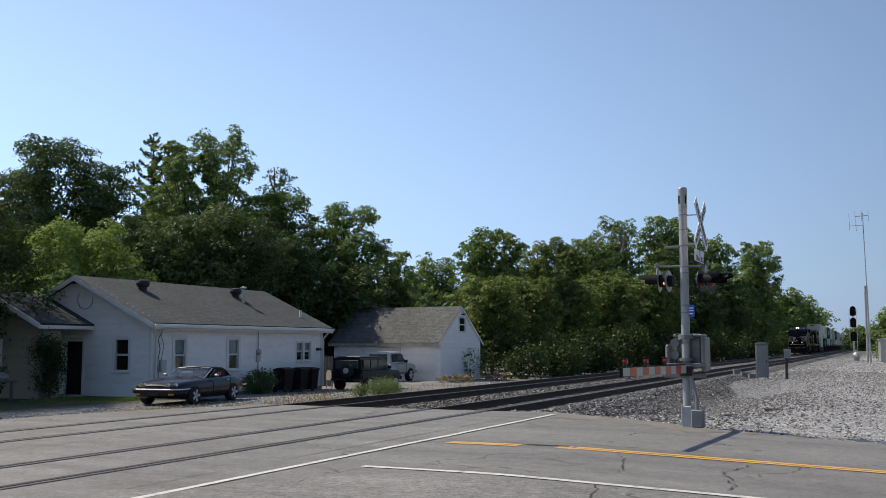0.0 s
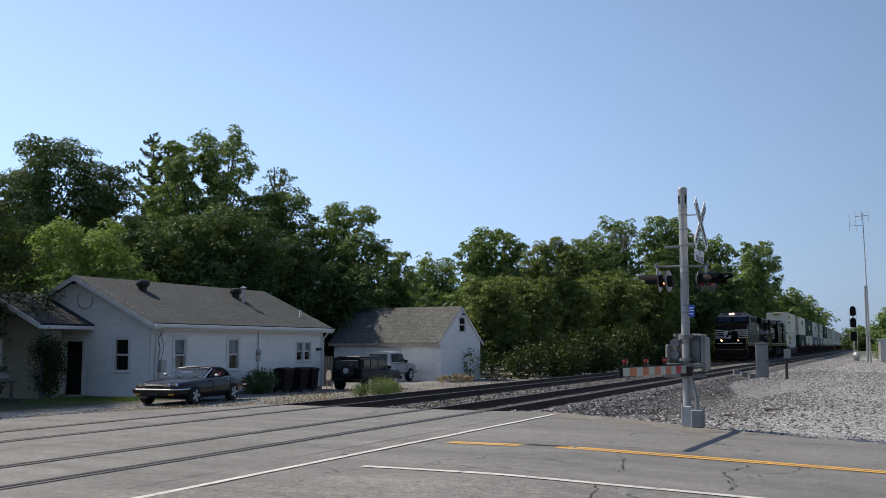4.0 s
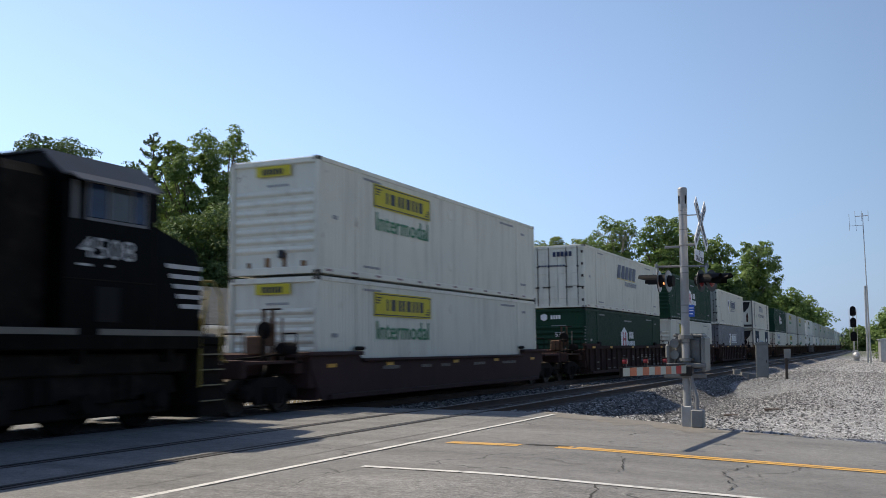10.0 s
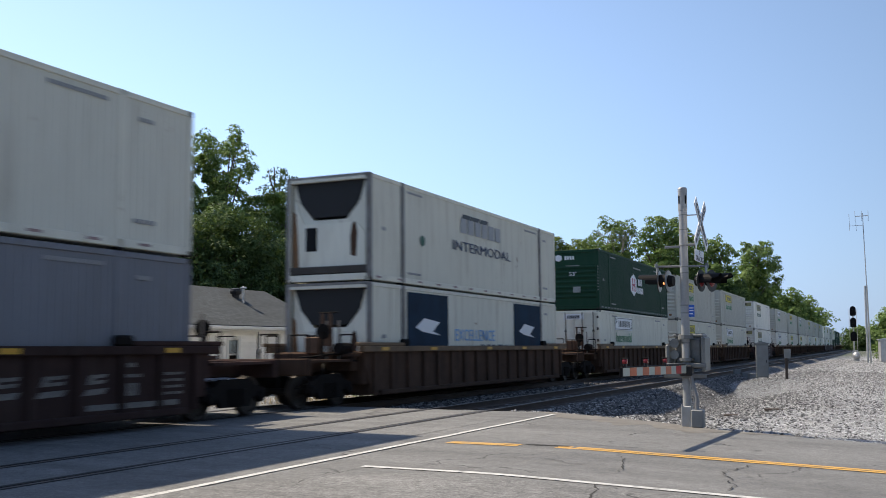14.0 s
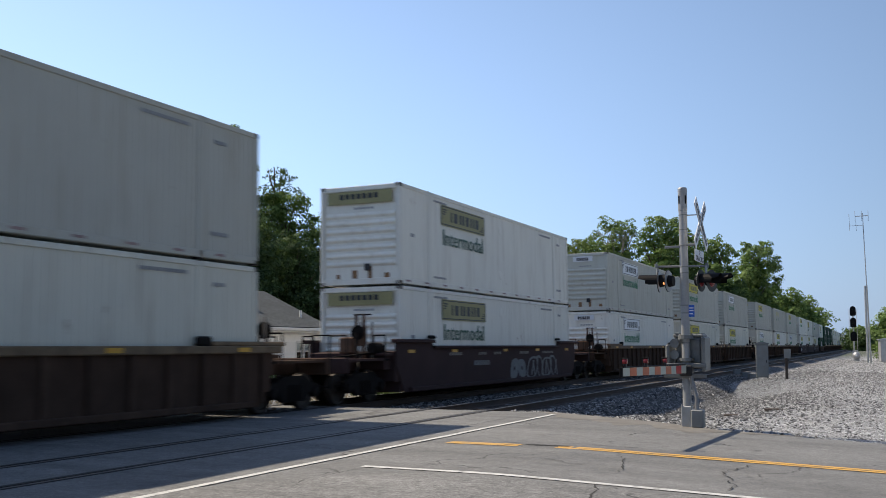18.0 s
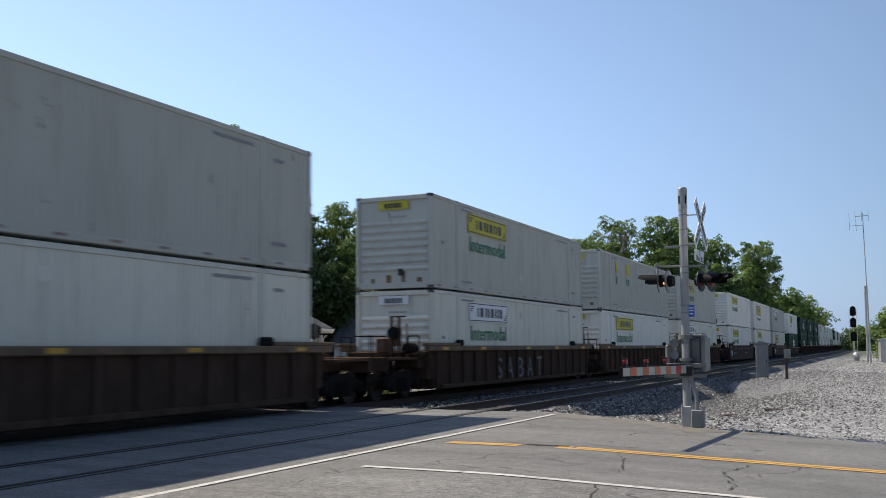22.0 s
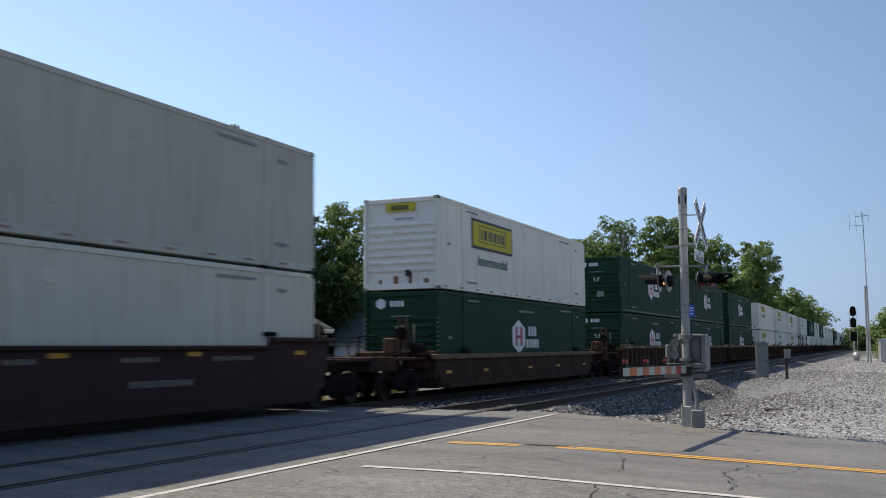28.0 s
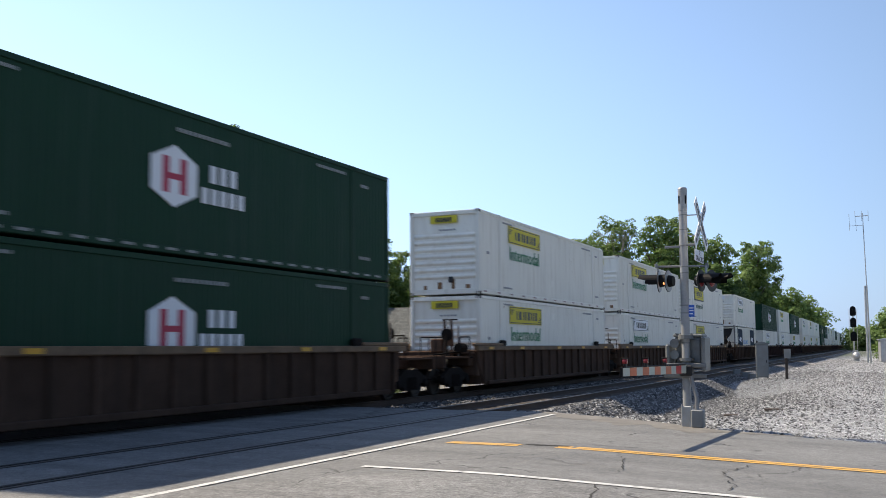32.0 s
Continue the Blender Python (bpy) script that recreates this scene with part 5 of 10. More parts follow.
def well_car(style, front, rear, marks=0, label=None):
    """One well unit; y = 0 is the leading end of its load. front, rear: own, shared or none for the truck at that end."""
    paint = {"ribbed": MAROON, "ochre": BROWN, "brown": BROWN, "smooth": PURPLE, "shallow": PURPLE, "low": BROWN}[style]
    names = {"ribbed": "maroon ribbed-side double-stack well car", "ochre": "rust-brown well car with faded ochre top sills", "brown": "rusty brown ribbed-side well car", "smooth": "plum smooth-side well car with amber reflectors", "shallow": "plum smooth-side well car with shallow sides", "low": "faded brown low-sided well car"}
    c = thing("well_car", label or names[style], "rail car", "well cars of the train")
    L = BOX_L
    dipped = style in ("smooth", "shallow")
    plain = dipped or style == "low"
    top, bot = {"low": 1.14, "smooth": 1.6, "shallow": 1.28}.get(style, 1.385), 0.21
    sill = {"ochre": OCHRE, "brown": SILL_TAN, "low": OCHRE}.get(style, paint)
    for sx in (1, -1):
        xi, xo = sx * (HW + 0.05), sx * (HW + 0.09)
        a, b = sorted((xi, xo))
        mid = top - 0.16 if dipped else top      # smooth cars dip between raised ends
        out = [(-0.45, top), (1.9, top), (2.1, mid), (L - 2.1, mid), (L - 1.9, top), (L + 0.45, top), (L + 0.45, bot + 0.75), (L - 0.05, bot), (0.05, bot), (-0.45, bot + 0.75)]
        side = part("side_wall", Shape().prism(out, a, b, "x"), paint, c)
        a, b = sorted((sx * (HW + 0.04), sx * (HW + 0.2)))
        if dipped:
            part("top_chord", Shape().box(a, b, -0.7, 1.95, top - 0.02, top + 0.08, 0.02).box(a, b, 1.95, L - 1.95, mid - 0.02, mid + 0.06, 0.02).box(a, b, L - 1.95, L + 0.7, top - 0.02, top + 0.08, 0.02), sill, c)
        else:
            part("top_chord", Shape().box(a, b, -0.7, L + 0.7, top - 0.05, top + 0.11, 0.02), sill, c)
            if style != "low":      # raised bars over both ends
                for y0, y1 in ((-0.85, 1.75), (L - 1.75, L + 0.85)):
                    part("end_bar", Shape().box(a, b - 0.03 if sx > 0 else b, y0, y1, top + 0.11, top + 0.2, 0.02), sill, c)
        part("bottom_chord", Shape().box(a, b, 0.32, L - 0.32, bot, bot + 0.13, 0.02), paint, c)
        if FAR[0] and sx > 0 and not plain:
            ribs = Shape()
            for i in range(17):
                y = 1.0096 * i
                ribs.box(HW + 0.09, HW + 0.17, y - 0.05, y + 0.05, bot + 0.08, top)
            part("side_posts", ribs, paint, c)["kind"] = "stuff"
        elif not plain and sx > 0:
            for i in range(17):
                y = 1.0096 * i
                part("side_post", shared(("post", paint.name, sx), lambda: with_mat(Shape().prism([(-0.05, 0), (0.05, 0), (0.05, top - bot - 0.1), (-0.05, top - bot - 0.1)], *sorted((sx * (HW + 0.09), sx * (HW + 0.17))), "x").mesh("side_post"), paint)), None, c).location = (0, y, bot + 0.08)
        for y in (0.5, 3.6, 8.1, 11.6, 15.4) if sx > 0 else ():
            z = top + 0.03 if not plain else 1.34 if style == "smooth" else 1.02
            part("reflector", shared(("refl", sx, plain), lambda: with_mat(Shape().box(*sorted((sx * (HW + 0.09), sx * (HW + (0.215 if not plain else 0.1)))), -0.2, 0.2, -0.045, 0.045).mesh("reflector"), REFLECTOR)), None, c).location = (0, y, z if style != "low" else 0.7)
        for y in (1.9, 14.2):
            part("corner_guide", Shape().box(*sorted((sx * (HW + 0.03), sx * (HW + 0.14))), y - 0.24, y + 0.24, top + 0.1, top + (0.2 if dipped else 0.3), 0.04), TRUCK_STEEL, c)
    part("floor_frame", Shape().box(-HW, HW, 0.1, 0.5, 0.24, 0.3).box(-HW, HW, L - 0.5, L - 0.1, 0.24, 0.3).box(-HW, HW, 1.7, 2.2, 0.24, 0.3).box(-HW, HW, 14.0, 14.4, 0.24, 0.3).box(-HW, HW, 8.0, 8.3, 0.24, 0.3).box(-0.2, 0.2, 0.1, L - 0.1, 0.25, 0.29).box(-HW - 0.05, HW + 0.05, -0.14, -0.03, 0.22, 1.0).box(-HW - 0.05, HW + 0.05, -0.45, -0.2, 0.5, 1.35, 0.03).box(-HW - 0.05, HW + 0.05, L + 0.2, L + 0.45, 0.5, 1.35, 0.03), paint, c)
    for end, kind in ((-1, front), (1, rear)):
        y0 = 0.0 if end < 0 else L
        reach = 3.55 if kind == "own" else 1.6
        e = Shape().box(-0.45, 0.45, *sorted((y0 + end * 0.4, y0 + end * reach)), 0.82, 1.12, 0.03)
        e.box(-HW + 0.1, HW - 0.1, *sorted((y0 + end * 0.45, y0 + end * 0.8)), 0.85, 1.32, 0.02)
        if kind == "own":
            e.box(-1.3, 1.3, *sorted((y0 + end * 2.9, y0 + end * 3.1)), 0.8, 1.2, 0.02)
            e.box(-1.25, -0.6, *sorted((y0 + end * 0.8, y0 + end * 2.9)), 1.1, 1.16)
            e.box(0.6, 1.25, *sorted((y0 + end * 0.8, y0 + end * 2.9)), 1.1, 1.16)
        part("end_platform", e, paint, c)
        if kind == "own":
            part("coupler", Shape().box(-0.14, 0.14, *sorted((y0 + end * 3.1, y0 + end * 3.62)), 0.78, 1.02, 0.03), TRUCK_STEEL, c)
            truck_parts(c, y0 + end * 1.75)
            part("brake_wheel", Shape().lathe([(0.0, -0.02), (0.2, -0.02), (0.2, 0.02), (0.0, 0.02)], 14, (0.62, y0 + end * 1.25, 1.86), "y"), TRUCK_STEEL, c)
            part("stand_pole", Shape().tube((0.62, y0 + end * 1.3, 1.1), (0.62, y0 + end * 1.3, 1.86), 0.04), TRUCK_STEEL, c)
        elif kind == "shared":
            truck_parts(c, y0 + end * 1.6, 1.78, 0.48)
        if not FAR[0]:
            for x in (0.52, 0.88):
                part("end_post", Shape().tube((x, y0 + end * 0.9, 1.1), (x, y0 + end * 0.9, 2.15), 0.028, n=6), FADED, c)
            if end < 0:     # brake stand: a rusty upright plate between two posts
                part("stand_plate", Shape().box(0.36, 0.74, *sorted((y0 + end * 0.96, y0 + end * 1.0)), 1.5, 2.02, 0.012).box(0.4, 0.46, *sorted((y0 + end * 0.94, y0 + end * 1.02)), 1.1, 2.35).box(0.64, 0.7, *sorted((y0 + end * 0.94, y0 + end * 1.02)), 1.1, 2.35), RUST_BOX, c, "rusty upright brake stand")
                part("stand_rung", Shape().tube((0.36, y0 + end * 0.98, 2.35), (0.9, y0 + end * 0.98, 2.35), 0.022, n=6), TRUCK_STEEL, c)
            part("valve_block", Shape().box(-0.1, 0.34, *sorted((y0 + end * 0.7, y0 + end * 1.0)), 1.3, 1.74, 0.03), RUST_BOX, c, "rusty brake valve block")
            part("brake_pipe", Shape().line([(1.25, y0 + end * 0.55, 1.3), (0.9, y0 + end * 1.0, 1.32), (0.3, y0 + end * 1.3, 1.22), (0.2, y0 + end * 1.8, 1.2)], 0.03, 6).line([(1.3, y0 + end * 0.7, 1.12), (0.6, y0 + end * 1.2, 1.14), (-0.6, y0 + end * 1.4, 1.14)], 0.025, 6), TRUCK_STEEL, c)
            part("end_shelf", Shape().box(0.1, 1.3, *sorted((y0 + end * 0.5, y0 + end * 0.9)), 1.22, 1.3, 0.015), paint, c)
            part("brake_cylinder", Shape().lathe([(0.0, -0.3), (0.13, -0.3), (0.16, -0.24), (0.16, 0.26), (0.1, 0.32), (0.0, 0.32)], 12, (0.9, y0 + end * 0.75, 1.42), "y"), TRUCK_STEEL, c)
            part("air_hose", Shape().line([(0.5, y0 + end * 1.0, 1.05), (0.62, y0 + end * 1.3, 0.8), (0.55, y0 + end * 1.55, 0.6)], 0.03, 6), RUBBER, c)
        for sx in (-1, 1):
            g = Shape()
            g.line([(sx * 0.95, y0 + end * 0.95, 1.1), (sx * 0.95, y0 + end * 0.95, 1.78), (sx * 1.3, y0 + end * 0.95, 1.78), (sx * 1.3, y0 + end * 0.95, 1.1)], 0.02)
            part("grab_iron", g, TRUCK_STEEL, c)
            g = Shape()
            if kind == "own":
                g.line([(sx * 1.3, y0 + end * 3.05, 0.45), (sx * 1.3, y0 + end * 3.05, 1.75), (sx * 0.8, y0 + end * 3.05, 1.75), (sx * 0.8, y0 + end * 3.05, 1.1)], 0.018)
                for k in range(3):
                    g.line([(sx * 1.3, y0 + end * 3.05, 0.5 + k * 0.3), (sx * 0.95, y0 + end * 3.05, 0.5 + k * 0.3)], 0.015)
                part("end_ladder", g, TRUCK_STEEL, c)
    if dipped and not FAR[0]:
        for y0, y1, n in ((3.2, 4.2, 5), (5.6, 6.3, 4), (7.0, 7.7, 3), (9.6, 10.6, 5), (12.2, 13.6, 7)):
            part("data_stencil", bars(y0, y1, mid - 0.24, mid - 0.15, n, HW + 0.096), FADED, c)
    if marks == 1:      # sprayed fat loops, outlined
        X = HW + 0.094
        s = Shape()
        for i, (y, w, h, k) in enumerate(((9.0, 0.4, 0.36, 0.3), (9.8, 0.42, 0.33, -0.3), (11.0, 0.6, 0.42, 0.5), (11.9, 0.35, 0.45, -0.4), (12.7, 0.62, 0.38, 0.35), (13.6, 0.4, 0.45, -0.5))):
            n = 16
            for r0, r1 in ((0.8, 1.0),) if i > 1 else ((0.2, 1.0),):
                v = []
                for j in range(n):
                    a = 2 * math.pi * j / n
                    for r in (r0, r1):
                        ca, sa = math.cos(a), math.sin(a)
                        yy, zz = w * r * abs(ca) ** 0.7 * (1 if ca > 0 else -1), h * r * abs(sa) ** 0.6 * (1 if sa > 0 else -1)
                        v.append((X, y + yy + k * zz, 0.68 + zz))
                s.add(v, [(2 * j, 2 * j + 1, (2 * j + 3) % (2 * n), (2 * j + 2) % (2 * n)) for j in range(n)])
        for y, k in ((10.8, 0.3), (11.2, -0.2), (12.0, 0.25), (12.5, 0.1), (12.9, -0.3), (13.7, 0.2)):
            s.add([(X + 0.002, y, 0.4), (X + 0.002, y + 0.12, 0.4), (X + 0.002, y + 0.12 + k, 0.95), (X + 0.002, y + k, 0.95)], [(0, 1, 2, 3)])
        part("spray_scrawl", s, GRAFFITI, c, "pale sprayed scrawl")
        part("spray_scrawl", bars(5.2, 6.6, 0.86, 1.02, 7, X), GRAFFITI, c)
    elif marks == 2:    # slanted white stencils between the posts, data blocks near the end
        X = HW + 0.09

        def slant(y0, y1, z0, z1, lean):
            return Shape().prism([(y0, z0), (y1, z0 + 0.02), (y1 + lean, z1 + 0.02), (y0 + lean, z1)], X - 0.004, X + 0.005, "x")
        for k in range(4):
            y = 10.22 + 1.0096 * k
            w = (0.62, 0.6, 0.56, 0.48)[k]
            part("data_stencil", slant(y, y + w, 0.66, 0.76, 0.1), FADED, c, "slanted pale stencil bar")
            part("data_stencil", slant(y + 0.1, y + w, 0.84, 0.9, 0.06), FADED, c)
            part("data_stencil", slant(y + 0.14, y + w + 0.04, 0.94, 1.0, 0.05), FADED, c)
            part("data_stencil", slant(y + 0.1, y + 0.24, 0.84, 1.0, 0.06), FADED, c)
        part("data_stencil", bars(14.3, 14.62, 0.62, 0.84, 3, X + 0.006), FADED, c)
        part("data_stencil", bars(14.28, 14.7, 0.94, 1.0, 5, X + 0.006), FADED, c)
        part("data_stencil", bars(14.3, 14.55, 1.12, 1.2, 2, X + 0.006), FADED, c)
        for q in range(4):
            part("data_stencil", bars(15.25, 15.85, 0.6 + 0.12 * q, 0.65 + 0.12 * q, 6, X + 0.006), FADED, c)
        part("data_board", Shape().box(X, X + 0.006, 13.35, 15.7, 0.4, 0.5), FADED, c, "faded pale board with worn data")
        part("data_stencil", bars(8.42, 8.76, 0.74, 0.98, 2, X + 0.006), FADED, c)
        part("data_stencil", slant(9.35, 9.95, 0.82, 0.88, 0.08), FADED, c)
        for k in (1, 3, 4, 6):
            part("data_stencil", bars(1.0096 * k + 0.2, 1.0096 * k + 0.75, 0.66 + 0.05 * k, 0.71 + 0.05 * k, 5, X + 0.006), FADED, c)
            part("data_stencil", bars(1.0096 * k + 0.15, 1.0096 * k + 0.8, 0.4, 0.46, 6, X + 0.006), FADED, c)
    elif marks == 3:
        part("lettering", fitted_letters("53", 0.55, 1.35, 0.62, 1.05, HW + 0.094), WHITE_FILM, c, "white numerals")
        part("data_stencil", bars(2.2, 4.0, 0.78, 0.88, 9, HW + 0.096), GRAFFITI, c)
        part("data_stencil", bars(9.8, 11.6, 0.74, 0.86, 9, HW + 0.096), FADED, c)
    elif marks == 4:
        for letter, y in zip("SABAT", (5.05, 6.15, 7.25, 8.3, 9.4)):
            part("spray_letter", fitted_letters(letter, y, y + 0.56, 0.36, 1.08, HW + 0.094), GRAFFITI, c, "pale sprayed letter")
    return c


TRAIN = []          # (thing, its place along the train, height on it, its turn on the train)


def along(t):
    """How far the train has come by t seconds."""
    return 21.2285 * t - 0.01502 * t * t


def train_pose(place, t, lift=0.0, about=None):
    y = place - along(t)
    m = pose(tx(y), y, 0, 0, -0.66, turn_at(y))
    m = m @ Matrix.Translation((0, 0, lift))
    return m @ about if about is not None else m


proto = {}


def load_box(kind, place, level):
    paint = CREAM_BOX if level and 300 < place < 600 else WHITE_BOX
    if place > 690 or place in (402.1, 548.4, 567.5, 610.1) or (place in (425.2, 506.1) and not level):
        paint = BRIGHT_BOX
    make = {"y": lambda: white_container("yellow", "ribbed", paint), "w": lambda: white_container("white", "ribbed", paint), "f": lambda: white_container("framed", "ribbed", paint),
            "z": lambda: white_container("faded", "ribbed", paint), "p": lambda: white_container("plain", "ribbed", paint), "d": lambda: white_container("white", "doors"), "h": green_container, "s": lambda: carrier_container("word"),
            "k": lambda: carrier_container("shield"), "g": lambda: carrier_container("grey"), "r": lambda: reefer("top"), "n": lambda: reefer("panels")}[kind]
    lift = 0.3 + level * (BOX_H + 0.03)
    FAR[0] = place > 760
    key = (kind, paint.name, FAR[0])
    if key in proto:
        ob = copy_thing(proto[key], train_pose(place, 0, lift))
    else:
        ob = proto[key] = make()
        ob.matrix_world = train_pose(place, 0, lift)
    TRAIN.append((ob, place, lift, None))


well_proto = {}


def load_well(style, front, rear, marks, place):
    FAR[0] = place > 760
    key = (style, front, rear, marks, FAR[0])
    if key in well_proto:
        ob = copy_thing(well_proto[key], train_pose(place, 0))
    else:
        ob = well_proto[key] = well_car(style, front, rear, marks)
        ob.matrix_world = train_pose(place, 0)
    TRAIN.append((ob, place, 0.0, None))


# style of car, its marks, then loads as upper + lower for each unit, with the place of each
CONSIST = [
    ("shallow", 0, [(231.21, "yy")]),
    ("ribbed", 2, [(254.5, "sh"), (274.0, "hy"), (293.75, "kg")]),
    ("brown", 0, [(317.3, "rn")]),
    ("ochre", 0, [(340.4, "hd"), (359.65, "yy"), (379.0, "yw")]),
    ("smooth", 1, [(402.1, "zz")]),
    ("brown", 0, [(425.2, "ww"), (444.45, "yy"), (463.7, "wy")]),
    ("brown", 4, [(486.75, "yw"), (506.1, "py"), (525.4, "yw")]),
    ("smooth", 3, [(548.4, "yy"), (567.5, "fy"), (586.7, "wf")]),
    ("low", 0, [(610.1, "fh")]),
    ("brown", 0, [(633.1, "hh"), (652.45, "hh"), (671.9, "hh")]),
    ("brown", 0, [(694.75, "yy"), (714.0, "yw"), (733.4, "fy")]),
    ("brown", 0, [(756.6, "wn")]),
]
far_loads = ["hw", "yw", "hy", "wy", "yy", "wy", "hh", "hw", "yy", "fy", "ww", "hw", "yy", "wy", "hw", "yw", "yy", "hy", "wy"]
at_y = 756.6
for k in range(0, len(far_loads), 3):
    units = []
    for j, pair in enumerate(far_loads[k:k + 3]):
        at_y += 23.2 if j == 0 else 19.35
        units.append((at_y, pair))
    CONSIST.append((("ribbed", "brown", "ochre")[k // 3 % 3], 0, units))
for style, marks, units in CONSIST:
    for j, (place, pair) in enumerate(units):
        front = "own" if j == 0 else "shared"
        rear = "own" if j == len(units) - 1 else "none"
        load_well(style, front, rear, marks if j != 1 or marks == 2 else 0, place)
        load_box(pair[1], place, 0)
        load_box(pair[0], place, 1)


# ---- the two locomotives ----
LOCO_BLACK = surface("black locomotive paint", (0.004, 0.0043, 0.0045), 0.26, 0.0, 0.35, 0.8, 30, 0.012, (0.013, 0.0115, 0.010), 0.5, True, rvar=0.08, spec=0.03)
LOCO_TANK = surface("dusty black tank paint", (0.02, 0.0185, 0.0175), 0.7, 0.0, 0.3, 1.4, 30, 0.1, (0.026, 0.023, 0.02), 0.6, True, spec=0.1)
# paler than the black body: sunlight on the roof is in this grey
ROOF_GREY = surface("dark roof paint paled for sun", (0.032, 0.033, 0.035), 0.5, 0.0, 0.2, 1.5, 40, 0.05)
BROW_GREY = surface("grimy pale brow paint", (0.3, 0.3, 0.3), 0.6, 0.0, 0.25, 3, 40, 0.05, (0.12, 0.11, 0.1), 0.6)
STEP_EDGE = surface("worn step edge", (0.2, 0.18, 0.11), 0.6, 0.2, 0.3)
PALE_GLASS = glass_mat("open sliding pane", (0.05, 0.062, 0.07), 0.08, 0.5)
LENS_AMBER_DULL = surface("dull amber plastic", (0.3, 0.17, 0.05), 0.5, var=0.2)
LOCO_GRIME = surface("grimy underframe", (0.017, 0.0148, 0.013), 0.85, 0.0, 0.4, 2, 40, 0.3, (0.042, 0.035, 0.03), 0.6, spec=0.03)
LOCO_WHITE = surface("white stripe paint", (0.5, 0.5, 0.49), 0.5, var=0.1, big=2, bump=0.0, dirt=(0.25, 0.22, 0.2), dirt_amount=0.4)
LOCO_STRIPE = surface("grimy stripe paint", (0.17, 0.155, 0.13), 0.6, var=0.2, big=2, bump=0.0, dirt=(0.1, 0.09, 0.08), dirt_amount=0.6)
LOCO_YELLOW = surface("yellow rail paint", (0.26, 0.19, 0.03), 0.55, var=0.15)
LOCO_GREY = surface("grey roof grille", (0.016, 0.016, 0.017), 0.8, 0.0, 0.3, spec=0.05)
WINDOW_GREY = surface("dull aluminium window frame", (0.17, 0.17, 0.175), 0.6, 0.2, 0.2)
LOCO_GLASS = glass_mat("cab glass", (0.02, 0.04, 0.09), 0.08, 0.32)
HEAD_LAMP = glow("headlight glass", (1.0, 0.62, 0.35), 7.0)
DITCH_DIM = glow("dimming ditch light glass", (1.0, 0.5, 0.25), 1.2)
DITCH_LAMP = glow("ditch light glass", (1.0, 0.55, 0.25), 7.0)


def three_axle_truck(owner, y):
    fr = Shape()
    for sx in (-1, 1):
        a, b = sorted((sx * 1.05, sx * 1.2))
        fr.prism([(y - 2.45, 0.62), (y - 2.3, 0.95), (y - 1.2, 1.02), (y + 1.2, 1.02), (y + 2.3, 0.95), (y + 2.45, 0.62), (y + 1.4, 0.5), (y + 0.4, 0.62), (y - 0.6, 0.5), (y - 1.4, 0.62)], a, b, "x")
        for k in (-1.85, 0.0, 1.85):
            fr.box(*sorted((sx * 1.12, sx * 1.26)), y + k - 0.24, y + k + 0.24, 0.36, 0.72, 0.05)
        for k in (-1.0, 0.9):
            for d in (-0.16, 0.16):
                fr.tube((sx * 1.24, y + k + d, 0.55), (sx * 1.24, y + k + d, 0.98), 0.085, n=8)
        fr.box(*sorted((sx * 0.98, sx * 1.12)), y - 2.35, y + 2.35, 0.26, 0.52, 0.03)
        fr.box(*sorted((sx * 0.8, sx * 1.3)), y - 2.6, y + 2.6, 1.0, 1.36, 0.03)
    fr.box(-1.05, 1.05, y - 0.3, y + 0.3, 0.6, 1.0, 0.05)
    t = part("truck_frame", fr, LOCO_GRIME, owner)
    for k in (-1.85, 0.0, 1.85):
        part("axle", Shape().tube((-0.9, y + k, 0.53), (0.9, y + k, 0.53), 0.1), TRUCK_STEEL, t)
        for sx in (-1, 1):
            w = part("wheel", shared(("wheel", 0.53), lambda: with_mat(wheel_mesh(0.53), TRUCK_STEEL)), None, t)
            w.location = (sx * 0.755, y + k, 0.53)
            w.rotation_euler = (0, 0, 0 if sx > 0 else math.pi)
            part("bearing_cap", shared("loco_cap", lambda: with_mat(Shape().lathe([(0.0, -0.1), (0.17, -0.1), (0.17, 0.03), (0.1, 0.06), (0.0, 0.06)], 12, (0, 0, 0), "x").mesh("bearing_cap"), LOCO_GRIME)), None, t).location = (sx * 1.28, y + k, 0.53)


def hand_line(parent, pts, material=None, label="", r=0.019, name="handrail"):
    return part(name, Shape().line(pts, r, 6), material or LOCO_BLACK, parent, label)


def skinned(rings):
    """A closed skin over rings of equal length, with both ends capped."""
    s = Shape()
    n = len(rings[0])
    for q in rings:
        s.v += [tuple(p) for p in q]
    for k in range(len(rings) - 1):
        for i in range(n):
            j = (i + 1) % n
            s.f.append((k * n + i, (k + 1) * n + i, (k + 1) * n + j, k * n + j))
    s.f += [tuple(range(n)), tuple(range((len(rings) - 1) * n, len(rings) * n))[::-1]]
    return s


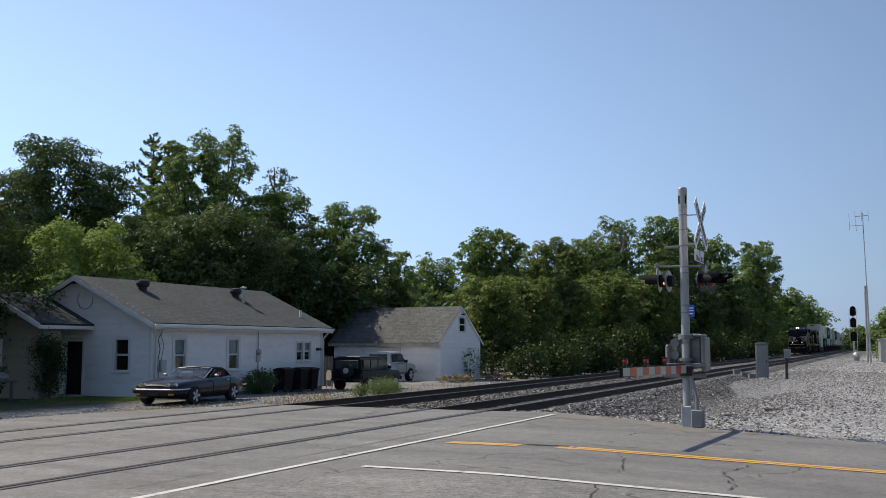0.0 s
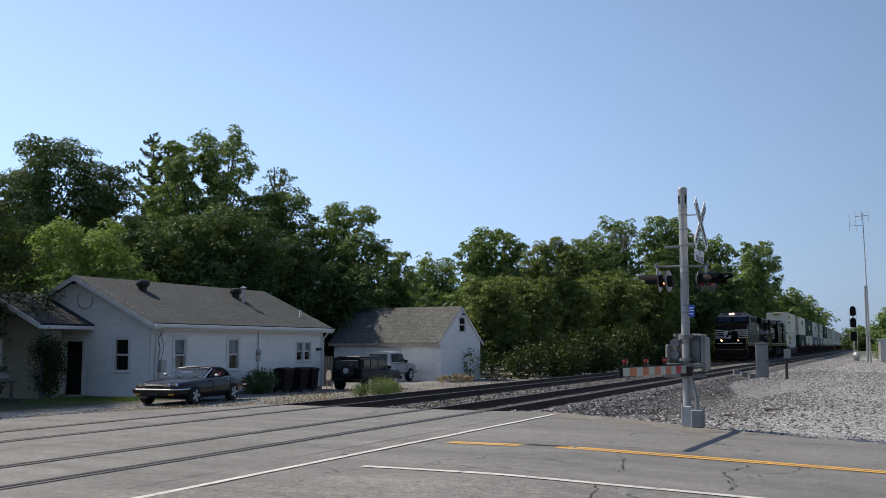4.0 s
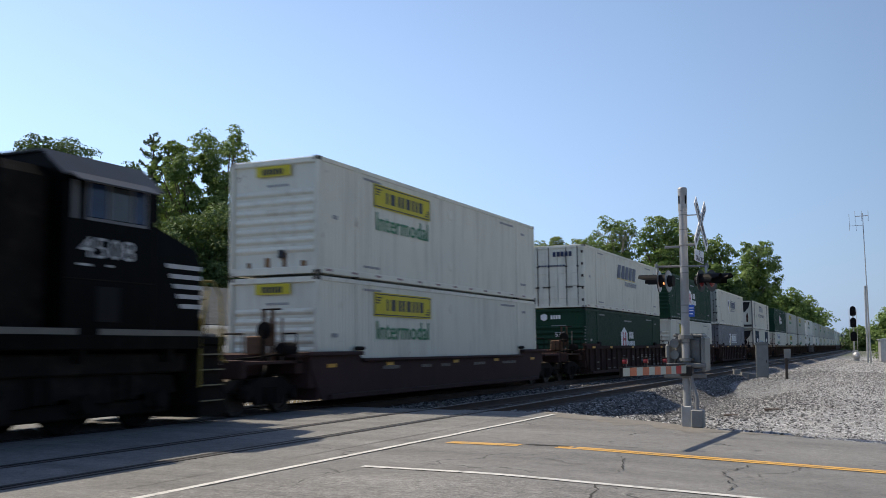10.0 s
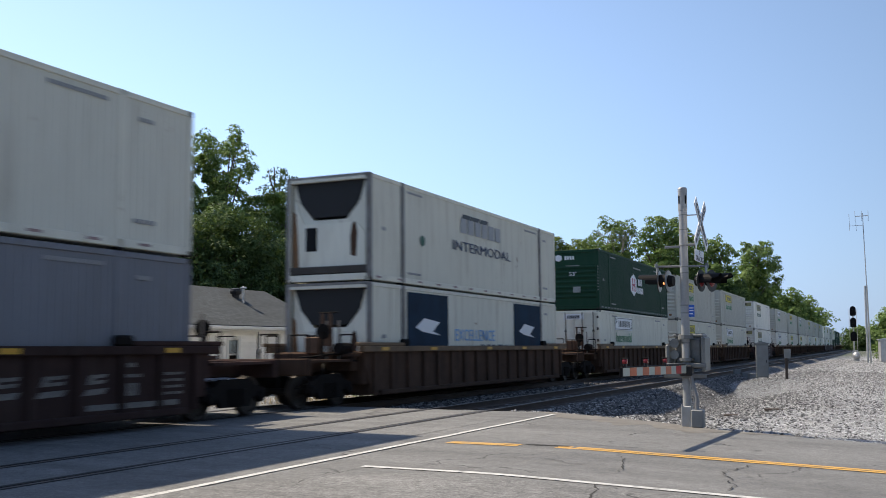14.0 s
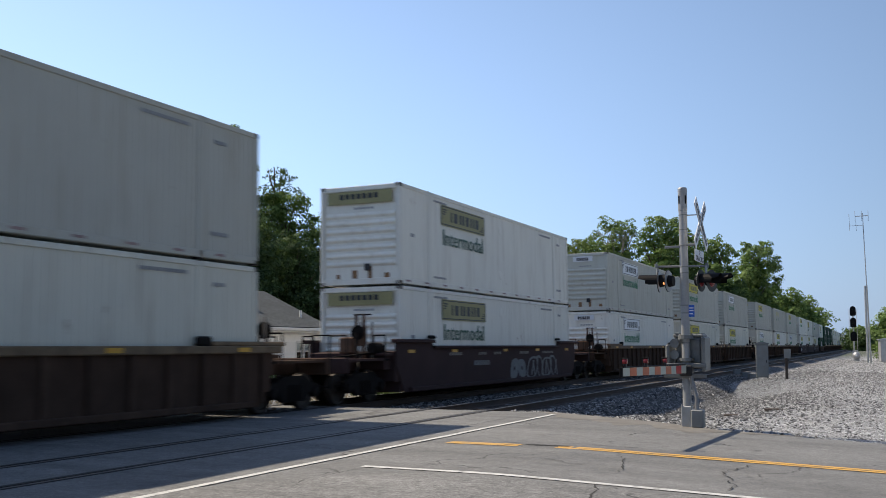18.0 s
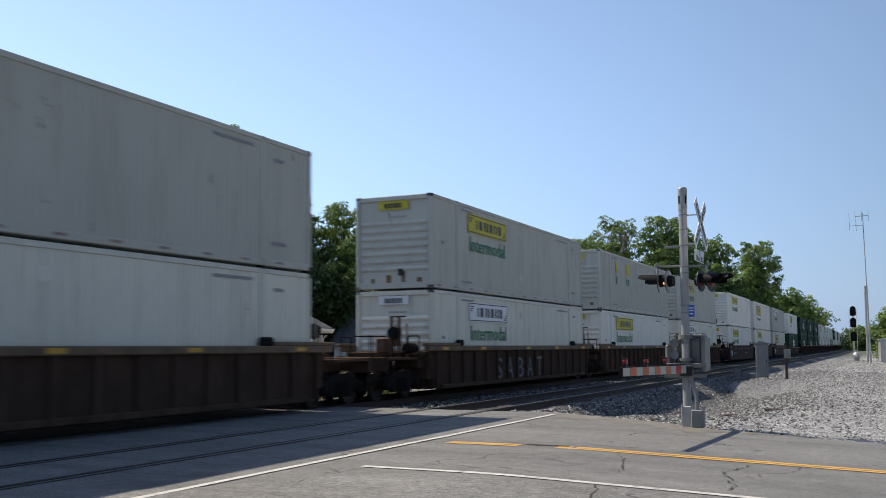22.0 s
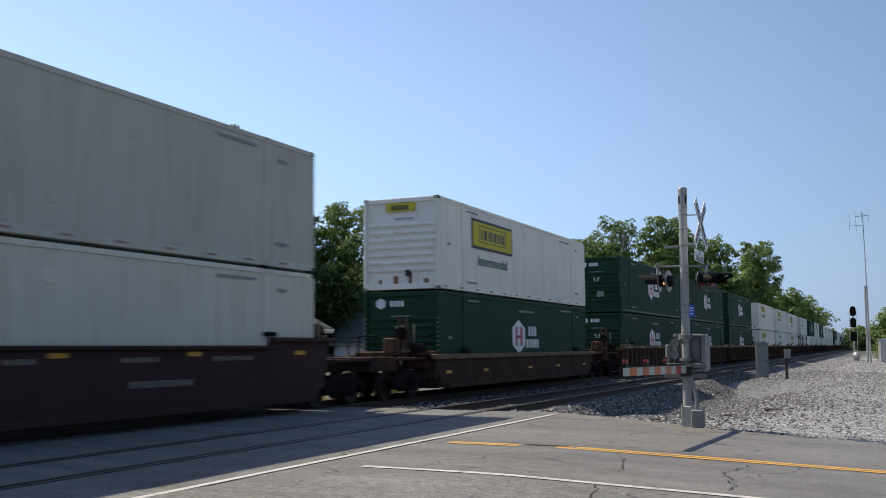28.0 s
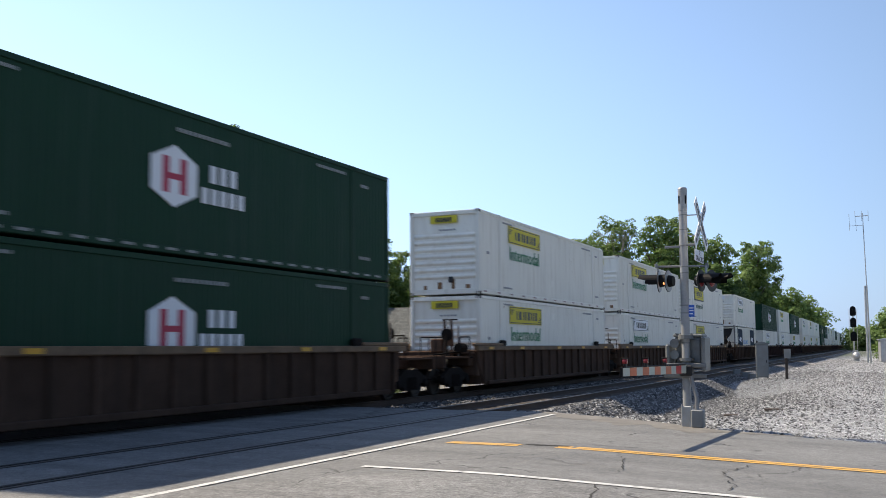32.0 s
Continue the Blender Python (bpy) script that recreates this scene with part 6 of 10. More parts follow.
def locomotive(number, label, lit):
    """Six-axle wide-nosed road locomotive; its nose at y = 0. The unlit one has a longer, deeper-set cabinet behind the cab."""
    c = thing("locomotive", label, "locomotive", "locomotives")
    W = 1.54
    a0, a1 = (4.85, 10.05) if lit else (6.1, 11.75)         # auxiliary cabinet
    # frame, walkway and tank
    part("underframe", Shape().box(-0.9, 0.9, 1.0, 21.3, 1.05, 1.5, 0.04).box(-W, W, 1.25, 20.85, 1.5, 1.62, 0.02), LOCO_GRIME, c)
    for sx in (-1, 1):
        part("walkway_skirt", Shape().box(*sorted((sx * (W - 0.03), sx * (W + 0.01))), 1.22, 20.8, 1.44, 1.68), LOCO_BLACK, c)
        for a, b in ((1.22, 4.0), (4.5, 8.1), (8.16, 9.95), (10.0, 12.3), (12.36, 14.6), (14.66, 16.9), (16.96, 18.2), (18.26, 20.75)):
            part("sill_stripe", Shape().box(*sorted((sx * (W + 0.008), sx * (W + 0.022))), a, b, 1.68, 1.785), LOCO_STRIPE, c, "dirty white sill stripe")
        for k in range(9):
            part("sill_bracket", Shape().prism([(2.0 + k * 2.2, 1.46), (2.12 + k * 2.2, 1.46), (2.12 + k * 2.2, 1.2)], *sorted((sx * 1.2, sx * 1.5)), "x"), LOCO_GRIME, c)
    tank = Shape()
    tank.prism([(-1.1, 0.22), (1.1, 0.22), (1.44, 0.6), (1.47, 0.95), (1.47, 1.3), (-1.47, 1.3), (-1.47, 0.95), (-1.44, 0.6)] if lit else [(-1.1, 0.2), (1.1, 0.2), (1.42, 0.5), (1.42, 0.86), (-1.42, 0.86), (-1.42, 0.5)], 7.35, 14.85, "y")
    tk = part("fuel_tank", tank, LOCO_TANK, c, "dusty black fuel tank")
    for sx in (-1, 1):
        part("fuel_filler", Shape().lathe([(0.0, -0.02), (0.09, -0.02), (0.09, 0.05), (0.0, 0.06)], 10, (sx * 1.43, 13.2, 0.72), "x"), LOCO_GRIME, tk)
        part("tank_gauge", Shape().box(*sorted((sx * 1.45, sx * 1.49)), 10.9, 11.02, 0.7, 1.1, 0.01), LOCO_GRIME, tk)
        if not lit:
            for y in (9.05, 11.75):
                part("air_reservoir", Shape().lathe([(0.0, y - 1.2), (0.2, y - 1.2), (0.27, y - 1.08), (0.27, y + 1.08), (0.2, y + 1.2), (0.0, y + 1.2)], 16, (sx * 1.15, 0, 1.14), "y"), LOCO_TANK, c, smooth=True)
            part("equipment_box", Shape().box(*sorted((sx * 0.9, sx * 1.4)), 13.2, 14.8, 0.86, 1.42, 0.03), LOCO_GRIME, c)
        else:
            part("air_reservoir", Shape().lathe([(0.0, 15.0), (0.16, 15.0), (0.22, 15.1), (0.22, 15.9), (0.16, 16.0), (0.0, 16.0)], 14, (sx * 1.15, 0, 1.2), "y"), LOCO_GRIME, c)
    for y in (4.0, 18.3):
        three_axle_truck(c, y)
    # nose: flat front below, gull-winged top that rises to the windscreens
    front = [(-1.5, 1.24, 1.62), (1.5, 1.24, 1.62), (1.5, 1.26, 3.05), (1.5, 1.38, 3.32), (0, 1.62, 3.76), (-1.5, 1.38, 3.32), (-1.5, 1.26, 3.05)]
    back = [(-1.5, 2.6, 1.62), (1.5, 2.6, 1.62), (1.5, 2.6, 3.1), (1.46, 2.6, 3.7), (0, 2.6, 3.85), (-1.46, 2.6, 3.7), (-1.5, 2.6, 3.1)]
    nose = part("nose", skinned([front, back]), LOCO_BLACK, c)
    part("nose_door", Shape().box(-0.02, 0.62, 1.2, 1.24, 1.72, 2.92, 0.012), LOCO_BLACK, nose)
    part("nose_seam", Shape().box(-0.66, -0.64, 1.225, 1.245, 1.7, 3.0).box(0.66, 0.68, 1.225, 1.245, 1.7, 3.0), LOCO_GRIME, nose)
    # cab
    roof = [(-1.52, 1.62), (1.52, 1.62), (1.52, 4.3), (1.04, 4.72), (-1.04, 4.72), (-1.52, 4.3)]
    cab = part("cab", Shape().prism(roof, 2.6, 4.8, "y"), LOCO_BLACK, c)
    part("cab_roof", Shape().prism([(-1.56, 4.29), (-1.06, 4.735), (1.06, 4.735), (1.56, 4.29), (1.56, 4.32), (1.07, 4.77), (-1.07, 4.77), (-1.56, 4.32)], 2.42, 4.9, "y"), ROOF_GREY, c, "grey cab roof with sunlight in its colour")
    part("cab_brow", Shape().prism([(-1.47, 4.3), (1.47, 4.3), (1.04, 4.7), (-1.04, 4.7)], 2.46, 2.6, "y"), BROW_GREY, c, "pale grimy brow over the windscreens")
    for a, b in ((-0.09, 0.09), (-1.52, -1.42), (1.42, 1.52)):
        part("screen_pillar", Shape().box(a, b, 2.5, 2.6, 3.75, 4.3, 0.01), LOCO_BLACK, cab)
    for sx in (-1, 1):
        part("windscreen", Shape().box(*sorted((sx * 0.1, sx * 1.41)), 2.52, 2.58, 3.82, 4.28, 0.03), LOCO_GLASS, c, "dark blue windscreen")
        part("wiper", Shape().line([(sx * 0.55, 2.49, 3.84), (sx * 0.95, 2.49, 4.2)], 0.012, 4), BLACK_PAINT, cab)
        for k, (y0, y1) in enumerate(((2.9, 3.18), (3.26, 3.78), (3.86, 4.28))):
            part("side_window", Shape().box(*sorted((sx * 1.515, sx * 1.532)), y0, y1, 3.66, 4.24, 0.015), LOCO_GLASS if k != 1 else PALE_GLASS, cab)
        part("window_frame", frame_lines(2.84, 4.34, 3.6, 4.3, 0.05, sx * 1.535), WINDOW_GREY, cab)
        for y in (3.2, 3.8):
            part("window_post", Shape().box(*sorted((sx * 1.52, sx * 1.55)), y, y + 0.05, 3.62, 4.28), WINDOW_GREY, cab)
        part("window_post", Shape().box(*sorted((sx * 1.52, sx * 1.55)), 4.56, 4.66, 3.6, 4.24), WINDOW_GREY, cab)
        shade = [(sx * 1.5, 2.75, 4.36), (sx * 1.5, 4.75, 4.36), (sx * 1.78, 4.75, 4.2), (sx * 1.78, 2.75, 4.2)]
        part("sunshade", Shape().add(shade + [(x, y, z + 0.025) for x, y, z in shade], [(3, 2, 1, 0), (4, 5, 6, 7), (0, 1, 5, 4), (1, 2, 6, 5), (2, 3, 7, 6), (3, 0, 4, 7)]), ROOF_GREY, cab)
        part("number_board", Shape().box(*sorted((sx * 0.36, sx * 0.92)), 2.42, 2.47, 4.46, 4.66, 0.01), SIGN_BLACK, c)
        lo, hi = sorted((sx * 0.42, sx * 0.86))
        part("number_letters", turned_letters(number, lo, hi, 4.5, 4.62, 2.415), LOCO_WHITE, c)
        part("headlight", Shape().lathe([(0.0, -0.04), (0.06, -0.038), (0.09, -0.03), (0.09, 0.04), (0.0, 0.05)], 16, (sx * 0.125, 2.43, 4.58), "y"), HEAD_LAMP if lit else WINDOW_GLASS, c, "lit headlight" if lit else "")
        # tapering stripes on the nose, wrapping to the side
        for k in range(5):
            z = 2.2 + k * 0.185
            part("nose_stripe", Shape().box(*sorted((sx * (0.7 if sx < 0 else 0.42 + 0.06 * (4 - k) * (k < 4)), sx * 1.5)), 1.228, 1.245, z, z + 0.085), LOCO_WHITE, nose)
            part("nose_stripe", Shape().prism([(1.235, z), (1.84 + 0.1 * k, z), (1.87 + 0.1 * k, z + 0.085), (1.235, z + 0.085)], *sorted((sx * 1.495, sx * 1.512)), "x"), LOCO_WHITE, nose)
        part("number_letters", side_letters(number, 3.15, 4.46, 2.97, 3.33, sx), LOCO_WHITE, c, "white road number")
        part("class_stencil", Shape().box(*sorted((sx * 1.515, sx * 1.53)), 3.7, 3.82, 2.84, 2.88).box(*sorted((sx * 1.515, sx * 1.53)), 4.2, 4.5, 2.83, 2.87), LOCO_WHITE, cab)
        part("cab_door", Shape().box(*sorted((sx * 1.51, sx * 1.528)), 3.5, 4.05, 1.9, 2.5, 0.012), BLACK_PAINT, cab)
        part("cab_seam", Shape().box(*sorted((sx * 1.515, sx * 1.53)), 2.62, 2.65, 1.7, 4.2).box(*sorted((sx * 1.515, sx * 1.53)), 2.66, 4.78, 2.6, 2.62), LOCO_GRIME, cab)
        # steps and rails at the nose corner
        hand_line(c, [(sx * 1.5, 0.4, 1.17), (sx * 1.5, 0.58, 1.27), (sx * 1.5, 0.56, 2.07), (sx * 1.36, 0.42, 2.5), (sx * 1.2, 0.45, 2.8), (sx * 1.0, 0.5, 2.81)], LOCO_YELLOW, "yellow handrail", 0.024, "step_handrail")
        hand_line(c, [(sx * 1.53, 1.27, 0.7), (sx * 1.53, 1.26, 1.5), (sx * 1.53, 1.2, 2.02), (sx * 1.42, 0.9, 2.6), (sx * 1.3, 0.98, 2.8), (sx * 1.25, 1.23, 2.82)], LOCO_YELLOW, "yellow handrail", 0.024, "step_handrail")
        # tail rails
        hand_line(c, [(sx * 1.5, 21.62, 0.9), (sx * 1.5, 21.64, 2.0), (sx * 1.3, 21.78, 2.6), (sx * 1.1, 21.8, 2.76), (sx * 0.7, 21.8, 2.76)], LOCO_YELLOW, "yellow handrail", 0.024, "step_handrail")
        hand_line(c, [(sx * 1.53, 20.95, 0.9), (sx * 1.53, 21.0, 2.0), (sx * 1.53, 21.15, 2.6), (sx * 1.5, 20.9, 2.8), (sx * 1.5, 20.3, 2.8)], LOCO_YELLOW, "yellow handrail", 0.024, "step_handrail")
        for y0 in (0.5, 20.95):
            for k in range(4):
                st = part("step", Shape().box(*sorted((sx * 1.1, sx * 1.5)), y0, y0 + 0.7, 0.4 + k * 0.3, 0.44 + k * 0.3), LOCO_GRIME, c)
                part("step_edge", Shape().box(*sorted((sx * 1.5, sx * 1.52)), y0, y0 + 0.7, 0.42 + k * 0.3, 0.445 + k * 0.3), STEP_EDGE, st, "worn yellow edge")
            part("step_side", Shape().box(*sorted((sx * 1.05, sx * 1.5)), y0 + 0.7, y0 + 0.74, 0.35, 1.5), LOCO_GRIME, c)
        hand_line(c, [(sx * 1.5, a0, 3.44), (sx * 1.53, a0 + 0.1, 3.46), (sx * 1.53, a1 - 0.1, 3.46), (sx * 1.5, a1, 3.44)] if lit else [(sx * 1.5, 7.0, 3.3), (sx * 1.53, 7.05, 3.3), (sx * 1.53, 9.4, 3.3), (sx * 1.5, 9.45, 3.3)], None, "", 0.018, "side_handrail")
        hand_line(c, [(sx * 1.5, a1 + 0.1, 2.78), (sx * 1.5, 20.3, 2.78)], None, "", 0.018, "walkway_handrail")
        for i in range(7):
            y = a1 + 0.15 + i * (20.2 - a1) / 6.4
            part("handrail_post", Shape().tube((sx * 1.5, y, 1.62), (sx * 1.5, y, 2.78), 0.018, n=6), LOCO_BLACK, c)
    part("nose_field", Shape().add([(-0.68, 1.222, 2.18), (0.3, 1.222, 2.18), (0.68, 1.222, 2.95), (-0.68, 1.222, 2.95), (-0.68, 1.245, 2.18), (0.3, 1.245, 2.18), (0.68, 1.245, 2.95), (-0.68, 1.245, 2.95)], [(0, 1, 2, 3), (0, 4, 5, 1), (1, 5, 6, 2), (2, 6, 7, 3), (3, 7, 4, 0)]), LOCO_WHITE, nose, "white field on the nose")
    part("nose_mark", Shape().prism([(-0.4, 2.3), (-0.28, 2.28), (-0.16, 2.5), (0.02, 2.48), (0.02, 2.62), (-0.02, 2.72), (-0.1, 2.76), (-0.06, 2.92), (-0.2, 3.02), (-0.22, 2.82), (-0.3, 2.7), (-0.34, 2.52), (-0.5, 2.46)], 1.205, 1.222, "y"), LOCO_BLACK, nose, "dark mark as a plain shape")
    for x in (-0.55, 0.05, 0.6):
        hand_line(nose, [(x, 1.2, 2.0), (x, 1.14, 2.05), (x, 1.14, 2.78), (x, 1.2, 2.83)], LOCO_GRIME, "", 0.016, "grab_iron")
    for z in (2.35, 2.6):
        hand_line(nose, [(-1.4, 1.22, z), (-1.4, 1.14, z), (-0.8, 1.14, z), (-0.8, 1.22, z)], LOCO_GRIME, "", 0.016, "grab_iron")
    # front platform, pilot and plumbing
    plat = part("anticlimber", Shape().box(-1.5, 1.5, 0.36, 1.24, 1.5, 1.68, 0.03), LOCO_BLACK, c)
    part("anticlimber_stripe", Shape().box(-1.2, 1.15, 0.345, 0.362, 1.66, 1.75), LOCO_WHITE, plat)
    for sx in (-1, 1):
        lamp = part("ditch_light", Shape().lathe([(0.0, -0.05), (0.095, -0.05), (0.11, 0.0), (0.11, 0.14), (0.06, 0.18), (0.0, 0.18)], 16, (sx * 0.78, 0.34, 1.98), "y"), BLACK_PAINT, c)
        part("lamp_glass", Shape().lathe([(0.0, -0.075), (0.06, -0.065), (0.09, -0.055), (0.09, -0.045), (0.0, -0.045)], 16, (sx * 0.78, 0.34, 1.98), "y"), (DITCH_LAMP if sx < 0 else DITCH_DIM) if lit else WINDOW_GLASS, lamp, "lit ditch light" if lit else "")
        part("lamp_bracket", Shape().box(sx * 0.78 - 0.1, sx * 0.78 + 0.1, 0.34, 0.5, 1.68, 1.88, 0.01), LOCO_BLACK, lamp)
        hand_line(c, [(sx * 1.0, 0.4, 1.68), (sx * 1.0, 0.4, 2.45), (sx * 0.2, 0.4, 2.45), (sx * 0.2, 0.4, 1.68)], LOCO_GRIME, "", 0.018, "front_handrail")
        part("multiple_unit_socket", Shape().box(*sorted((sx * 0.45, sx * 0.7)), 0.28, 0.4, 1.28, 1.46, 0.02), LOCO_GRIME, c)
    part("pilot", Shape().prism([(0.5, 1.5), (1.1, 1.5), (1.1, 0.12), (0.42, 0.12), (0.2, 0.22), (0.42, 0.6), (0.5, 0.95)], -1.42, 1.42, "x"), LOCO_GRIME, c)
    for x0 in (-1.3, -1.0, -0.7, 0.64, 0.94, 1.24):
        part("pilot_rib", Shape().prism([(0.46, 1.4), (0.52, 1.4), (0.52, 0.85), (0.3, 0.25), (0.2, 0.25), (0.43, 0.75)], x0, x0 + 0.06, "x"), LOCO_BLACK, c)
    hand_line(c, [(-1.4, 0.42, 1.25), (-1.3, 0.3, 1.12), (-0.3, 0.25, 1.1), (0.3, 0.25, 1.1), (1.3, 0.3, 1.12), (1.4, 0.42, 1.25)], WINDOW_GREY, "", 0.016, "cut_lever")
    part("coupler", Shape().box(-0.17, 0.17, 0.16, 0.6, 0.72, 1.05, 0.05).lathe([(0.0, 0.7), (0.16, 0.72), (0.16, 1.05), (0.0, 1.07)], 12, (0.05, 0.08, 0)), LOCO_GRIME, c)
    for x in (-0.95, -0.75, -0.5, 0.42, 0.58, 0.8, 1.0):
        part("air_hose", Shape().line([(x, 0.45, 1.3), (x, 0.2, 1.18), (x * 0.93, 0.1, 0.8), (x * 0.85, 0.16, 0.5), (x * 0.8, 0.24, 0.46)], 0.026, 6), TRUCK_STEEL, c)
    # auxiliary cabinet behind the cab
    hw = 1.5 if lit else 1.46
    aux = part("cabinet_hood", Shape().prism([(-hw, 1.62), (hw, 1.62), (hw, 4.36), (1.34, 4.5), (-1.34, 4.5), (-hw, 4.36)], a0, a1, "y"), LOCO_BLACK, c)
    if not lit:
        part("cab_recess", Shape().prism([(-1.1, 1.62), (1.1, 1.62), (1.1, 4.3), (0.9, 4.5), (-0.9, 4.5), (-1.1, 4.3)], 4.8, a0, "y"), LOCO_GRIME, c)
    for sx in (-1, 1):
        boxes_ = ((4.98, 5.55), (5.75, 6.4), (6.95, 7.45), (7.6, 8.3), (8.75, 9.75)) if lit else ((6.5, 7.1), (7.25, 7.9), (8.05, 8.7), (10.4, 11.4))
        for k, (y0, y1) in enumerate(boxes_):
            last = k == len(boxes_) - 1
            part("screen", Shape().box(*sorted((sx * (hw - 0.02), sx * (hw + 0.006))), y0, y1, 3.82 if not last else 3.72, 4.3, 0.004), VENT_ROOM_DARK, aux)
            if not last:
                for j in range(6):
                    z = 3.86 + j * 0.07
                    part("louvre", Shape().box(*sorted((sx * hw, sx * (hw + 0.03))), y0 + 0.03, y1 - 0.03, z, z + 0.035), LOCO_GREY, aux)
        part("louvre_frame", Shape().box(*sorted((sx * hw, sx * (hw + 0.035))), a0 + 0.05, a1 - 0.05, 3.72 if not lit else 3.76, 3.79, 0.006).box(*sorted((sx * hw, sx * (hw + 0.05))), a0 + 0.05, a1 - 0.05, 4.34, 4.4, 0.01), LOCO_BLACK, aux)
        n = 5
        for k in range(n):
            y0 = a0 + 0.12 + k * (a1 - a0 - 0.2) / n
            d = part("access_door", Shape().box(*sorted((sx * (hw - 0.01), sx * (hw + 0.014))), y0, y0 + (a1 - a0 - 0.2) / n - 0.06, 1.78, 3.38, 0.01), LOCO_BLACK, aux)
            part("door_latch", Shape().box(*sorted((sx * (hw + 0.01), sx * (hw + 0.035))), y0 + 0.06, y0 + 0.11, 2.4, 2.55), LOCO_GREY, d)
        part("data_stencil", Shape().box(*sorted((sx * (hw + 0.012), sx * (hw + 0.02))), 7.2, 7.42, 3.12, 3.2), LOCO_WHITE, c)
    # engine hood, sloping shoulders
    hood = part("engine_hood", Shape().prism([(-1.02, 1.62), (1.02, 1.62), (1.02, 4.02), (0.86, 4.22), (0.5, 4.32), (-0.5, 4.32), (-0.86, 4.22), (-1.02, 4.02)], a1, 16.6, "y"), LOCO_BLACK, c)
    part("exhaust_stack", Shape().prism([(-0.55, 4.3), (0.55, 4.3), (0.5, 4.66), (-0.5, 4.66)], 12.2, 13.5, "y"), LOCO_GREY, hood)
    part("silencer_hatch", Shape().box(-0.7, 0.7, a1 + 0.3, 12.1, 4.3, 4.44, 0.03), LOCO_GREY, hood)
    part("roof_lug", Shape().box(-0.3, 0.3, 13.8, 14.3, 4.3, 4.42, 0.03), LOCO_GREY, hood)
    for sx in (-1, 1):
        n = int((17.0 - a1) / 0.72)
        for k in range(n):
            y0 = a1 + 0.1 + k * 0.72
            d = part("access_door", Shape().box(*sorted((sx * 1.01, sx * 1.035)), y0, y0 + 0.66, 1.75, 2.95, 0.012), LOCO_BLACK, hood)
            part("door_latch", Shape().box(*sorted((sx * 1.03, sx * 1.055)), y0 + 0.05, y0 + 0.1, 2.28, 2.42), WINDOW_GREY, d)
        part("hood_seam", Shape().box(*sorted((sx * 1.015, sx * 1.03)), a1 + 0.05, 16.5, 3.92, 3.95), LOCO_GREY, hood)
    # radiator end with overhanging wings
    rad = part("radiator_hood", Shape().prism([(-1.02, 1.62), (1.02, 1.62), (1.02, 3.3), (1.1, 3.9), (-1.1, 3.9), (-1.02, 3.3)], 16.6, 21.0, "y"), LOCO_BLACK, c)
    wing = part("radiator_wing", Shape().prism([(-1.0, 3.86), (-1.5, 4.02), (-1.52, 4.38), (-1.3, 4.5), (1.3, 4.5), (1.52, 4.38), (1.5, 4.02), (1.0, 3.86)], 14.1, 20.95, "y"), LOCO_BLACK, c)
    part("roof_grille", Shape().box(-1.15, 1.15, 14.8, 20.4, 4.5, 4.54, 0.02), LOCO_GREY, wing)
    for sx in (-1, 1):
        for k in range(6):
            part("wing_seam", Shape().box(*sorted((sx * 1.505, sx * 1.53)), 15.1 + k, 15.13 + k, 4.05, 4.36), LOCO_GREY, wing)
        for y0, y1 in ((17.25, 18.75), (18.9, 20.4)):
            part("intake_screen", Shape().prism([(sx * 1.0, 3.38), (sx * 1.05, 3.38), (sx * 1.12, 3.86), (sx * 1.06, 3.86)], y0, y1, "y"), VENT_ROOM_DARK, rad)
            sf = Shape()
            for ya, yb, za, zb in ((y0 - 0.06, y0, 3.34, 3.88), (y1, y1 + 0.06, 3.34, 3.88)):
                sf.prism([(sx * 1.0, za), (sx * 1.07, za), (sx * 1.14, zb), (sx * 1.06, zb)], ya, yb, "y")
            part("screen_frame", sf.box(*sorted((sx * 1.02, sx * 1.07)), y0, y1, 3.32, 3.37), LOCO_GREY, rad)
        for k in range(9):
            y0 = 16.75 + k * 0.46
            d = part("hood_door", Shape().box(*sorted((sx * 1.01, sx * 1.035)), y0, y0 + 0.4, 1.75, 2.95, 0.012), LOCO_BLACK, rad)
            part("door_vent", Shape().box(*sorted((sx * 1.03, sx * 1.042)), y0 + 0.06, y0 + 0.34, 2.0, 2.75), VENT_ROOM_DARK, d)
        part("rear_grab_post", Shape().box(*sorted((sx * 1.02, sx * 1.06)), 20.55, 20.6, 2.0, 3.8), WINDOW_GREY, rad)
        for k in range(7):
            hand_line(rad, [(sx * 1.02, 20.6, 2.05 + k * 0.26), (sx * 1.12, 20.6, 2.05 + k * 0.26), (sx * 1.12, 20.95, 2.05 + k * 0.26), (sx * 1.02, 20.95, 2.05 + k * 0.26)], WINDOW_GREY, "", 0.014, "grab_iron")
        part("notice_plate", Shape().box(*sorted((sx * 1.03, sx * 1.045)), 20.62, 20.9, 2.0, 2.5), LOCO_STRIPE, rad)
        for k in range(5):
            z = 2.3 + k * 0.2
            if not lit:
                part("tail_stripe", Shape().box(*sorted((sx * 1.025, sx * 1.045)), 20.45 + 0.06 * (4 - k), 21.0, z, z + 0.1), LOCO_WHITE, rad)
            part("tail_stripe", Shape().box(*sorted((sx * (0.55 - 0.04 * k), sx * 1.02)), 21.0, 21.015, z, z + 0.1), LOCO_WHITE, rad)
        # herald on the hood: tapering bars, then two plain blocks and two rows of bars
        x = sx * 1.04
        flip = (lambda v: v) if sx > 0 else (lambda v: 27.0 - v)
        for k in range(5):
            z = 3.02 + k * 0.125
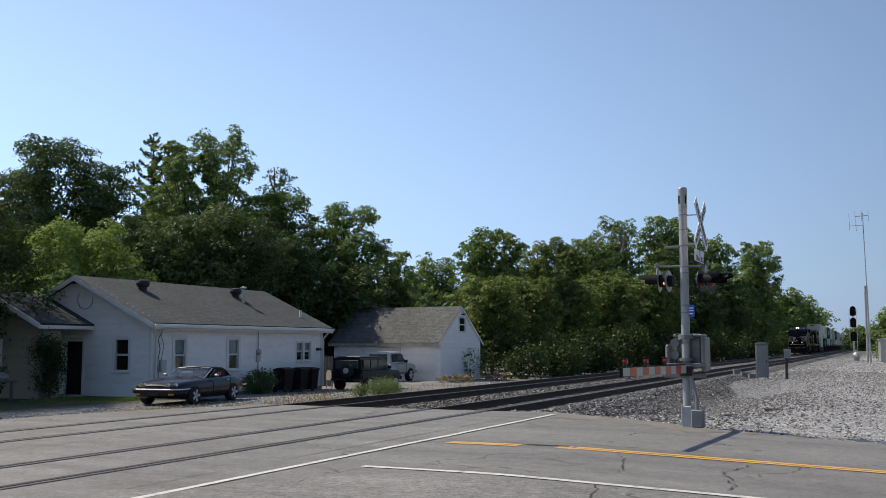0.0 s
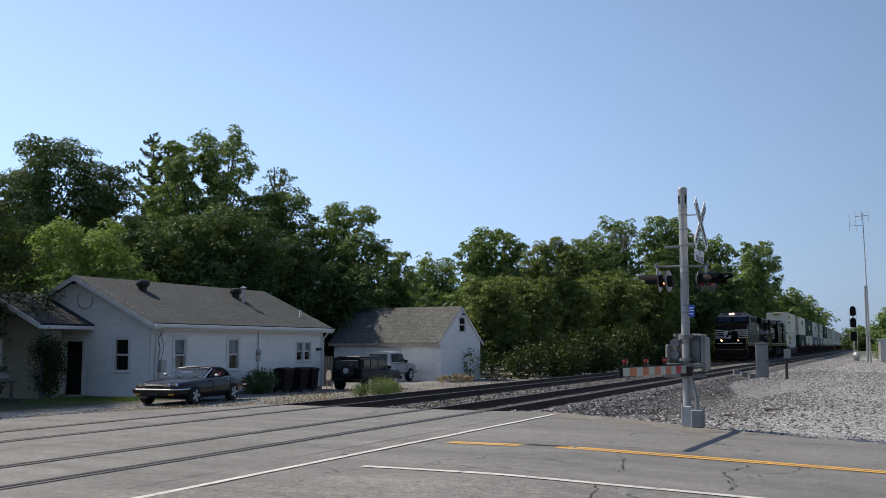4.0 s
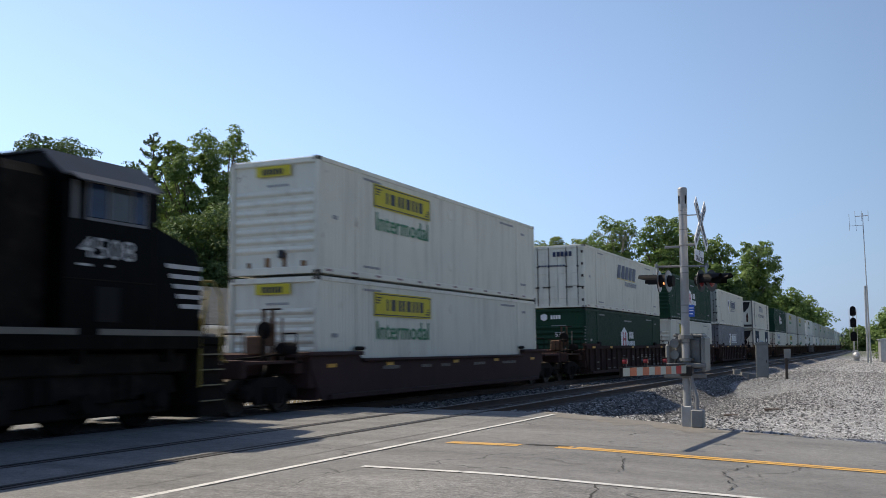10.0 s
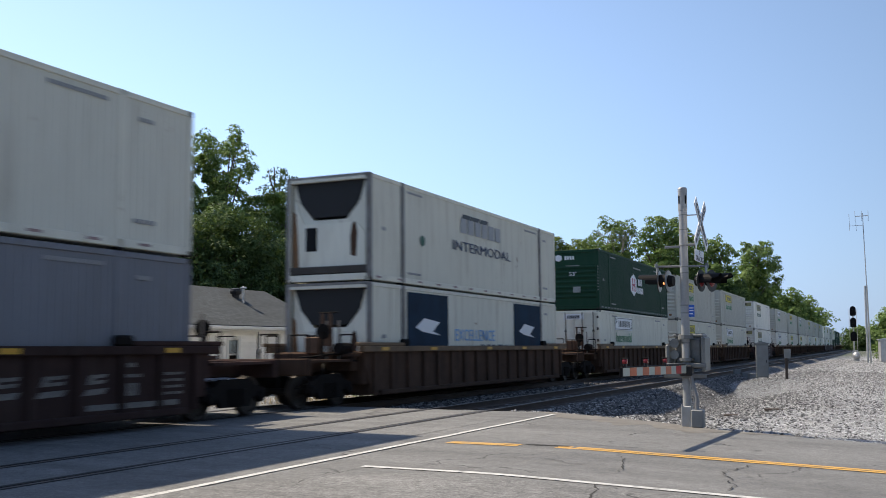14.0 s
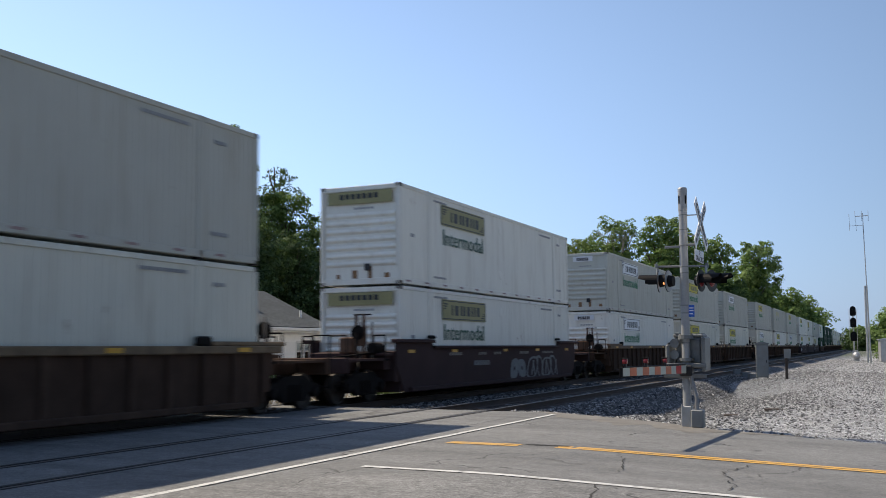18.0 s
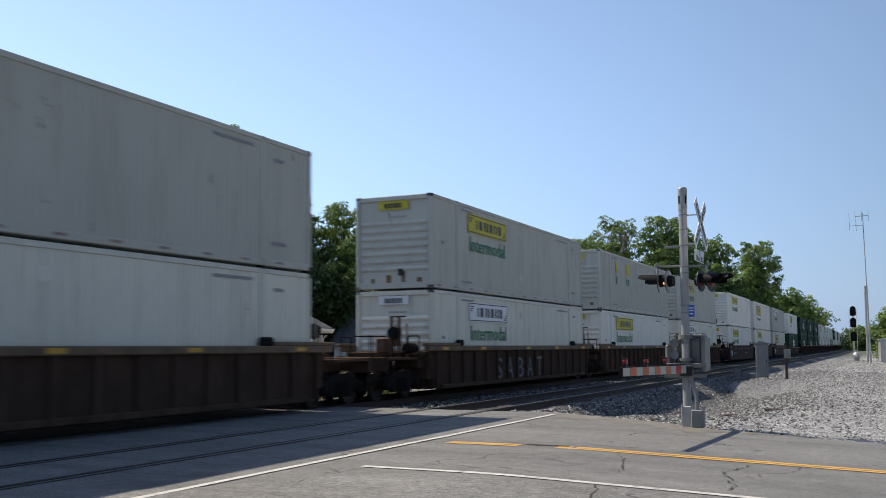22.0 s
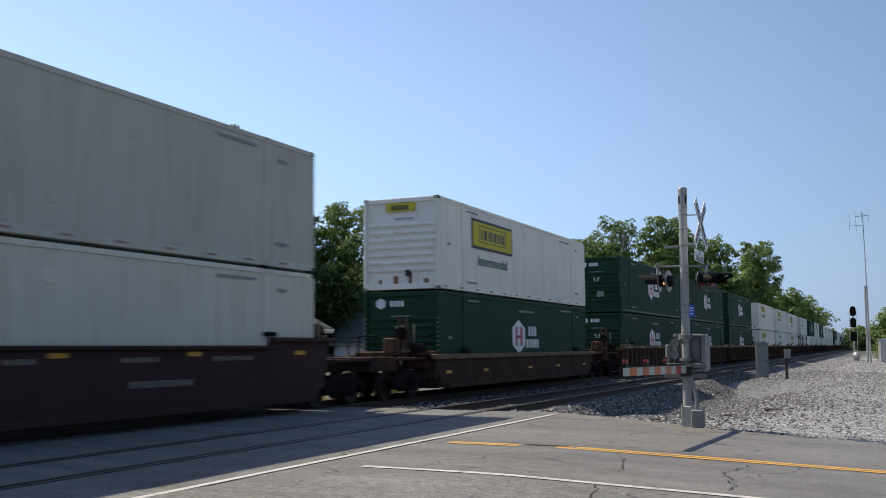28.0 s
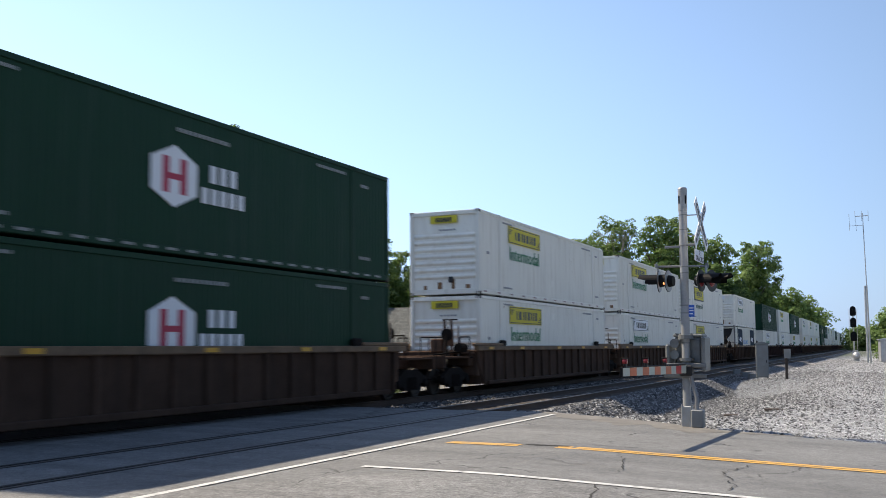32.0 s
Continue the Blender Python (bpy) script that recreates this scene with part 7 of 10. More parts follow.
            part("herald_bar", Shape().prism([(flip(11.42 + 0.03 * k), z), (flip(13.02 + k * 0.13), z), (flip(13.1 + k * 0.13), z + 0.085), (flip(11.44 + 0.03 * k), z + 0.085)], *sorted((x, x + sx * 0.012)), "x"), LOCO_WHITE, hood)
        for pts in ([(13.72, 3.03), (14.02, 3.03), (14.1, 3.3), (14.26, 3.03), (14.56, 3.03), (14.74, 3.62), (14.46, 3.62), (14.36, 3.32), (14.2, 3.62), (13.82, 3.62), (13.92, 3.5)],
                    [(14.66, 3.03), (15.25, 3.03), (15.46, 3.16), (15.46, 3.32), (15.3, 3.4), (15.12, 3.45), (15.52, 3.45), (15.56, 3.62), (14.98, 3.62), (14.84, 3.5), (14.86, 3.36), (15.1, 3.26), (15.2, 3.2), (14.68, 3.2)]):
            part("herald_block", Shape().prism([(flip(a), b) for a, b in pts], *sorted((x, x + sx * 0.012)), "x"), LOCO_WHITE, hood)
        for z0, z1, y0, y1 in ((2.62, 2.78, 13.55, 15.1), (2.37, 2.54, 13.42, 15.2)):
            w = bars(y0, y1, z0, z1, 8, 1.052, 0.03, 0.78)
            if sx < 0:
                w.v = [(-a, 27.0 - b, d) for a, b, d in w.v]
            part("word_mark", w, LOCO_WHITE, hood, "plain white bars")
        for k, y0 in enumerate((6.3, 7.3, 8.2, 14.3, 14.9, 17.2)):
            part("data_stencil", Shape().box(*sorted((sx * (W + 0.008), sx * (W + 0.02))), y0, y0 + 0.16, 1.84, 1.94), LOCO_STRIPE, c)
        part("pipe_run", Shape().line([(sx * 1.3, 5.8, 1.3), (sx * 1.3, 7.0, 1.3), (sx * 1.46, 7.2, 1.4), (sx * 1.46, 15.2, 1.4), (sx * 1.3, 15.6, 1.3), (sx * 1.3, 16.4, 1.3)], 0.03, 6), LOCO_GRIME, c)
    part("rear_platform", Shape().box(-1.5, 1.5, 20.85, 21.8, 1.5, 1.64, 0.02), LOCO_GRIME, c)
    part("rear_pilot", Shape().box(-1.4, 1.4, 21.45, 21.72, 0.3, 1.5, 0.03), LOCO_GRIME, c)
    part("rear_coupler", Shape().box(-0.17, 0.17, 21.7, 22.3, 0.72, 1.05, 0.05), LOCO_GRIME, c)
    part("lantern", Shape().box(0.9, 1.05, 21.6, 21.75, 1.64, 1.85, 0.02).tube((0.97, 21.66, 1.84), (0.97, 21.66, 2.0), 0.03), LENS_AMBER_DULL, c, "small amber lantern")
    hand_line(c, [(-1.4, 21.7, 1.64), (-1.4, 21.7, 2.45), (-0.4, 21.7, 2.45), (-0.4, 21.7, 1.64)], LOCO_YELLOW, "yellow handrail", 0.018, "rear_handrail")
    for x in (-0.8, -0.5, 0.5, 0.8):
        part("air_hose", Shape().line([(x, 21.7, 1.3), (x, 21.9, 1.15), (x * 0.92, 22.0, 0.75), (x * 0.85, 21.95, 0.45)], 0.026, 6), TRUCK_STEEL, c)
    for k in (-0.12, 0.12):
        part("rear_headlight", Shape().lathe([(0.0, -0.02), (0.1, -0.02), (0.1, 0.05), (0.0, 0.06)], 12, (k, 21.03, 4.1), "y"), WINDOW_GLASS, c)
    part("rear_number_board", Shape().box(-0.75, -0.3, 21.0, 21.04, 3.62, 3.8, 0.01).box(0.3, 0.75, 21.0, 21.04, 3.62, 3.8, 0.01), SIGN_BLACK, c)
    for sx in (-1, 1):
        part("number_letters", side_letters(number, 19.3, 20.3, 3.02, 3.24, sx, 1.04), FADED, c, "faded road number")
    part("horn", Shape().tube((0.5, 5.4, 4.55), (0.5, 4.9, 4.65), 0.05, 0.09).tube((0.5, 5.4, 4.5), (0.5, 5.4, 4.6), 0.04), LOCO_GREY, c)
    part("antenna_dome", Shape().box(-0.45, 0.45, 3.0, 4.0, 4.74, 4.84, 0.05), LOCO_GREY, c)
    return c


def side_letters(text, y0, y1, z0, z1, sx, x=1.526):
    me = fitted_letters(text, y0, y1, z0, z1, x)
    if sx < 0:
        for v in me.vertices:
            v.co = (-v.co.x, y0 + y1 - v.co.y, v.co.z)
    return me


lead = locomotive("4733", "black freight locomotive with white nose stripes and lit headlights", True)
TRAIN.append((lead, 183.1, 0.0, None))
trailing = locomotive("4508", "black freight locomotive running long hood first", False)
TRAIN.append((trailing, 205.4, 0.0, Matrix.Translation((0, 22.3, 0)) @ pose(0, 0, 0, 0, 0, 180)))
for ob, place, lift, about in TRAIN[-2:]:
    ob.matrix_world = train_pose(place, 0, lift, about)


# ---- house, garage, cars and crossing gear ----
def roof_slab(points, thick=0.09):
    """A sloping slab from its four upper corners, with shingle coordinates along eave and slope."""
    p = [Vector(q) for q in points]
    n = (p[1] - p[0]).cross(p[3] - p[0]).normalized()
    if n.z < 0:
        n = -n
        p = [p[1], p[0], p[3], p[2]]
    lowp = [q - n * thick for q in p]
    me = bpy.data.meshes.new("roof_slope")
    me.from_pydata([tuple(q) for q in p + lowp], [], [(0, 1, 2, 3), (7, 6, 5, 4), (0, 4, 5, 1), (1, 5, 6, 2), (2, 6, 7, 3), (3, 7, 4, 0)])
    uv = me.uv_layers.new(name="UVMap")
    u = (p[1] - p[0]).normalized()
    w = n.cross(u)
    for lp in me.loops:
        q = me.vertices[lp.vertex_index].co - p[0]
        uv.data[lp.index].uv = (q.dot(u), q.dot(w))
    return me


def boards(parent, axis, fixed, a, b, z0, z1, holes, material, face, course=0.118, top=None):
    """Lap siding as single boards. axis 'y': wall in the plane x = fixed; 'x': in the plane y = fixed. holes: (a0, a1, z0, z1). top(s): roof height limits for gables."""
    z = z0
    while z < z1 - 0.02:
        zt = min(z + course, z1)
        spans = [(a, b)]
        if top:
            lo, hi = top(z + 0.01)
            spans = [(max(a, lo), min(b, hi))] if hi - lo > 0.15 else []
        for h0, h1, hz0, hz1 in holes:
            if hz0 < (z + zt) / 2 < hz1:
                nxt = []
                for s0, s1 in spans:
                    if h1 <= s0 or h0 >= s1:
                        nxt.append((s0, s1))
                    else:
                        nxt += [(s0, h0), (h1, s1)]
                spans = [q for q in nxt if q[1] - q[0] > 0.03]
        for s0, s1 in spans:
            o, i_ = fixed + face * 0.026, fixed + face * 0.012
            back = fixed - face * 0.02
            s = Shape()
            if axis == "y":
                vs = [(back, s0, z), (back, s1, z), (back, s1, zt), (back, s0, zt), (o, s0, z), (o, s1, z), (i_, s1, zt), (i_, s0, zt)]
            else:
                vs = [(s0, back, z), (s1, back, z), (s1, back, zt), (s0, back, zt), (s0, o, z), (s1, o, z), (s1, i_, zt), (s0, i_, zt)]
            fs = [(0, 3, 2, 1), (4, 5, 6, 7), (0, 1, 5, 4), (2, 3, 7, 6), (1, 2, 6, 5), (0, 4, 7, 3)]
            flip = (face > 0) != (axis == "y")
            s.add(vs, [f[::-1] for f in fs] if flip else fs)
            part("siding_board", s, material, parent)
        z = zt


def window_in(parent, axis, fixed, face, a0, a1, z0, z1, fw=0.13, curtain=0.45):
    """A sash window: frame, sill, panes, and a blind behind."""
    def bx(s0, s1, d0, d1, w0, w1, b=0.0):
        d0, d1 = sorted((fixed + face * d0, fixed + face * d1))
        return Shape().box(d0, d1, s0, s1, w0, w1, b) if axis == "y" else Shape().box(s0, s1, d0, d1, w0, w1, b)
    # black sheet behind the panes stands for the unlit room
    w = part("window", bx(a0, a1, -0.115, -0.1, z0, z1), VENT_ROOM_DARK, parent)
    if curtain:
        part("blind", bx(a0 + 0.04, a1 - 0.04, -0.055, -0.05, z1 - (z1 - z0) * curtain, z1), CURTAIN, w, "pale drawn blind")
        part("curtain", bx(a0 + 0.03, a0 + 0.04 + (a1 - a0) * 0.22, -0.06, -0.056, z0, z1 - (z1 - z0) * curtain), CURTAIN, w)
    for s0, s1, w0, w1 in ((a0 - fw, a0, z0 - 0.02, z1 + fw), (a1, a1 + fw, z0 - 0.02, z1 + fw), (a0, a1, z1, z1 + fw)):
        part("window_frame", bx(s0, s1, -0.02, 0.05, w0, w1, 0.01), TRIM, w)
    part("window_sill", bx(a0 - fw, a1 + fw, -0.02, 0.09, z0 - 0.08, z0, 0.012), TRIM, w)
    zm = (z0 + z1) / 2
    for w0, w1, d in ((z0, zm, 0.0), (zm, z1, 0.02)):
        part("pane", bx(a0 + 0.035, a1 - 0.035, -0.035 + d, -0.03 + d, w0 + 0.035, w1 - 0.035), CLEAR_GLASS, w)
        for s0, s1, v0, v1 in ((a0, a0 + 0.035, w0, w1), (a1 - 0.035, a1, w0, w1), (a0 + 0.035, a1 - 0.035, w0, w0 + 0.035), (a0 + 0.035, a1 - 0.035, w1 - 0.035, w1)):
            part("sash_bar", bx(s0, s1, -0.04 + d, -0.005 + d, v0, v1), TRIM, w)
    return w


HX, HY0, HY1, HZ, HE, HR = -24.4, 28.4, 40.1, -0.46, 2.354, 3.99
HX2 = -31.4
HM = (HX + HX2) / 2
house = thing("house", "single-storey white clapboard house with a grey shingle roof", "house")
# long wall towards the railway and the gable wall
long_holes = [(29.62, 30.22, 0.56, 1.76), (32.9, 33.56, 0.56, 1.76), (37.88, 38.38, 0.85, 1.66), (38.52, 39.02, 0.85, 1.66)]
gable_holes = [(-26.08, -25.45, 0.6, 1.76), (-28.42, -27.64, -0.3, 1.72)]
wl = part("wall", Shape().box(HX - 0.2, HX - 0.125, HY0 + 0.02, HY1 - 0.02, HZ, HE), SIDING, house)
wg = part("wall", Shape().box(HX2, HX - 0.2, HY0 + 0.13, HY0 + 0.2, HZ, HE), SIDING, house)
part("wall", Shape().box(HX2, HX - 0.2, HY1 - 0.12, HY1, HZ, HE), SIDING, house)
part("wall", Shape().box(HX2, HX2 + 0.12, HY0 + 0.2, HY1 - 0.12, HZ, HE), SIDING, house)
part("foundation", Shape().box(HX2, HX + 0.0, HY0, HY1, HZ - 0.4, HZ + 0.12), surface("grey foundation", (0.3, 0.3, 0.29), 0.9), house)
boards(wl, "y", HX, HY0, HY1, HZ + 0.12, HE, long_holes, SIDING, 1)
boards(wg, "x", HY0, HX2, HX, HZ + 0.12, HE, gable_holes, SIDING, -1)
slope = (HR - HE) / (HX - HM)
boards(wg, "x", HY0, HX2, HX, HE, HR - 0.15, [], SIDING, -1, top=lambda z: (HM - (HR - z) / slope - 0.1, HM + (HR - z) / slope + 0.1))
part("gable_back", Shape().prism([(HX2, HE), (HX, HE), (HM, HR - 0.05)], HY0 + 0.14, HY0 + 0.2, "y"), SIDING, house)
part("gable_back", Shape().prism([(HX2, HE), (HX, HE), (HM, HR - 0.05)], HY1 - 0.2, HY1 - 0.05, "y"), SIDING, house)
ov = 0.35
zl = HE - ov * slope
rl = part("roof_slope", roof_slab([(HX + ov, HY0 - 0.35, zl + 0.14), (HX + ov, HY1 + 0.35, zl + 0.14), (HM, HY1 + 0.35, HR + 0.14), (HM, HY0 - 0.35, HR + 0.14)]), SHINGLE, house)
part("roof_slope", roof_slab([(HX2 - ov, HY0 - 0.35, zl + 0.14), (HX2 - ov, HY1 + 0.35, zl + 0.14), (HM, HY1 + 0.35, HR + 0.14), (HM, HY0 - 0.35, HR + 0.14)]), SHINGLE, house)
part("fascia", Shape().box(HX + ov - 0.03, HX + ov, HY0 - 0.34, HY1 + 0.34, zl - 0.1, zl + 0.05), TRIM, house)
part("soffit", Shape().box(HX + 0.02, HX + ov - 0.03, HY0 - 0.3, HY1 + 0.3, zl - 0.06, zl - 0.03), TRIM, house)
part("gutter", Shape().box(HX + ov, HX + ov + 0.11, HY0 - 0.34, HY1 + 0.34, zl - 0.04, zl + 0.1, 0.02), TRIM, house)
for sx in (1, -1):
    e0 = (HX + ov) if sx > 0 else (HX2 - ov)
    part("barge_board", Shape().prism([(e0, zl - 0.06), (e0, zl + 0.12), (HM, HR + 0.12), (HM, HR - 0.06)], HY0 - 0.37, HY0 - 0.33, "y"), TRIM, house)
    part("barge_board", Shape().prism([(e0, zl - 0.12), (e0, zl + 0.05), (HM, HR + 0.05), (HM, HR - 0.12)], HY1 + 0.33, HY1 + 0.37, "y"), TRIM, house)
for a0, a1, z0, z1 in long_holes:
    window_in(house, "y", HX, 1, a0, a1, z0, z1, 0.067 if a0 > 37 else 0.13)
window_in(house, "x", HY0, -1, -26.08, -25.45, 0.6, 1.76, curtain=0.0)
# solid black panel; its colour stands for the shade inside the doorway
door = part("door", Shape().box(-28.42, -27.64, HY0 + 0.02, HY0 + 0.06, -0.3, 1.72), BLACK_PAINT, house, "black panel for the dark of the open doorway")
for s0, s1, w0, w1 in ((-28.54, -28.42, -0.34, 1.84), (-27.64, -27.52, -0.34, 1.84), (-28.42, -27.64, 1.72, 1.84)):
    part("door_frame", Shape().box(s0, s1, HY0 - 0.05, HY0 + 0.02, w0, w1, 0.01), TRIM, door)
part("door_step", Shape().box(-28.9, -27.4, HY0 - 0.9, HY0 - 0.03, -0.6, -0.3, 0.02), surface("concrete step", (0.32, 0.31, 0.29), 0.9), house)
for y in (HY0 + 0.1, HY1 - 0.12):
    part("corner_trim", Shape().box(HX - 0.02, HX + 0.045, y - 0.07, y + 0.06, HZ + 0.12, HE - 0.02), TRIM, house)
    part("downspout", Shape().line([(HX + ov + 0.05, y + 0.05, zl - 0.05), (HX + 0.1, y + 0.05, zl - 0.35), (HX + 0.1, y + 0.05, HZ + 0.15)], 0.04, 8), TRIM, house)
part("corner_trim", Shape().box(HX - 0.09, HX - 0.02, HY0 - 0.045, HY0 - 0.0, HZ + 0.12, HE - 0.02), TRIM, house)


def on_roof(y, x):
    return HE + (HX - x) * slope + 0.2


for y, x in ((30.75, -26.95), (36.75, -26.9)):
    z = on_roof(y, x)
    v = part("roof_vent", Shape().lathe([(0.17, -0.2), (0.17, 0.06), (0.24, 0.09), (0.27, 0.2), (0.24, 0.31), (0.12, 0.35), (0.0, 0.36)], 14, (x, y, z)), DARK_METAL, house, "dark turbine roof vent")
z = on_roof(36.55, -26.35)
part("vent_pipe", Shape().tube((-26.35, 36.55, z - 0.1), (-26.35, 36.55, z + 0.55), 0.06).lathe([(0.07, 0.0), (0.15, 0.02), (0.15, 0.06), (0.0, 0.12)], 12, (-26.35, 36.55, z + 0.55)), GALV, house)
z = on_roof(39.3, -25.1)
part("vent_pipe", Shape().tube((-25.1, 39.3, z - 0.1), (-25.1, 39.3, z + 0.26), 0.06), TRIM, house)
meter = part("electric_meter", Shape().lathe([(0.0, 0.0), (0.13, 0.0), (0.13, 0.08), (0.09, 0.14), (0.0, 0.15)], 14, (HX + 0.03, 34.9, 1.25), "x").box(HX + 0.02, HX + 0.1, 34.78, 35.02, 0.85, 1.15, 0.01), GALV, house)
part("conduit", Shape().tube((HX + 0.06, 34.9, HZ + 0.2), (HX + 0.06, 34.9, HE - 0.05), 0.025), GALV, house)
part("wall_lamp", Shape().box(HX + 0.02, HX + 0.2, 39.5, 39.75, 1.28, 1.4, 0.02), DARK_METAL, house)
part("wall_box", Shape().box(HX + 0.03, HX + 0.16, 28.75, 29.05, 0.55, 1.0, 0.02), GALV, house)
part("gable_ring", Shape().line([(HM + 0.35 + 0.38 * math.cos(a * 0.5), HY0 - 0.07, HR - 0.75 + 0.38 * math.sin(a * 0.5)) for a in range(5, 14)], 0.012, 5), BARK, house, "bare wreath under the gable")
# porch wing
POST_GREY = surface("weathered blue-grey post paint", (0.14, 0.17, 0.19), 0.8, var=0.25)
PX, PY = -27.1, 25.9
ps = 0.46
part("roof_slope", roof_slab([(PX, PY - 0.1, 2.29), (PX, HY0 + 0.05, 2.29), (PX - 2.6, HY0 + 0.05, 2.29 + 2.6 * ps), (PX - 2.6, PY - 0.1, 2.29 + 2.6 * ps)]), SHINGLE, house)
part("roof_slope", roof_slab([(PX - 5.2, PY - 0.1, 2.29), (PX - 5.2, HY0 + 0.05, 2.29), (PX - 2.6, HY0 + 0.05, 2.29 + 2.6 * ps), (PX - 2.6, PY - 0.1, 2.29 + 2.6 * ps)]), SHINGLE, house)
part("fascia", Shape().box(PX - 0.04, PX + 0.02, PY - 0.1, HY0 - 0.06, 2.1, 2.23), TRIM, house)
part("barge_board", Shape().prism([(PX, 2.1), (PX, 2.28), (PX - 2.6, 2.28 + 2.6 * ps), (PX - 2.6, 2.1 + 2.6 * ps)], PY - 0.15, PY - 0.1, "y"), TRIM, house)
pw = part("wall", Shape().box(-33.4, PX - 0.3, PY + 0.3, PY + 0.36, HZ, 2.05), SIDING_TAN, house)
boards(pw, "x", PY + 0.3, -33.4, PX - 0.28, HZ + 0.1, 2.05, [(-31.0, -29.3, -0.4, 1.75)], SIDING_TAN, -1)
boards(pw, "x", PY + 0.3, -33.4, PX - 0.28, 2.05, 3.3, [], SIDING_TAN, -1, top=lambda z: (PX - 5.2 + (z - 2.1) / ps, PX - (z - 2.1) / ps))
part("porch_side_wall", Shape().box(PX - 0.3, PX - 0.24, PY + 0.3, PY + 1.1, HZ, 2.05), SIDING_TAN, house)
part("garage_door", Shape().box(-31.0, -29.3, PY + 0.26, PY + 0.3, -0.4, 1.75, 0.01), TRIM, house, "white panelled porch door")
part("porch_post", Shape().box(PX - 0.14, PX - 0.04, PY + 0.05, PY + 0.15, HZ, 2.0, 0.01), POST_GREY, house, "weathered blue-grey post")
# climbing stems, dry, on the corner
part("dry_vine", Shape().line([(HX + 0.09, 28.62, -0.3), (HX + 0.07, 28.7, 0.4), (HX + 0.1, 28.6, 0.9), (HX + 0.08, 28.75, 1.4), (HX + 0.1, 28.6, 1.75), (HX + 0.12, 28.8, 2.0)], 0.016, 5).line([(HX + 0.09, 28.8, 0.9), (HX + 0.12, 28.9, 1.5), (HX + 0.1, 28.75, 1.95)], 0.012, 5), BARK, house, "dry brown climbing stems")

# garage
FASCIA_OLD = surface("dirty eave board", (0.3, 0.28, 0.24), 0.8, var=0.4, big=3, dirt=(0.12, 0.1, 0.07), dirt_amount=0.6)
GX, GY, GX2, GY2, GZ, GE, GR = -25.9, 56.6, -34.3, 61.5, -0.75, 1.82, 3.92
garage = thing("garage", "white two-door garage with a grey shingle roof", "garage")
gf = part("wall", Shape().box(GX2, GX - 0.15, GY + 0.1, GY + 0.16, GZ, GE), SIDING, garage)
gs = part("wall", Shape().box(GX - 0.15, GX - 0.08, GY + 0.1, GY2, GZ, GE), SIDING, garage)
part("wall", Shape().box(GX2, GX - 0.15, GY2 - 0.1, GY2, GZ, GE), SIDING, garage)
part("wall", Shape().box(GX2, GX2 + 0.1, GY + 0.16, GY2 - 0.1, GZ, GE), SIDING, garage)
gd = [(-28.95, -26.3, GZ, 1.4), (-31.95, -29.4, GZ, 1.4)]
boards(gf, "x", GY, GX2, GX, GZ + 0.05, GE, gd, SIDING, -1, 0.14)
boards(gs, "y", GX, GY, GY2, GZ + 0.05, GE, [], SIDING, 1, 0.14)
gm = (GY + GY2) / 2
gsl = (GR - GE) / (gm - GY)
boards(gs, "y", GX, GY, GY2, GE, GR - 0.1, [(58.75, 59.65, 2.4, 3.3)], SIDING, 1, 0.12, top=lambda z: (GY + (z - GE) / gsl, GY2 - (z - GE) / gsl))
part("gable_back", Shape().prism([(GY, GE), (GY2, GE), (gm, GR - 0.05)], GX - 0.2, GX - 0.12, "x"), SIDING, garage)
part("gable_back", Shape().prism([(GY, GE), (GY2, GE), (gm, GR - 0.05)], GX2, GX2 + 0.1, "x"), SIDING, garage)
for x0, x1, z0, z1 in gd:
    d = part("garage_door", Shape().box(x0, x1, GY + 0.05, GY + 0.09, z0, z1), TRIM, garage, "white sectional garage door")
    for k in range(4):
        part("door_panel", Shape().box(x0 + 0.03, x1 - 0.03, GY + 0.035, GY + 0.055, z0 + 0.03 + k * 0.535, z0 + 0.55 + k * 0.535, 0.008), SIDING, d)
go = 0.3
gz = GE - go * gsl
part("roof_slope", roof_slab([(GX2 - 0.25, GY - go, gz + 0.12), (GX + 0.09, GY - go, gz + 0.12), (GX + 0.09, gm, GR + 0.12), (GX2 - 0.25, gm, GR + 0.12)]), SHINGLE_PALE, garage)
part("roof_slope", roof_slab([(GX2 - 0.25, GY2 + go, gz + 0.12), (GX + 0.09, GY2 + go, gz + 0.12), (GX + 0.09, gm, GR + 0.12), (GX2 - 0.25, gm, GR + 0.12)]), SHINGLE_PALE, garage)
part("fascia", Shape().box(GX2 - 0.25, GX + 0.09, GY - go - 0.03, GY - go - 0.003, gz - 0.1, gz + 0.09), FASCIA_OLD, garage, "dirty weathered eave board")
part("soffit", Shape().box(GX2 - 0.2, GX + 0.08, GY - go, GY - 0.03, gz - 0.1, gz - 0.07), TRIM, garage)
for y0, y1 in ((GY - go, gm), (GY2 + go, gm)):
    part("barge_board", Shape().prism([(y0, gz - 0.06), (y0, gz + 0.1), (y1, GR + 0.1), (y1, GR - 0.06)], GX + 0.06, GX + 0.1, "x"), TRIM, garage)
gw = part("window", Shape().box(GX - 0.06, GX - 0.03, 58.85, 59.55, 2.4, 3.3), WINDOW_GLASS, garage)
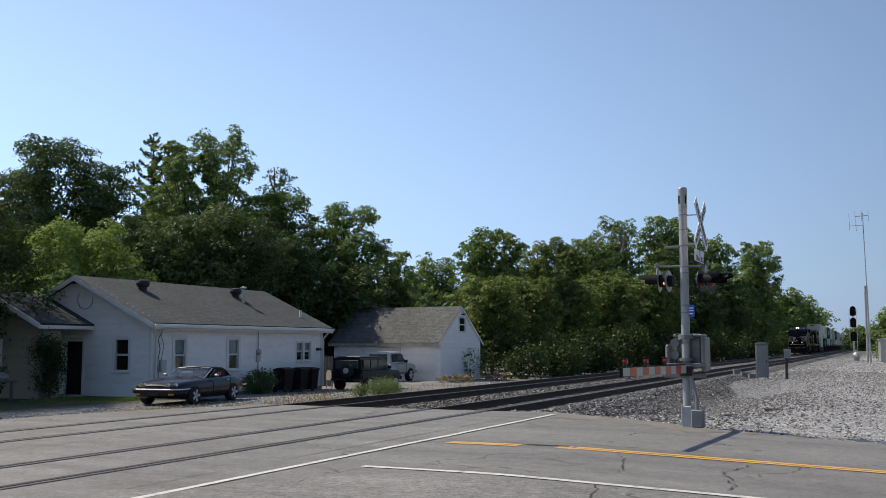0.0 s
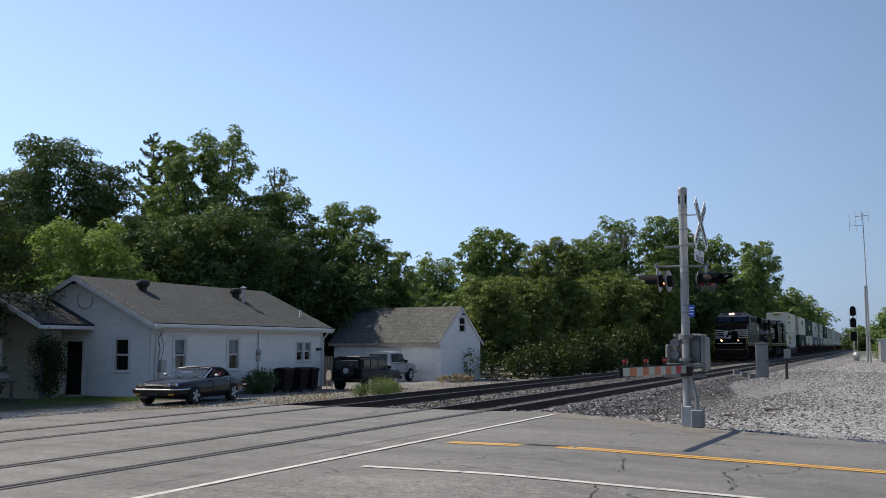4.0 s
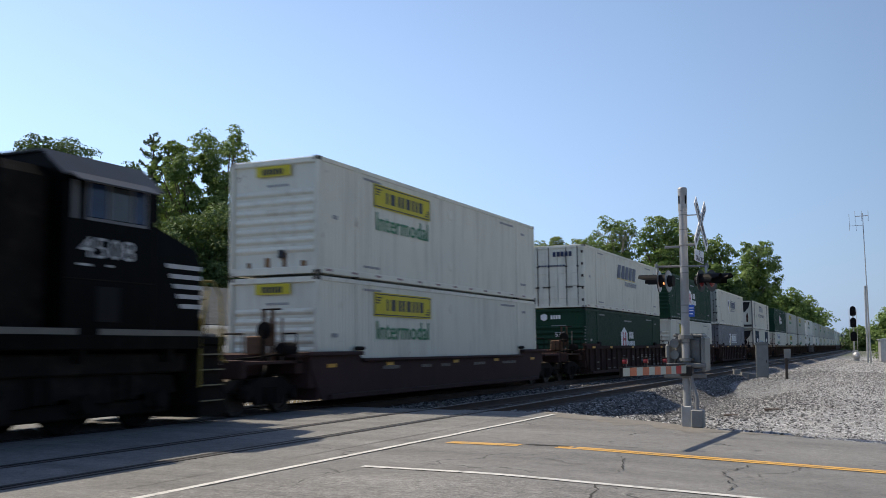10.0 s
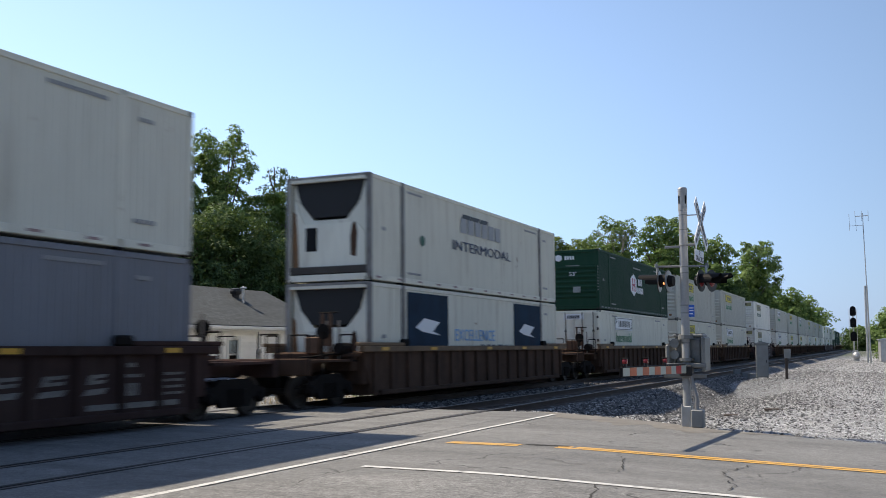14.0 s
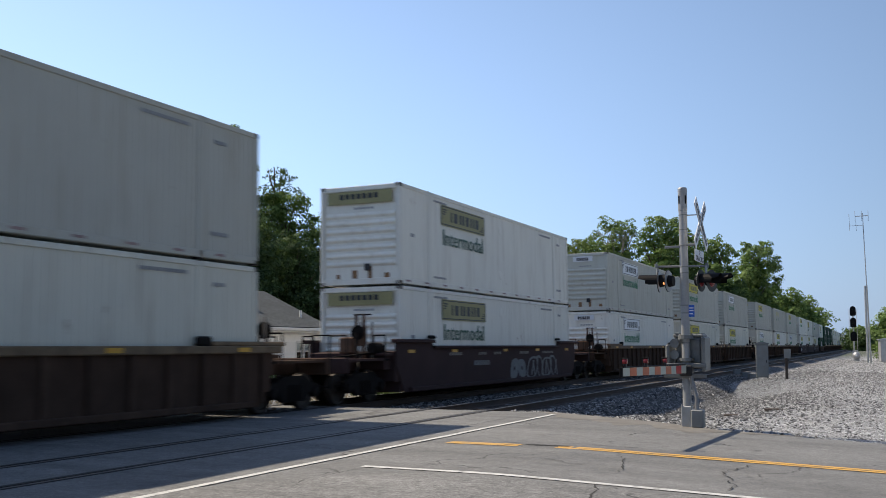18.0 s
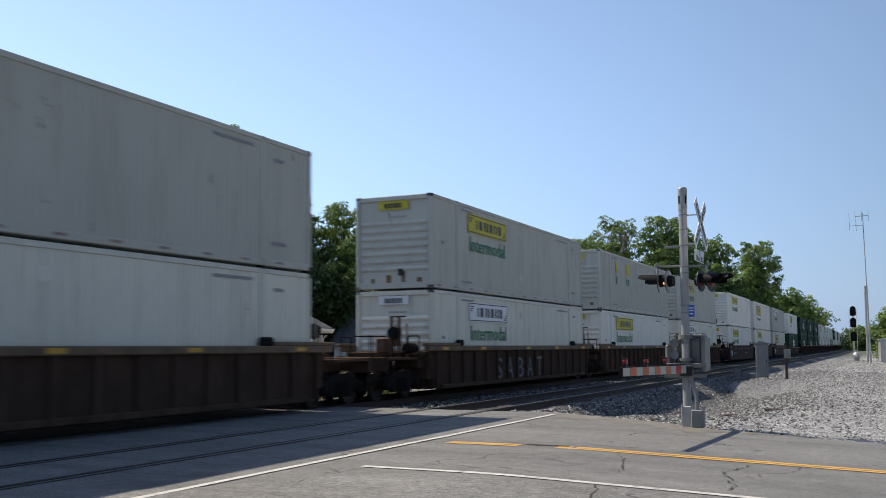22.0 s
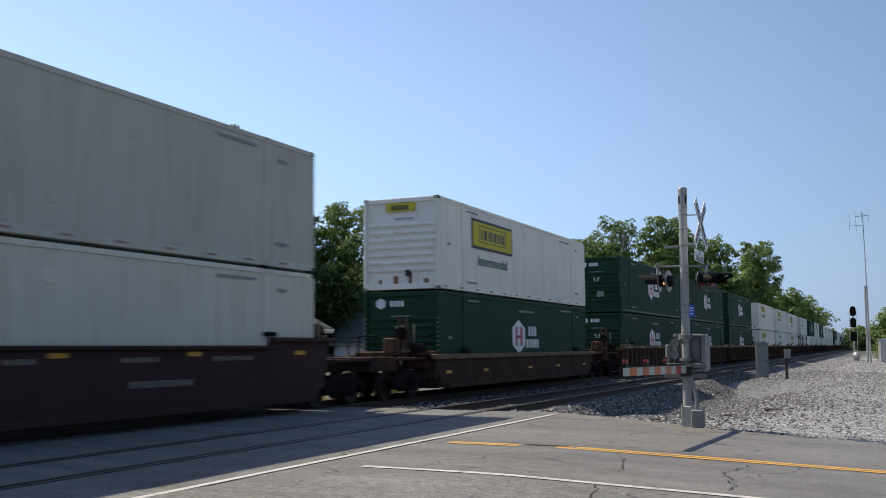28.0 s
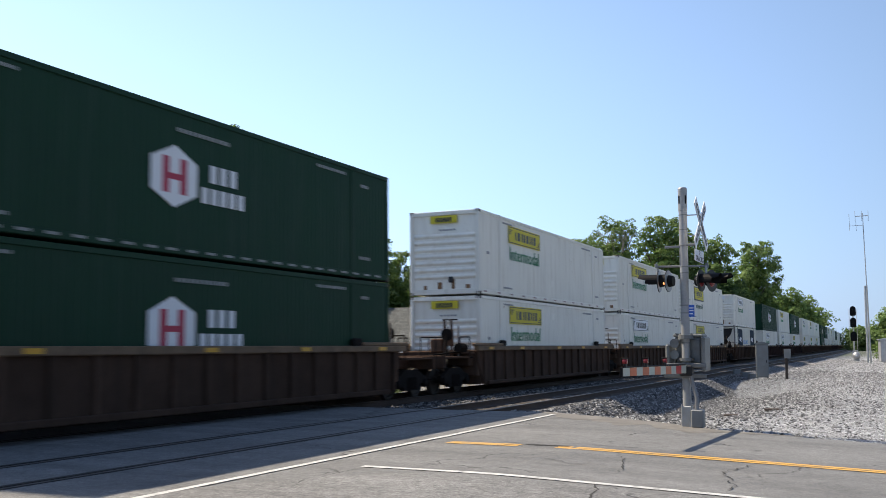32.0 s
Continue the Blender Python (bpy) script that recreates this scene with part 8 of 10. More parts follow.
for s0, s1, w0, w1 in ((58.73, 58.85, 2.32, 3.4), (59.55, 59.67, 2.32, 3.4), (58.85, 59.55, 3.3, 3.4), (58.85, 59.55, 2.32, 2.4), (58.85, 59.55, 2.81, 2.89)):
    part("window_frame", Shape().box(GX - 0.03, GX + 0.045, s0, s1, w0, w1, 0.01), TRIM, gw)
part("gable_lamp", Shape().box(GX + 0.02, GX + 0.25, 59.1, 59.3, 3.46, 3.56, 0.02), DARK_METAL, garage)
garage.matrix_world = Matrix.Translation((GX, GY, 0)) @ pose(0, 0, 0, 0, 0, -8) @ Matrix.Translation((-GX, -GY, 0))

# bins, chairs, fence behind the house
BIN = surface("black bin plastic", (0.02, 0.013, 0.013), 0.55, var=0.3, spec=0.15)
proto_bin = None
for k, y in enumerate((35.95, 37.05, 38.0)):
    m = pose(HX + 0.65 + 0.06 * (k % 2), y, ground_z(HX + 0.65, y), 0, 0, 4 * (k % 3) - 4)
    if proto_bin is None:
        proto_bin = thing("wheelie_bin", "black plastic wheelie bin against the house wall", "bin", "bins by the wall")
        part("body", Shape().prism([(-0.24, -0.26), (0.24, -0.26), (0.24, 0.26), (-0.24, 0.26)], 0.08, 0.9, "z", 1.2), BIN, proto_bin)
        part("lid", Shape().prism([(-0.33, 0.9), (0.33, 0.9), (0.31, 0.98), (0.0, 1.04), (-0.31, 0.98)], -0.32, 0.36, "y"), BIN, proto_bin)
        for sx in (-1, 1):
            part("wheel", Shape().lathe([(0.0, -0.03), (0.12, -0.03), (0.12, 0.03), (0.0, 0.03)], 14, (sx * 0.27, -0.24, 0.12), "x"), RUBBER, proto_bin)
        part("grip", Shape().tube((-0.25, -0.36, 0.93), (0.25, -0.36, 0.93), 0.018), BIN, proto_bin)
        proto_bin.matrix_world = m
    else:
        copy_thing(proto_bin, m)
PLASTIC = surface("faded white plastic", (0.36, 0.34, 0.3), 0.5, var=0.1)


def garden_chair(m):
    c = thing("garden_chair", "faded white plastic garden chair by the fence", "chair")
    part("seat", Shape().box(-0.24, 0.24, -0.22, 0.24, 0.38, 0.42, 0.015), PLASTIC, c)
    part("backrest", Shape().prism([(-0.24, 0.4), (0.24, 0.4), (0.26, 0.7), (0.15, 0.86), (-0.15, 0.86), (-0.26, 0.7)], 0.22, 0.26, "y"), PLASTIC, c)
    for sx in (-1, 1):
        for y in (-0.2, 0.22):
            part("leg", Shape().tube((sx * 0.26, y * 1.1, 0.0), (sx * 0.22, y, 0.4), 0.022), PLASTIC, c)
        part("armrest", Shape().box(sx * 0.26 - 0.025, sx * 0.26 + 0.025, -0.22, 0.24, 0.6, 0.63, 0.01), PLASTIC, c)
    c.matrix_world = m
    return c


garden_chair(pose(-24.3, 41.0, ground_z(-24.3, 41.0), 0, 0, 150))
fence = thing("board_fence", "weathered grey board fence between house and garage", "fence")
FENCE_WOOD = surface("weathered grey wood", (0.14, 0.13, 0.115), 0.9, var=0.3, big=3, bump=0.4, ovar=0.2)
for i in range(16):
    x = -28.6 + i * 0.16
    part("board", shared("fence_board", lambda: with_mat(Shape().prism([(-0.07, 0), (0.07, 0), (0.07, 1.5), (0.04, 1.56), (-0.04, 1.56), (-0.07, 1.5)], -0.012, 0.012, "y").mesh("board"), FENCE_WOOD)), None, fence).location = (x, 44.0 + 0.004 * (i % 2), yard_z(44) - 0.03)
part("fence_rail", Shape().box(-28.7, -26.1, 44.02, 44.07, 0.35, 0.44), FENCE_WOOD, fence)
# clutter on the porch
table = thing("patio_table", "low cluttered wooden table before the porch", "table")
for k in range(6):
    part("slat", Shape().box(-29.6 + k * 0.33, -29.3 + k * 0.33, 24.6, 25.4, 0.26, 0.3, 0.008), FENCE_WOOD, table)
for x in (-29.5, -27.8):
    for y in (24.7, 25.3):
        part("leg", Shape().box(x - 0.04, x + 0.04, y - 0.04, y + 0.04, -0.45, 0.26), FENCE_WOOD, table)
crate = thing("low_bench", "low red-brown bench beside the porch", "bench")
part("seat", Shape().box(-28.9, -27.3, 23.9, 24.3, -0.02, 0.05, 0.01), surface("red-brown wood", (0.16, 0.06, 0.045), 0.8, var=0.3), crate)
for x in (-28.7, -27.5):
    part("leg", Shape().box(x - 0.05, x + 0.05, 23.95, 24.25, -0.42, -0.02), FENCE_WOOD, crate)
bag = thing("cushion", "pale cushion on the patio table", "cushion")
part("body", Shape().prism([(-28.3, 0.3), (-27.85, 0.3), (-27.75, 0.4), (-28.1, 0.62), (-28.25, 0.6)], 24.8, 25.2, "y"), PLASTIC, bag)


# ---- vehicles ----
CAR_DARK = surface("dark plum car paint", (0.013, 0.010, 0.013), 0.22, 0.1, 0.12, 1.0, 60, 0.0, rvar=0.05)
CAR_BLACK = surface("black car paint", (0.007, 0.007, 0.008), 0.35, 0.0, 0.15, 1.0, 60, 0.0, rvar=0.06, spec=0.25)
CAR_SILVER = surface("pale silver car paint", (0.42, 0.42, 0.42), 0.32, 0.5, 0.08, 1.0, 60, 0.0, rvar=0.06)
SOFT_TOP = surface("black soft-top cloth", (0.008, 0.008, 0.009), 0.95, var=0.25, fine=90, bump=0.2, spec=0.06)
CHROME = surface("chrome", (0.75, 0.75, 0.76), 0.12, 1.0, 0.05, 2, 40, 0.0, rvar=0.04)
TYRE = surface("tyre rubber", (0.018, 0.018, 0.018), 0.85, var=0.25)
ALLOY = surface("alloy wheel", (0.55, 0.55, 0.56), 0.45, 0.3, 0.1, 4, 40, 0.0)
CAR_GLASS = glass_mat("car glass", (0.03, 0.035, 0.04), 0.03, 0.3)
TINT_GLASS = glass_mat("tinted car glass", (0.05, 0.062, 0.064), 0.06, 0.4)
SCREEN_GLASS = clear_glass("windscreen glass", (0.75, 0.85, 0.83), 0.15)
LAMP_GLASS = glass_mat("lamp glass", (0.35, 0.36, 0.37), 0.08)
TAIL_DULL = surface("dark smoked red lamp", (0.09, 0.01, 0.01), 0.3, var=0.1, bump=0.0)
TAIL_RED = surface("red lamp plastic", (0.3, 0.01, 0.012), 0.25, var=0.1, bump=0.0)


def loft(stations, smooth=True):
    """Skin over half outlines (y, [(x, z), ...]) mirrored across x = 0, first point lowest."""
    s = Shape()
    m = len(stations[0][1])
    n = 2 * m
    for y, half in stations:
        s.v += [(x, y, z) for x, z in half] + [(-x, y, z) for x, z in half[::-1]]
    for k in range(len(stations) - 1):
        for i in range(n):
            a, b = k * n + i, k * n + (i + 1) % n
            s.f.append((a, a + n, b + n, b))
    s.f.append(tuple(range(n)))
    s.f.append(tuple(range((len(stations) - 1) * n, len(stations) * n))[::-1])
    return s


def body_station(y, w, zb, zt, crown=0.03, tuck=0.93):
    return (y, [(w * 0.82, zb), (w * 0.97, zb + 0.08), (w, zb + (zt - zb) * 0.45), (w * 0.985, zb + (zt - zb) * 0.72), (w * tuck, zt - 0.03), (w * tuck * 0.86, zt + 0.005), (w * 0.4, zt + crown), (0.02, zt + crown * 1.2)])


def add_wheels(c, ys, half, r, width=0.2, spokes=5, rim=None):
    for y in ys:
        for sx in (-1, 1):
            # body has no cut-out; a black disc stands for the shaded wheel well
            arch = Shape()
            pts = [(y + (r + 0.018) * math.cos(a), r + (r + 0.018) * math.sin(a)) for a in [math.pi * k / 12 - 0.25 for k in range(16)]]
            arch.prism(pts, *sorted((sx * (half - 0.16), sx * (half + 0.004))), "x")
            part("wheel_arch", arch, RUBBER, c)
            w = part("wheel", Shape().lathe([(r * 0.7, -0.02), (r * 0.95, -0.02), (r, 0.02), (r, width - 0.03), (r * 0.94, width), (r * 0.7, width)], 26, (0, 0, 0), "x"), TYRE, c)
            w.location = (sx * (half - width + 0.02), y, r)
            if sx < 0:
                w.rotation_euler = (0, 0, math.pi)
            rimsh = Shape().lathe([(0.0, width * 0.6), (r * 0.68, width * 0.62), (r * 0.71, width * 0.92), (r * 0.63, width * 0.96), (r * 0.6, width * 0.72), (0.0, width * 0.7)], 24, (0, 0, 0), "x")
            for k in range(spokes):
                a = 2 * math.pi * k / spokes
                rimsh.tube((width * 0.8, 0.03 * math.cos(a), 0.03 * math.sin(a)), (width * 0.86, r * 0.66 * math.cos(a), r * 0.66 * math.sin(a)), r * 0.18, r * 0.21, n=8)
            part("rim", rimsh, rim or ALLOY, w)


def convertible():
    """Long low grand tourer; its nose at y = 0, driving towards -y."""
    SEAT_GREY = surface("grey leather", (0.14, 0.14, 0.14), 0.6)
    c = thing("convertible_car", "dark plum convertible car with its black soft top up", "car")
    st = [body_station(0.0, 0.62, 0.34, 0.62, 0.02), body_station(0.12, 0.76, 0.26, 0.70, 0.03), body_station(0.5, 0.85, 0.22, 0.78, 0.05), body_station(1.1, 0.895, 0.2, 0.83, 0.06), body_station(1.75, 0.9, 0.2, 0.86, 0.06),
          body_station(2.3, 0.9, 0.2, 0.88, 0.03), body_station(3.1, 0.9, 0.2, 0.89, 0.02), body_station(3.6, 0.9, 0.22, 0.9, 0.03), body_station(4.1, 0.88, 0.26, 0.87, 0.04), body_station(4.55, 0.8, 0.34, 0.8, 0.03), body_station(4.72, 0.7, 0.4, 0.74, 0.02)]
    part("body", loft(st), CAR_DARK, c, smooth=True)
    top = [(1.85, [(0.66, 0.86), (0.64, 0.88), (0.5, 0.89), (0.02, 0.9)]), (2.25, [(0.70, 0.88), (0.64, 1.06), (0.52, 1.12), (0.02, 1.14)]), (2.45, [(0.71, 0.88), (0.64, 1.16), (0.52, 1.21), (0.02, 1.23)]), (2.95, [(0.72, 0.88), (0.63, 1.17), (0.5, 1.235), (0.02, 1.25)]), (3.4, [(0.72, 0.9), (0.63, 1.14), (0.5, 1.21), (0.02, 1.23)]), (3.62, [(0.72, 0.9), (0.63, 1.02), (0.5, 1.07), (0.02, 1.09)]), (3.82, [(0.7, 0.9), (0.62, 0.92), (0.5, 0.94), (0.02, 0.95)])]
    part("soft_top", loft(top[2:]), SOFT_TOP, c, "black cloth soft top", smooth=True)
    part("windscreen", loft([(1.86, [(0.66, 0.87), (0.6, 0.885), (0.02, 0.9)]), (2.46, [(0.63, 1.155), (0.55, 1.2), (0.02, 1.22)]), (2.47, [(0.62, 1.15), (0.54, 1.195), (0.02, 1.215)])]), SCREEN_GLASS, c, "clear windscreen")
    part("dashboard", Shape().box(-0.6, 0.6, 1.95, 2.3, 0.86, 0.9, 0.015), RUBBER, c)
    part("seat_back", Shape().box(-0.55, -0.1, 2.85, 2.97, 0.7, 1.1, 0.04).box(0.1, 0.55, 2.85, 2.97, 0.7, 1.1, 0.04), SEAT_GREY, c)
    part("steering_wheel", Shape().lathe([(0.15, -0.015), (0.18, -0.015), (0.18, 0.015), (0.15, 0.015)], 16, (0.35, 2.4, 0.92), "y"), RUBBER, c)
    part("screen_frame", Shape().line([(-0.645, 2.47, 1.18), (-0.55, 2.47, 1.215), (0.0, 2.47, 1.238), (0.55, 2.47, 1.215), (0.645, 2.47, 1.18)], 0.014), CHROME, c)
    for sx in (-1, 1):
        part("windscreen_pillar", Shape().line([(sx * 0.69, 1.86, 0.87), (sx * 0.645, 2.47, 1.18)], 0.016), CHROME, c)
        part("side_window", Shape().prism([(2.2, 0.9), (3.28, 0.91), (3.18, 1.12), (2.55, 1.15)], *sorted((sx * 0.69, sx * 0.715)), "x"), CAR_GLASS, c)
        part("mirror", Shape().box(*sorted((sx * 0.88, sx * 1.02)), 2.15, 2.27, 0.9, 1.01, 0.03), CHROME, c)
        part("door_seam", Shape().box(*sorted((sx * 0.896, sx * 0.905)), 2.12, 2.135, 0.3, 0.86).box(*sorted((sx * 0.896, sx * 0.905)), 3.3, 3.315, 0.3, 0.86), RUBBER, c)
        part("door_pull", Shape().box(*sorted((sx * 0.89, sx * 0.915)), 3.05, 3.22, 0.76, 0.79, 0.01), CHROME, c)
        for k in (0.42, 0.62):
            hl = part("headlight", Shape().lathe([(0.0, -0.03), (0.085, -0.025), (0.09, 0.06), (0.0, 0.06)], 16, (sx * k, 0.05 + 0.1 * (k > 0.5), 0.655), "y"), LAMP_GLASS, c)
            part("bezel", Shape().lathe([(0.085, -0.04), (0.098, -0.04), (0.098, 0.06), (0.085, 0.06)], 16, (sx * k, 0.05 + 0.1 * (k > 0.5), 0.655), "y"), CHROME, hl)
        part("tail_lamp", Shape().box(*sorted((sx * 0.5, sx * 0.74)), 4.66, 4.73, 0.55, 0.72, 0.02), TAIL_RED, c)
        part("indicator", Shape().box(*sorted((sx * 0.5, sx * 0.68)), -0.03, 0.03, 0.36, 0.42, 0.01), REFLECTOR, c)
    part("grille", Shape().box(-0.32, 0.32, -0.02, 0.03, 0.57, 0.68, 0.02), RUBBER, c, "dark slatted grille")
    part("grille_trim", Shape().box(-0.34, 0.34, -0.03, 0.02, 0.685, 0.7, 0.004), CHROME, c)
    part("front_bumper", Shape().prism([(-0.84, 0.12), (-0.7, -0.06), (0.7, -0.06), (0.84, 0.12), (0.84, 0.26), (-0.84, 0.26)], 0.42, 0.52, "z"), RUBBER, c)
    part("bumper_strip", Shape().line([(-0.89, 0.6, 0.55), (-0.87, 0.25, 0.55), (-0.82, 0.06, 0.55), (-0.6, -0.07, 0.55), (0.6, -0.07, 0.55), (0.82, 0.06, 0.55), (0.87, 0.25, 0.55), (0.89, 0.6, 0.55)], 0.026), CHROME, c, "chrome bumper strip")
    part("rear_bumper", Shape().box(-0.78, 0.78, 4.6, 4.8, 0.42, 0.52, 0.04), RUBBER, c)
    part("bumper_strip", Shape().line([(0.9, 4.2, 0.55), (0.84, 4.62, 0.55), (0.7, 4.8, 0.55), (-0.7, 4.8, 0.55), (-0.84, 4.62, 0.55), (-0.9, 4.2, 0.55)], 0.025), CHROME, c)
    part("fog_lamp", Shape().box(0.2, 0.36, 0.1, 0.16, 0.3, 0.38, 0.02), LAMP_GLASS, c)
    part("number_plate", Shape().box(-0.16, 0.16, -0.075, -0.06, 0.34, 0.44, 0.005), DARK_METAL, c)
    part("for_sale_card", Shape().box(-0.3, 0.12, 2.1, 2.12, 0.92, 1.1), WHITE_FILM, c, "white card behind the windscreen")
    part("window_sticker", Shape().box(0.716, 0.72, 2.75, 2.95, 0.94, 1.06), RED_FILM, c, "red card in the side window")
    add_wheels(c, (0.95, 3.54), 0.9, 0.31, 0.2, 5)
    return c


def small_suv():
    """Boxy four-by-four with its spare wheel on the tailgate; tail at y = 0, nose at +y."""
    c = thing("sport_utility_car", "black boxy four-wheel-drive car with a spare wheel on its tailgate", "car")
    st = [body_station(0.0, 0.78, 0.5, 0.98, 0.0, 0.97), body_station(0.08, 0.82, 0.42, 1.0, 0.0, 0.97), body_station(0.9, 0.84, 0.4, 1.02, 0.0, 0.97), body_station(2.5, 0.84, 0.4, 1.02, 0.0, 0.97), body_station(2.8, 0.83, 0.42, 1.02, 0.03, 0.94), body_station(3.6, 0.82, 0.44, 0.96, 0.03, 0.92), body_station(3.8, 0.76, 0.48, 0.9, 0.02, 0.92)]
    part("body", loft(st), CAR_BLACK, c, smooth=False)
    top = [(0.04, [(0.78, 1.0), (0.74, 1.2), (0.70, 1.56), (0.6, 1.62), (0.02, 1.64)]), (2.2, [(0.8, 1.02), (0.76, 1.2), (0.70, 1.57), (0.6, 1.63), (0.02, 1.66)]), (2.75, [(0.8, 1.0), (0.8, 1.02), (0.78, 1.04), (0.6, 1.05), (0.02, 1.06)])]
    part("cabin", loft(top), CAR_BLACK, c)
    part("roof_panel", Shape().box(-0.62, 0.62, 0.1, 2.15, 1.63, 1.68, 0.03), surface("brownish-grey roof", (0.10, 0.09, 0.085), 0.6, var=0.3), c, "brownish-grey roof")
    for sx in (-1, 1):
        for y0, y1 in ((0.2, 0.75), (0.85, 1.45), (1.55, 2.3)):
            part("side_window", Shape().prism([(y0, 1.08), (y1 + (0.18 if y1 > 2 else 0), 1.08), (y1, 1.5), (y0, 1.5)], *sorted((sx * 0.72, sx * 0.79)), "x"), TINT_GLASS, c)
        part("mirror", Shape().box(*sorted((sx * 0.84, sx * 1.0)), 2.35, 2.45, 1.05, 1.2, 0.02), CAR_BLACK, c)
        part("tail_lamp", Shape().box(*sorted((sx * 0.7, sx * 0.8)), -0.015, 0.03, 0.66, 0.84, 0.015), TAIL_DULL, c)
    part("rear_window", Shape().box(-0.6, 0.6, -0.01, 0.05, 1.08, 1.5, 0.03), TINT_GLASS, c)
    sp = part("spare_tyre", Shape().lathe([(0.1, -0.2), (0.3, -0.2), (0.34, -0.15), (0.34, -0.04), (0.3, 0.0), (0.1, 0.0)], 24, (0.08, 0, 0.98), "y"), TYRE, c)
    rimsh = Shape().lathe([(0.0, -0.21), (0.06, -0.215), (0.2, -0.19), (0.215, -0.2), (0.215, -0.1), (0.0, -0.1)], 20, (0.08, 0, 0.98), "y")
    for k in range(8):
        a = k * math.pi / 4
        rimsh.tube((0.08, -0.185, 0.98), (0.08 + 0.19 * math.cos(a), -0.19, 0.98 + 0.19 * math.sin(a)), 0.012, n=5)
    part("rim", rimsh, ALLOY, sp)
    part("rear_bumper", Shape().box(-0.8, 0.8, -0.12, 0.05, 0.5, 0.6, 0.03), DARK_METAL, c)
    part("front_bumper", Shape().box(-0.8, 0.8, 3.75, 3.9, 0.48, 0.64, 0.03), CAR_BLACK, c)
    add_wheels(c, (0.68, 3.1), 0.84, 0.34, 0.22, 8)
    return c


def pickup():
    """Pickup with a long cab; its tail at y = 0, nose at +y."""
    c = thing("pickup_truck", "pale silver extended-cab pickup truck", "truck")
    st = [body_station(0.0, 0.8, 0.5, 0.95, 0.0, 0.97), body_station(1.7, 0.84, 0.44, 0.98, 0.0, 0.97), body_station(3.4, 0.84, 0.42, 1.0, 0.02, 0.95), body_station(3.7, 0.83, 0.42, 1.02, 0.03, 0.93), body_station(4.6, 0.8, 0.46, 0.94, 0.03, 0.9), body_station(4.75, 0.72, 0.5, 0.88, 0.02, 0.9)]
    part("body", loft(st), CAR_SILVER, c)
    top = [(1.72, [(0.78, 0.98), (0.72, 1.3), (0.66, 1.55), (0.58, 1.6), (0.02, 1.62)]), (3.0, [(0.8, 1.0), (0.74, 1.3), (0.66, 1.56), (0.58, 1.61), (0.02, 1.64)]), (3.62, [(0.79, 0.99), (0.78, 1.01), (0.76, 1.03), (0.58, 1.05), (0.02, 1.06)])]
    part("cab", loft(top), CAR_SILVER, c)
    part("bed", Shape().box(-0.7, 0.7, 0.1, 1.65, 0.9, 0.985), RUBBER, c)
    for sx in (-1, 1):
        for pts in ([(1.85, 1.07), (2.25, 1.07), (2.25, 1.48), (1.9, 1.48)], [(2.35, 1.07), (3.32, 1.07), (2.98, 1.5), (2.35, 1.5)]):
            part("side_window", Shape().prism(pts, *sorted((sx * 0.71, sx * 0.785)), "x"), TINT_GLASS, c)
        part("mirror", Shape().box(*sorted((sx * 0.84, sx * 1.02)), 3.1, 3.22, 1.02, 1.18, 0.02), RUBBER, c)
        part("headlight", Shape().box(*sorted((sx * 0.5, sx * 0.74)), 4.68, 4.76, 0.7, 0.84, 0.02), LAMP_GLASS, c)
        part("tail_lamp", Shape().box(*sorted((sx * 0.66, sx * 0.8)), -0.015, 0.03, 0.6, 0.9, 0.015), TAIL_RED, c)
        part("door_seam", Shape().box(*sorted((sx * 0.838, sx * 0.846)), 2.28, 2.3, 0.5, 0.98).box(*sorted((sx * 0.838, sx * 0.846)), 3.4, 3.42, 0.5, 0.98), RUBBER, c)
    part("rear_window", Shape().box(-0.55, 0.55, 1.69, 1.74, 1.1, 1.5, 0.02), TINT_GLASS, c)
    part("front_bumper", Shape().box(-0.8, 0.8, 4.7, 4.88, 0.46, 0.6, 0.03), GALV, c)
    part("rear_bumper", Shape().box(-0.78, 0.78, -0.14, 0.02, 0.48, 0.6, 0.03), GALV, c)
    add_wheels(c, (1.0, 3.95), 0.84, 0.35, 0.22, 6)
    return c


jag = convertible()
jag.matrix_world = pose(-21.12, 24.75, ground_z(-21.1, 26.5), 0.2, 0, 9) @ Matrix.Diagonal((1, 1, 0.93, 1))
suv = small_suv()
suv.matrix_world = pose(-22.8, 39.6, ground_z(-22.5, 41) - 0.03, 0, 0, -1) @ Matrix.Diagonal((1, 1, 0.93, 1))
truck = pickup()
truck.matrix_world = pose(-28.25, 50.9, ground_z(-28, 53) - 0.02, 0, 0, 0) @ Matrix.Scale(1.12, 4)


# ---- crossing signal with its gate ----
MX, MY = -3.73, 19.6
MZ = -0.06
sig = thing("crossing_signal", "silver crossing signal mast with crossbuck, lamps and lowered gate", "crossing signal", at=pose(MX, MY, MZ))
part("mast", Shape().tube((0, 0, 0.3), (0, 0, 4.62), 0.082, n=28), ALU_PAINT, sig)
part("mast_cap", Shape().lathe([(0.082, 4.2), (0.088, 4.23), (0.088, 4.58), (0.09, 4.59), (0.09, 4.65), (0.08, 4.67), (0.0, 4.675)], 28), ALU_PAINT, sig)
for a in (20, 110, 200, 290):
    x, y = 0.082 * math.cos(radians(a - 60)), 0.082 * math.sin(radians(a - 60))
    part("bell_slot", Shape().box(x - 0.02, x + 0.02, y - 0.02, y + 0.02, 4.34, 4.52, 0.018), BLACK_PAINT, sig)
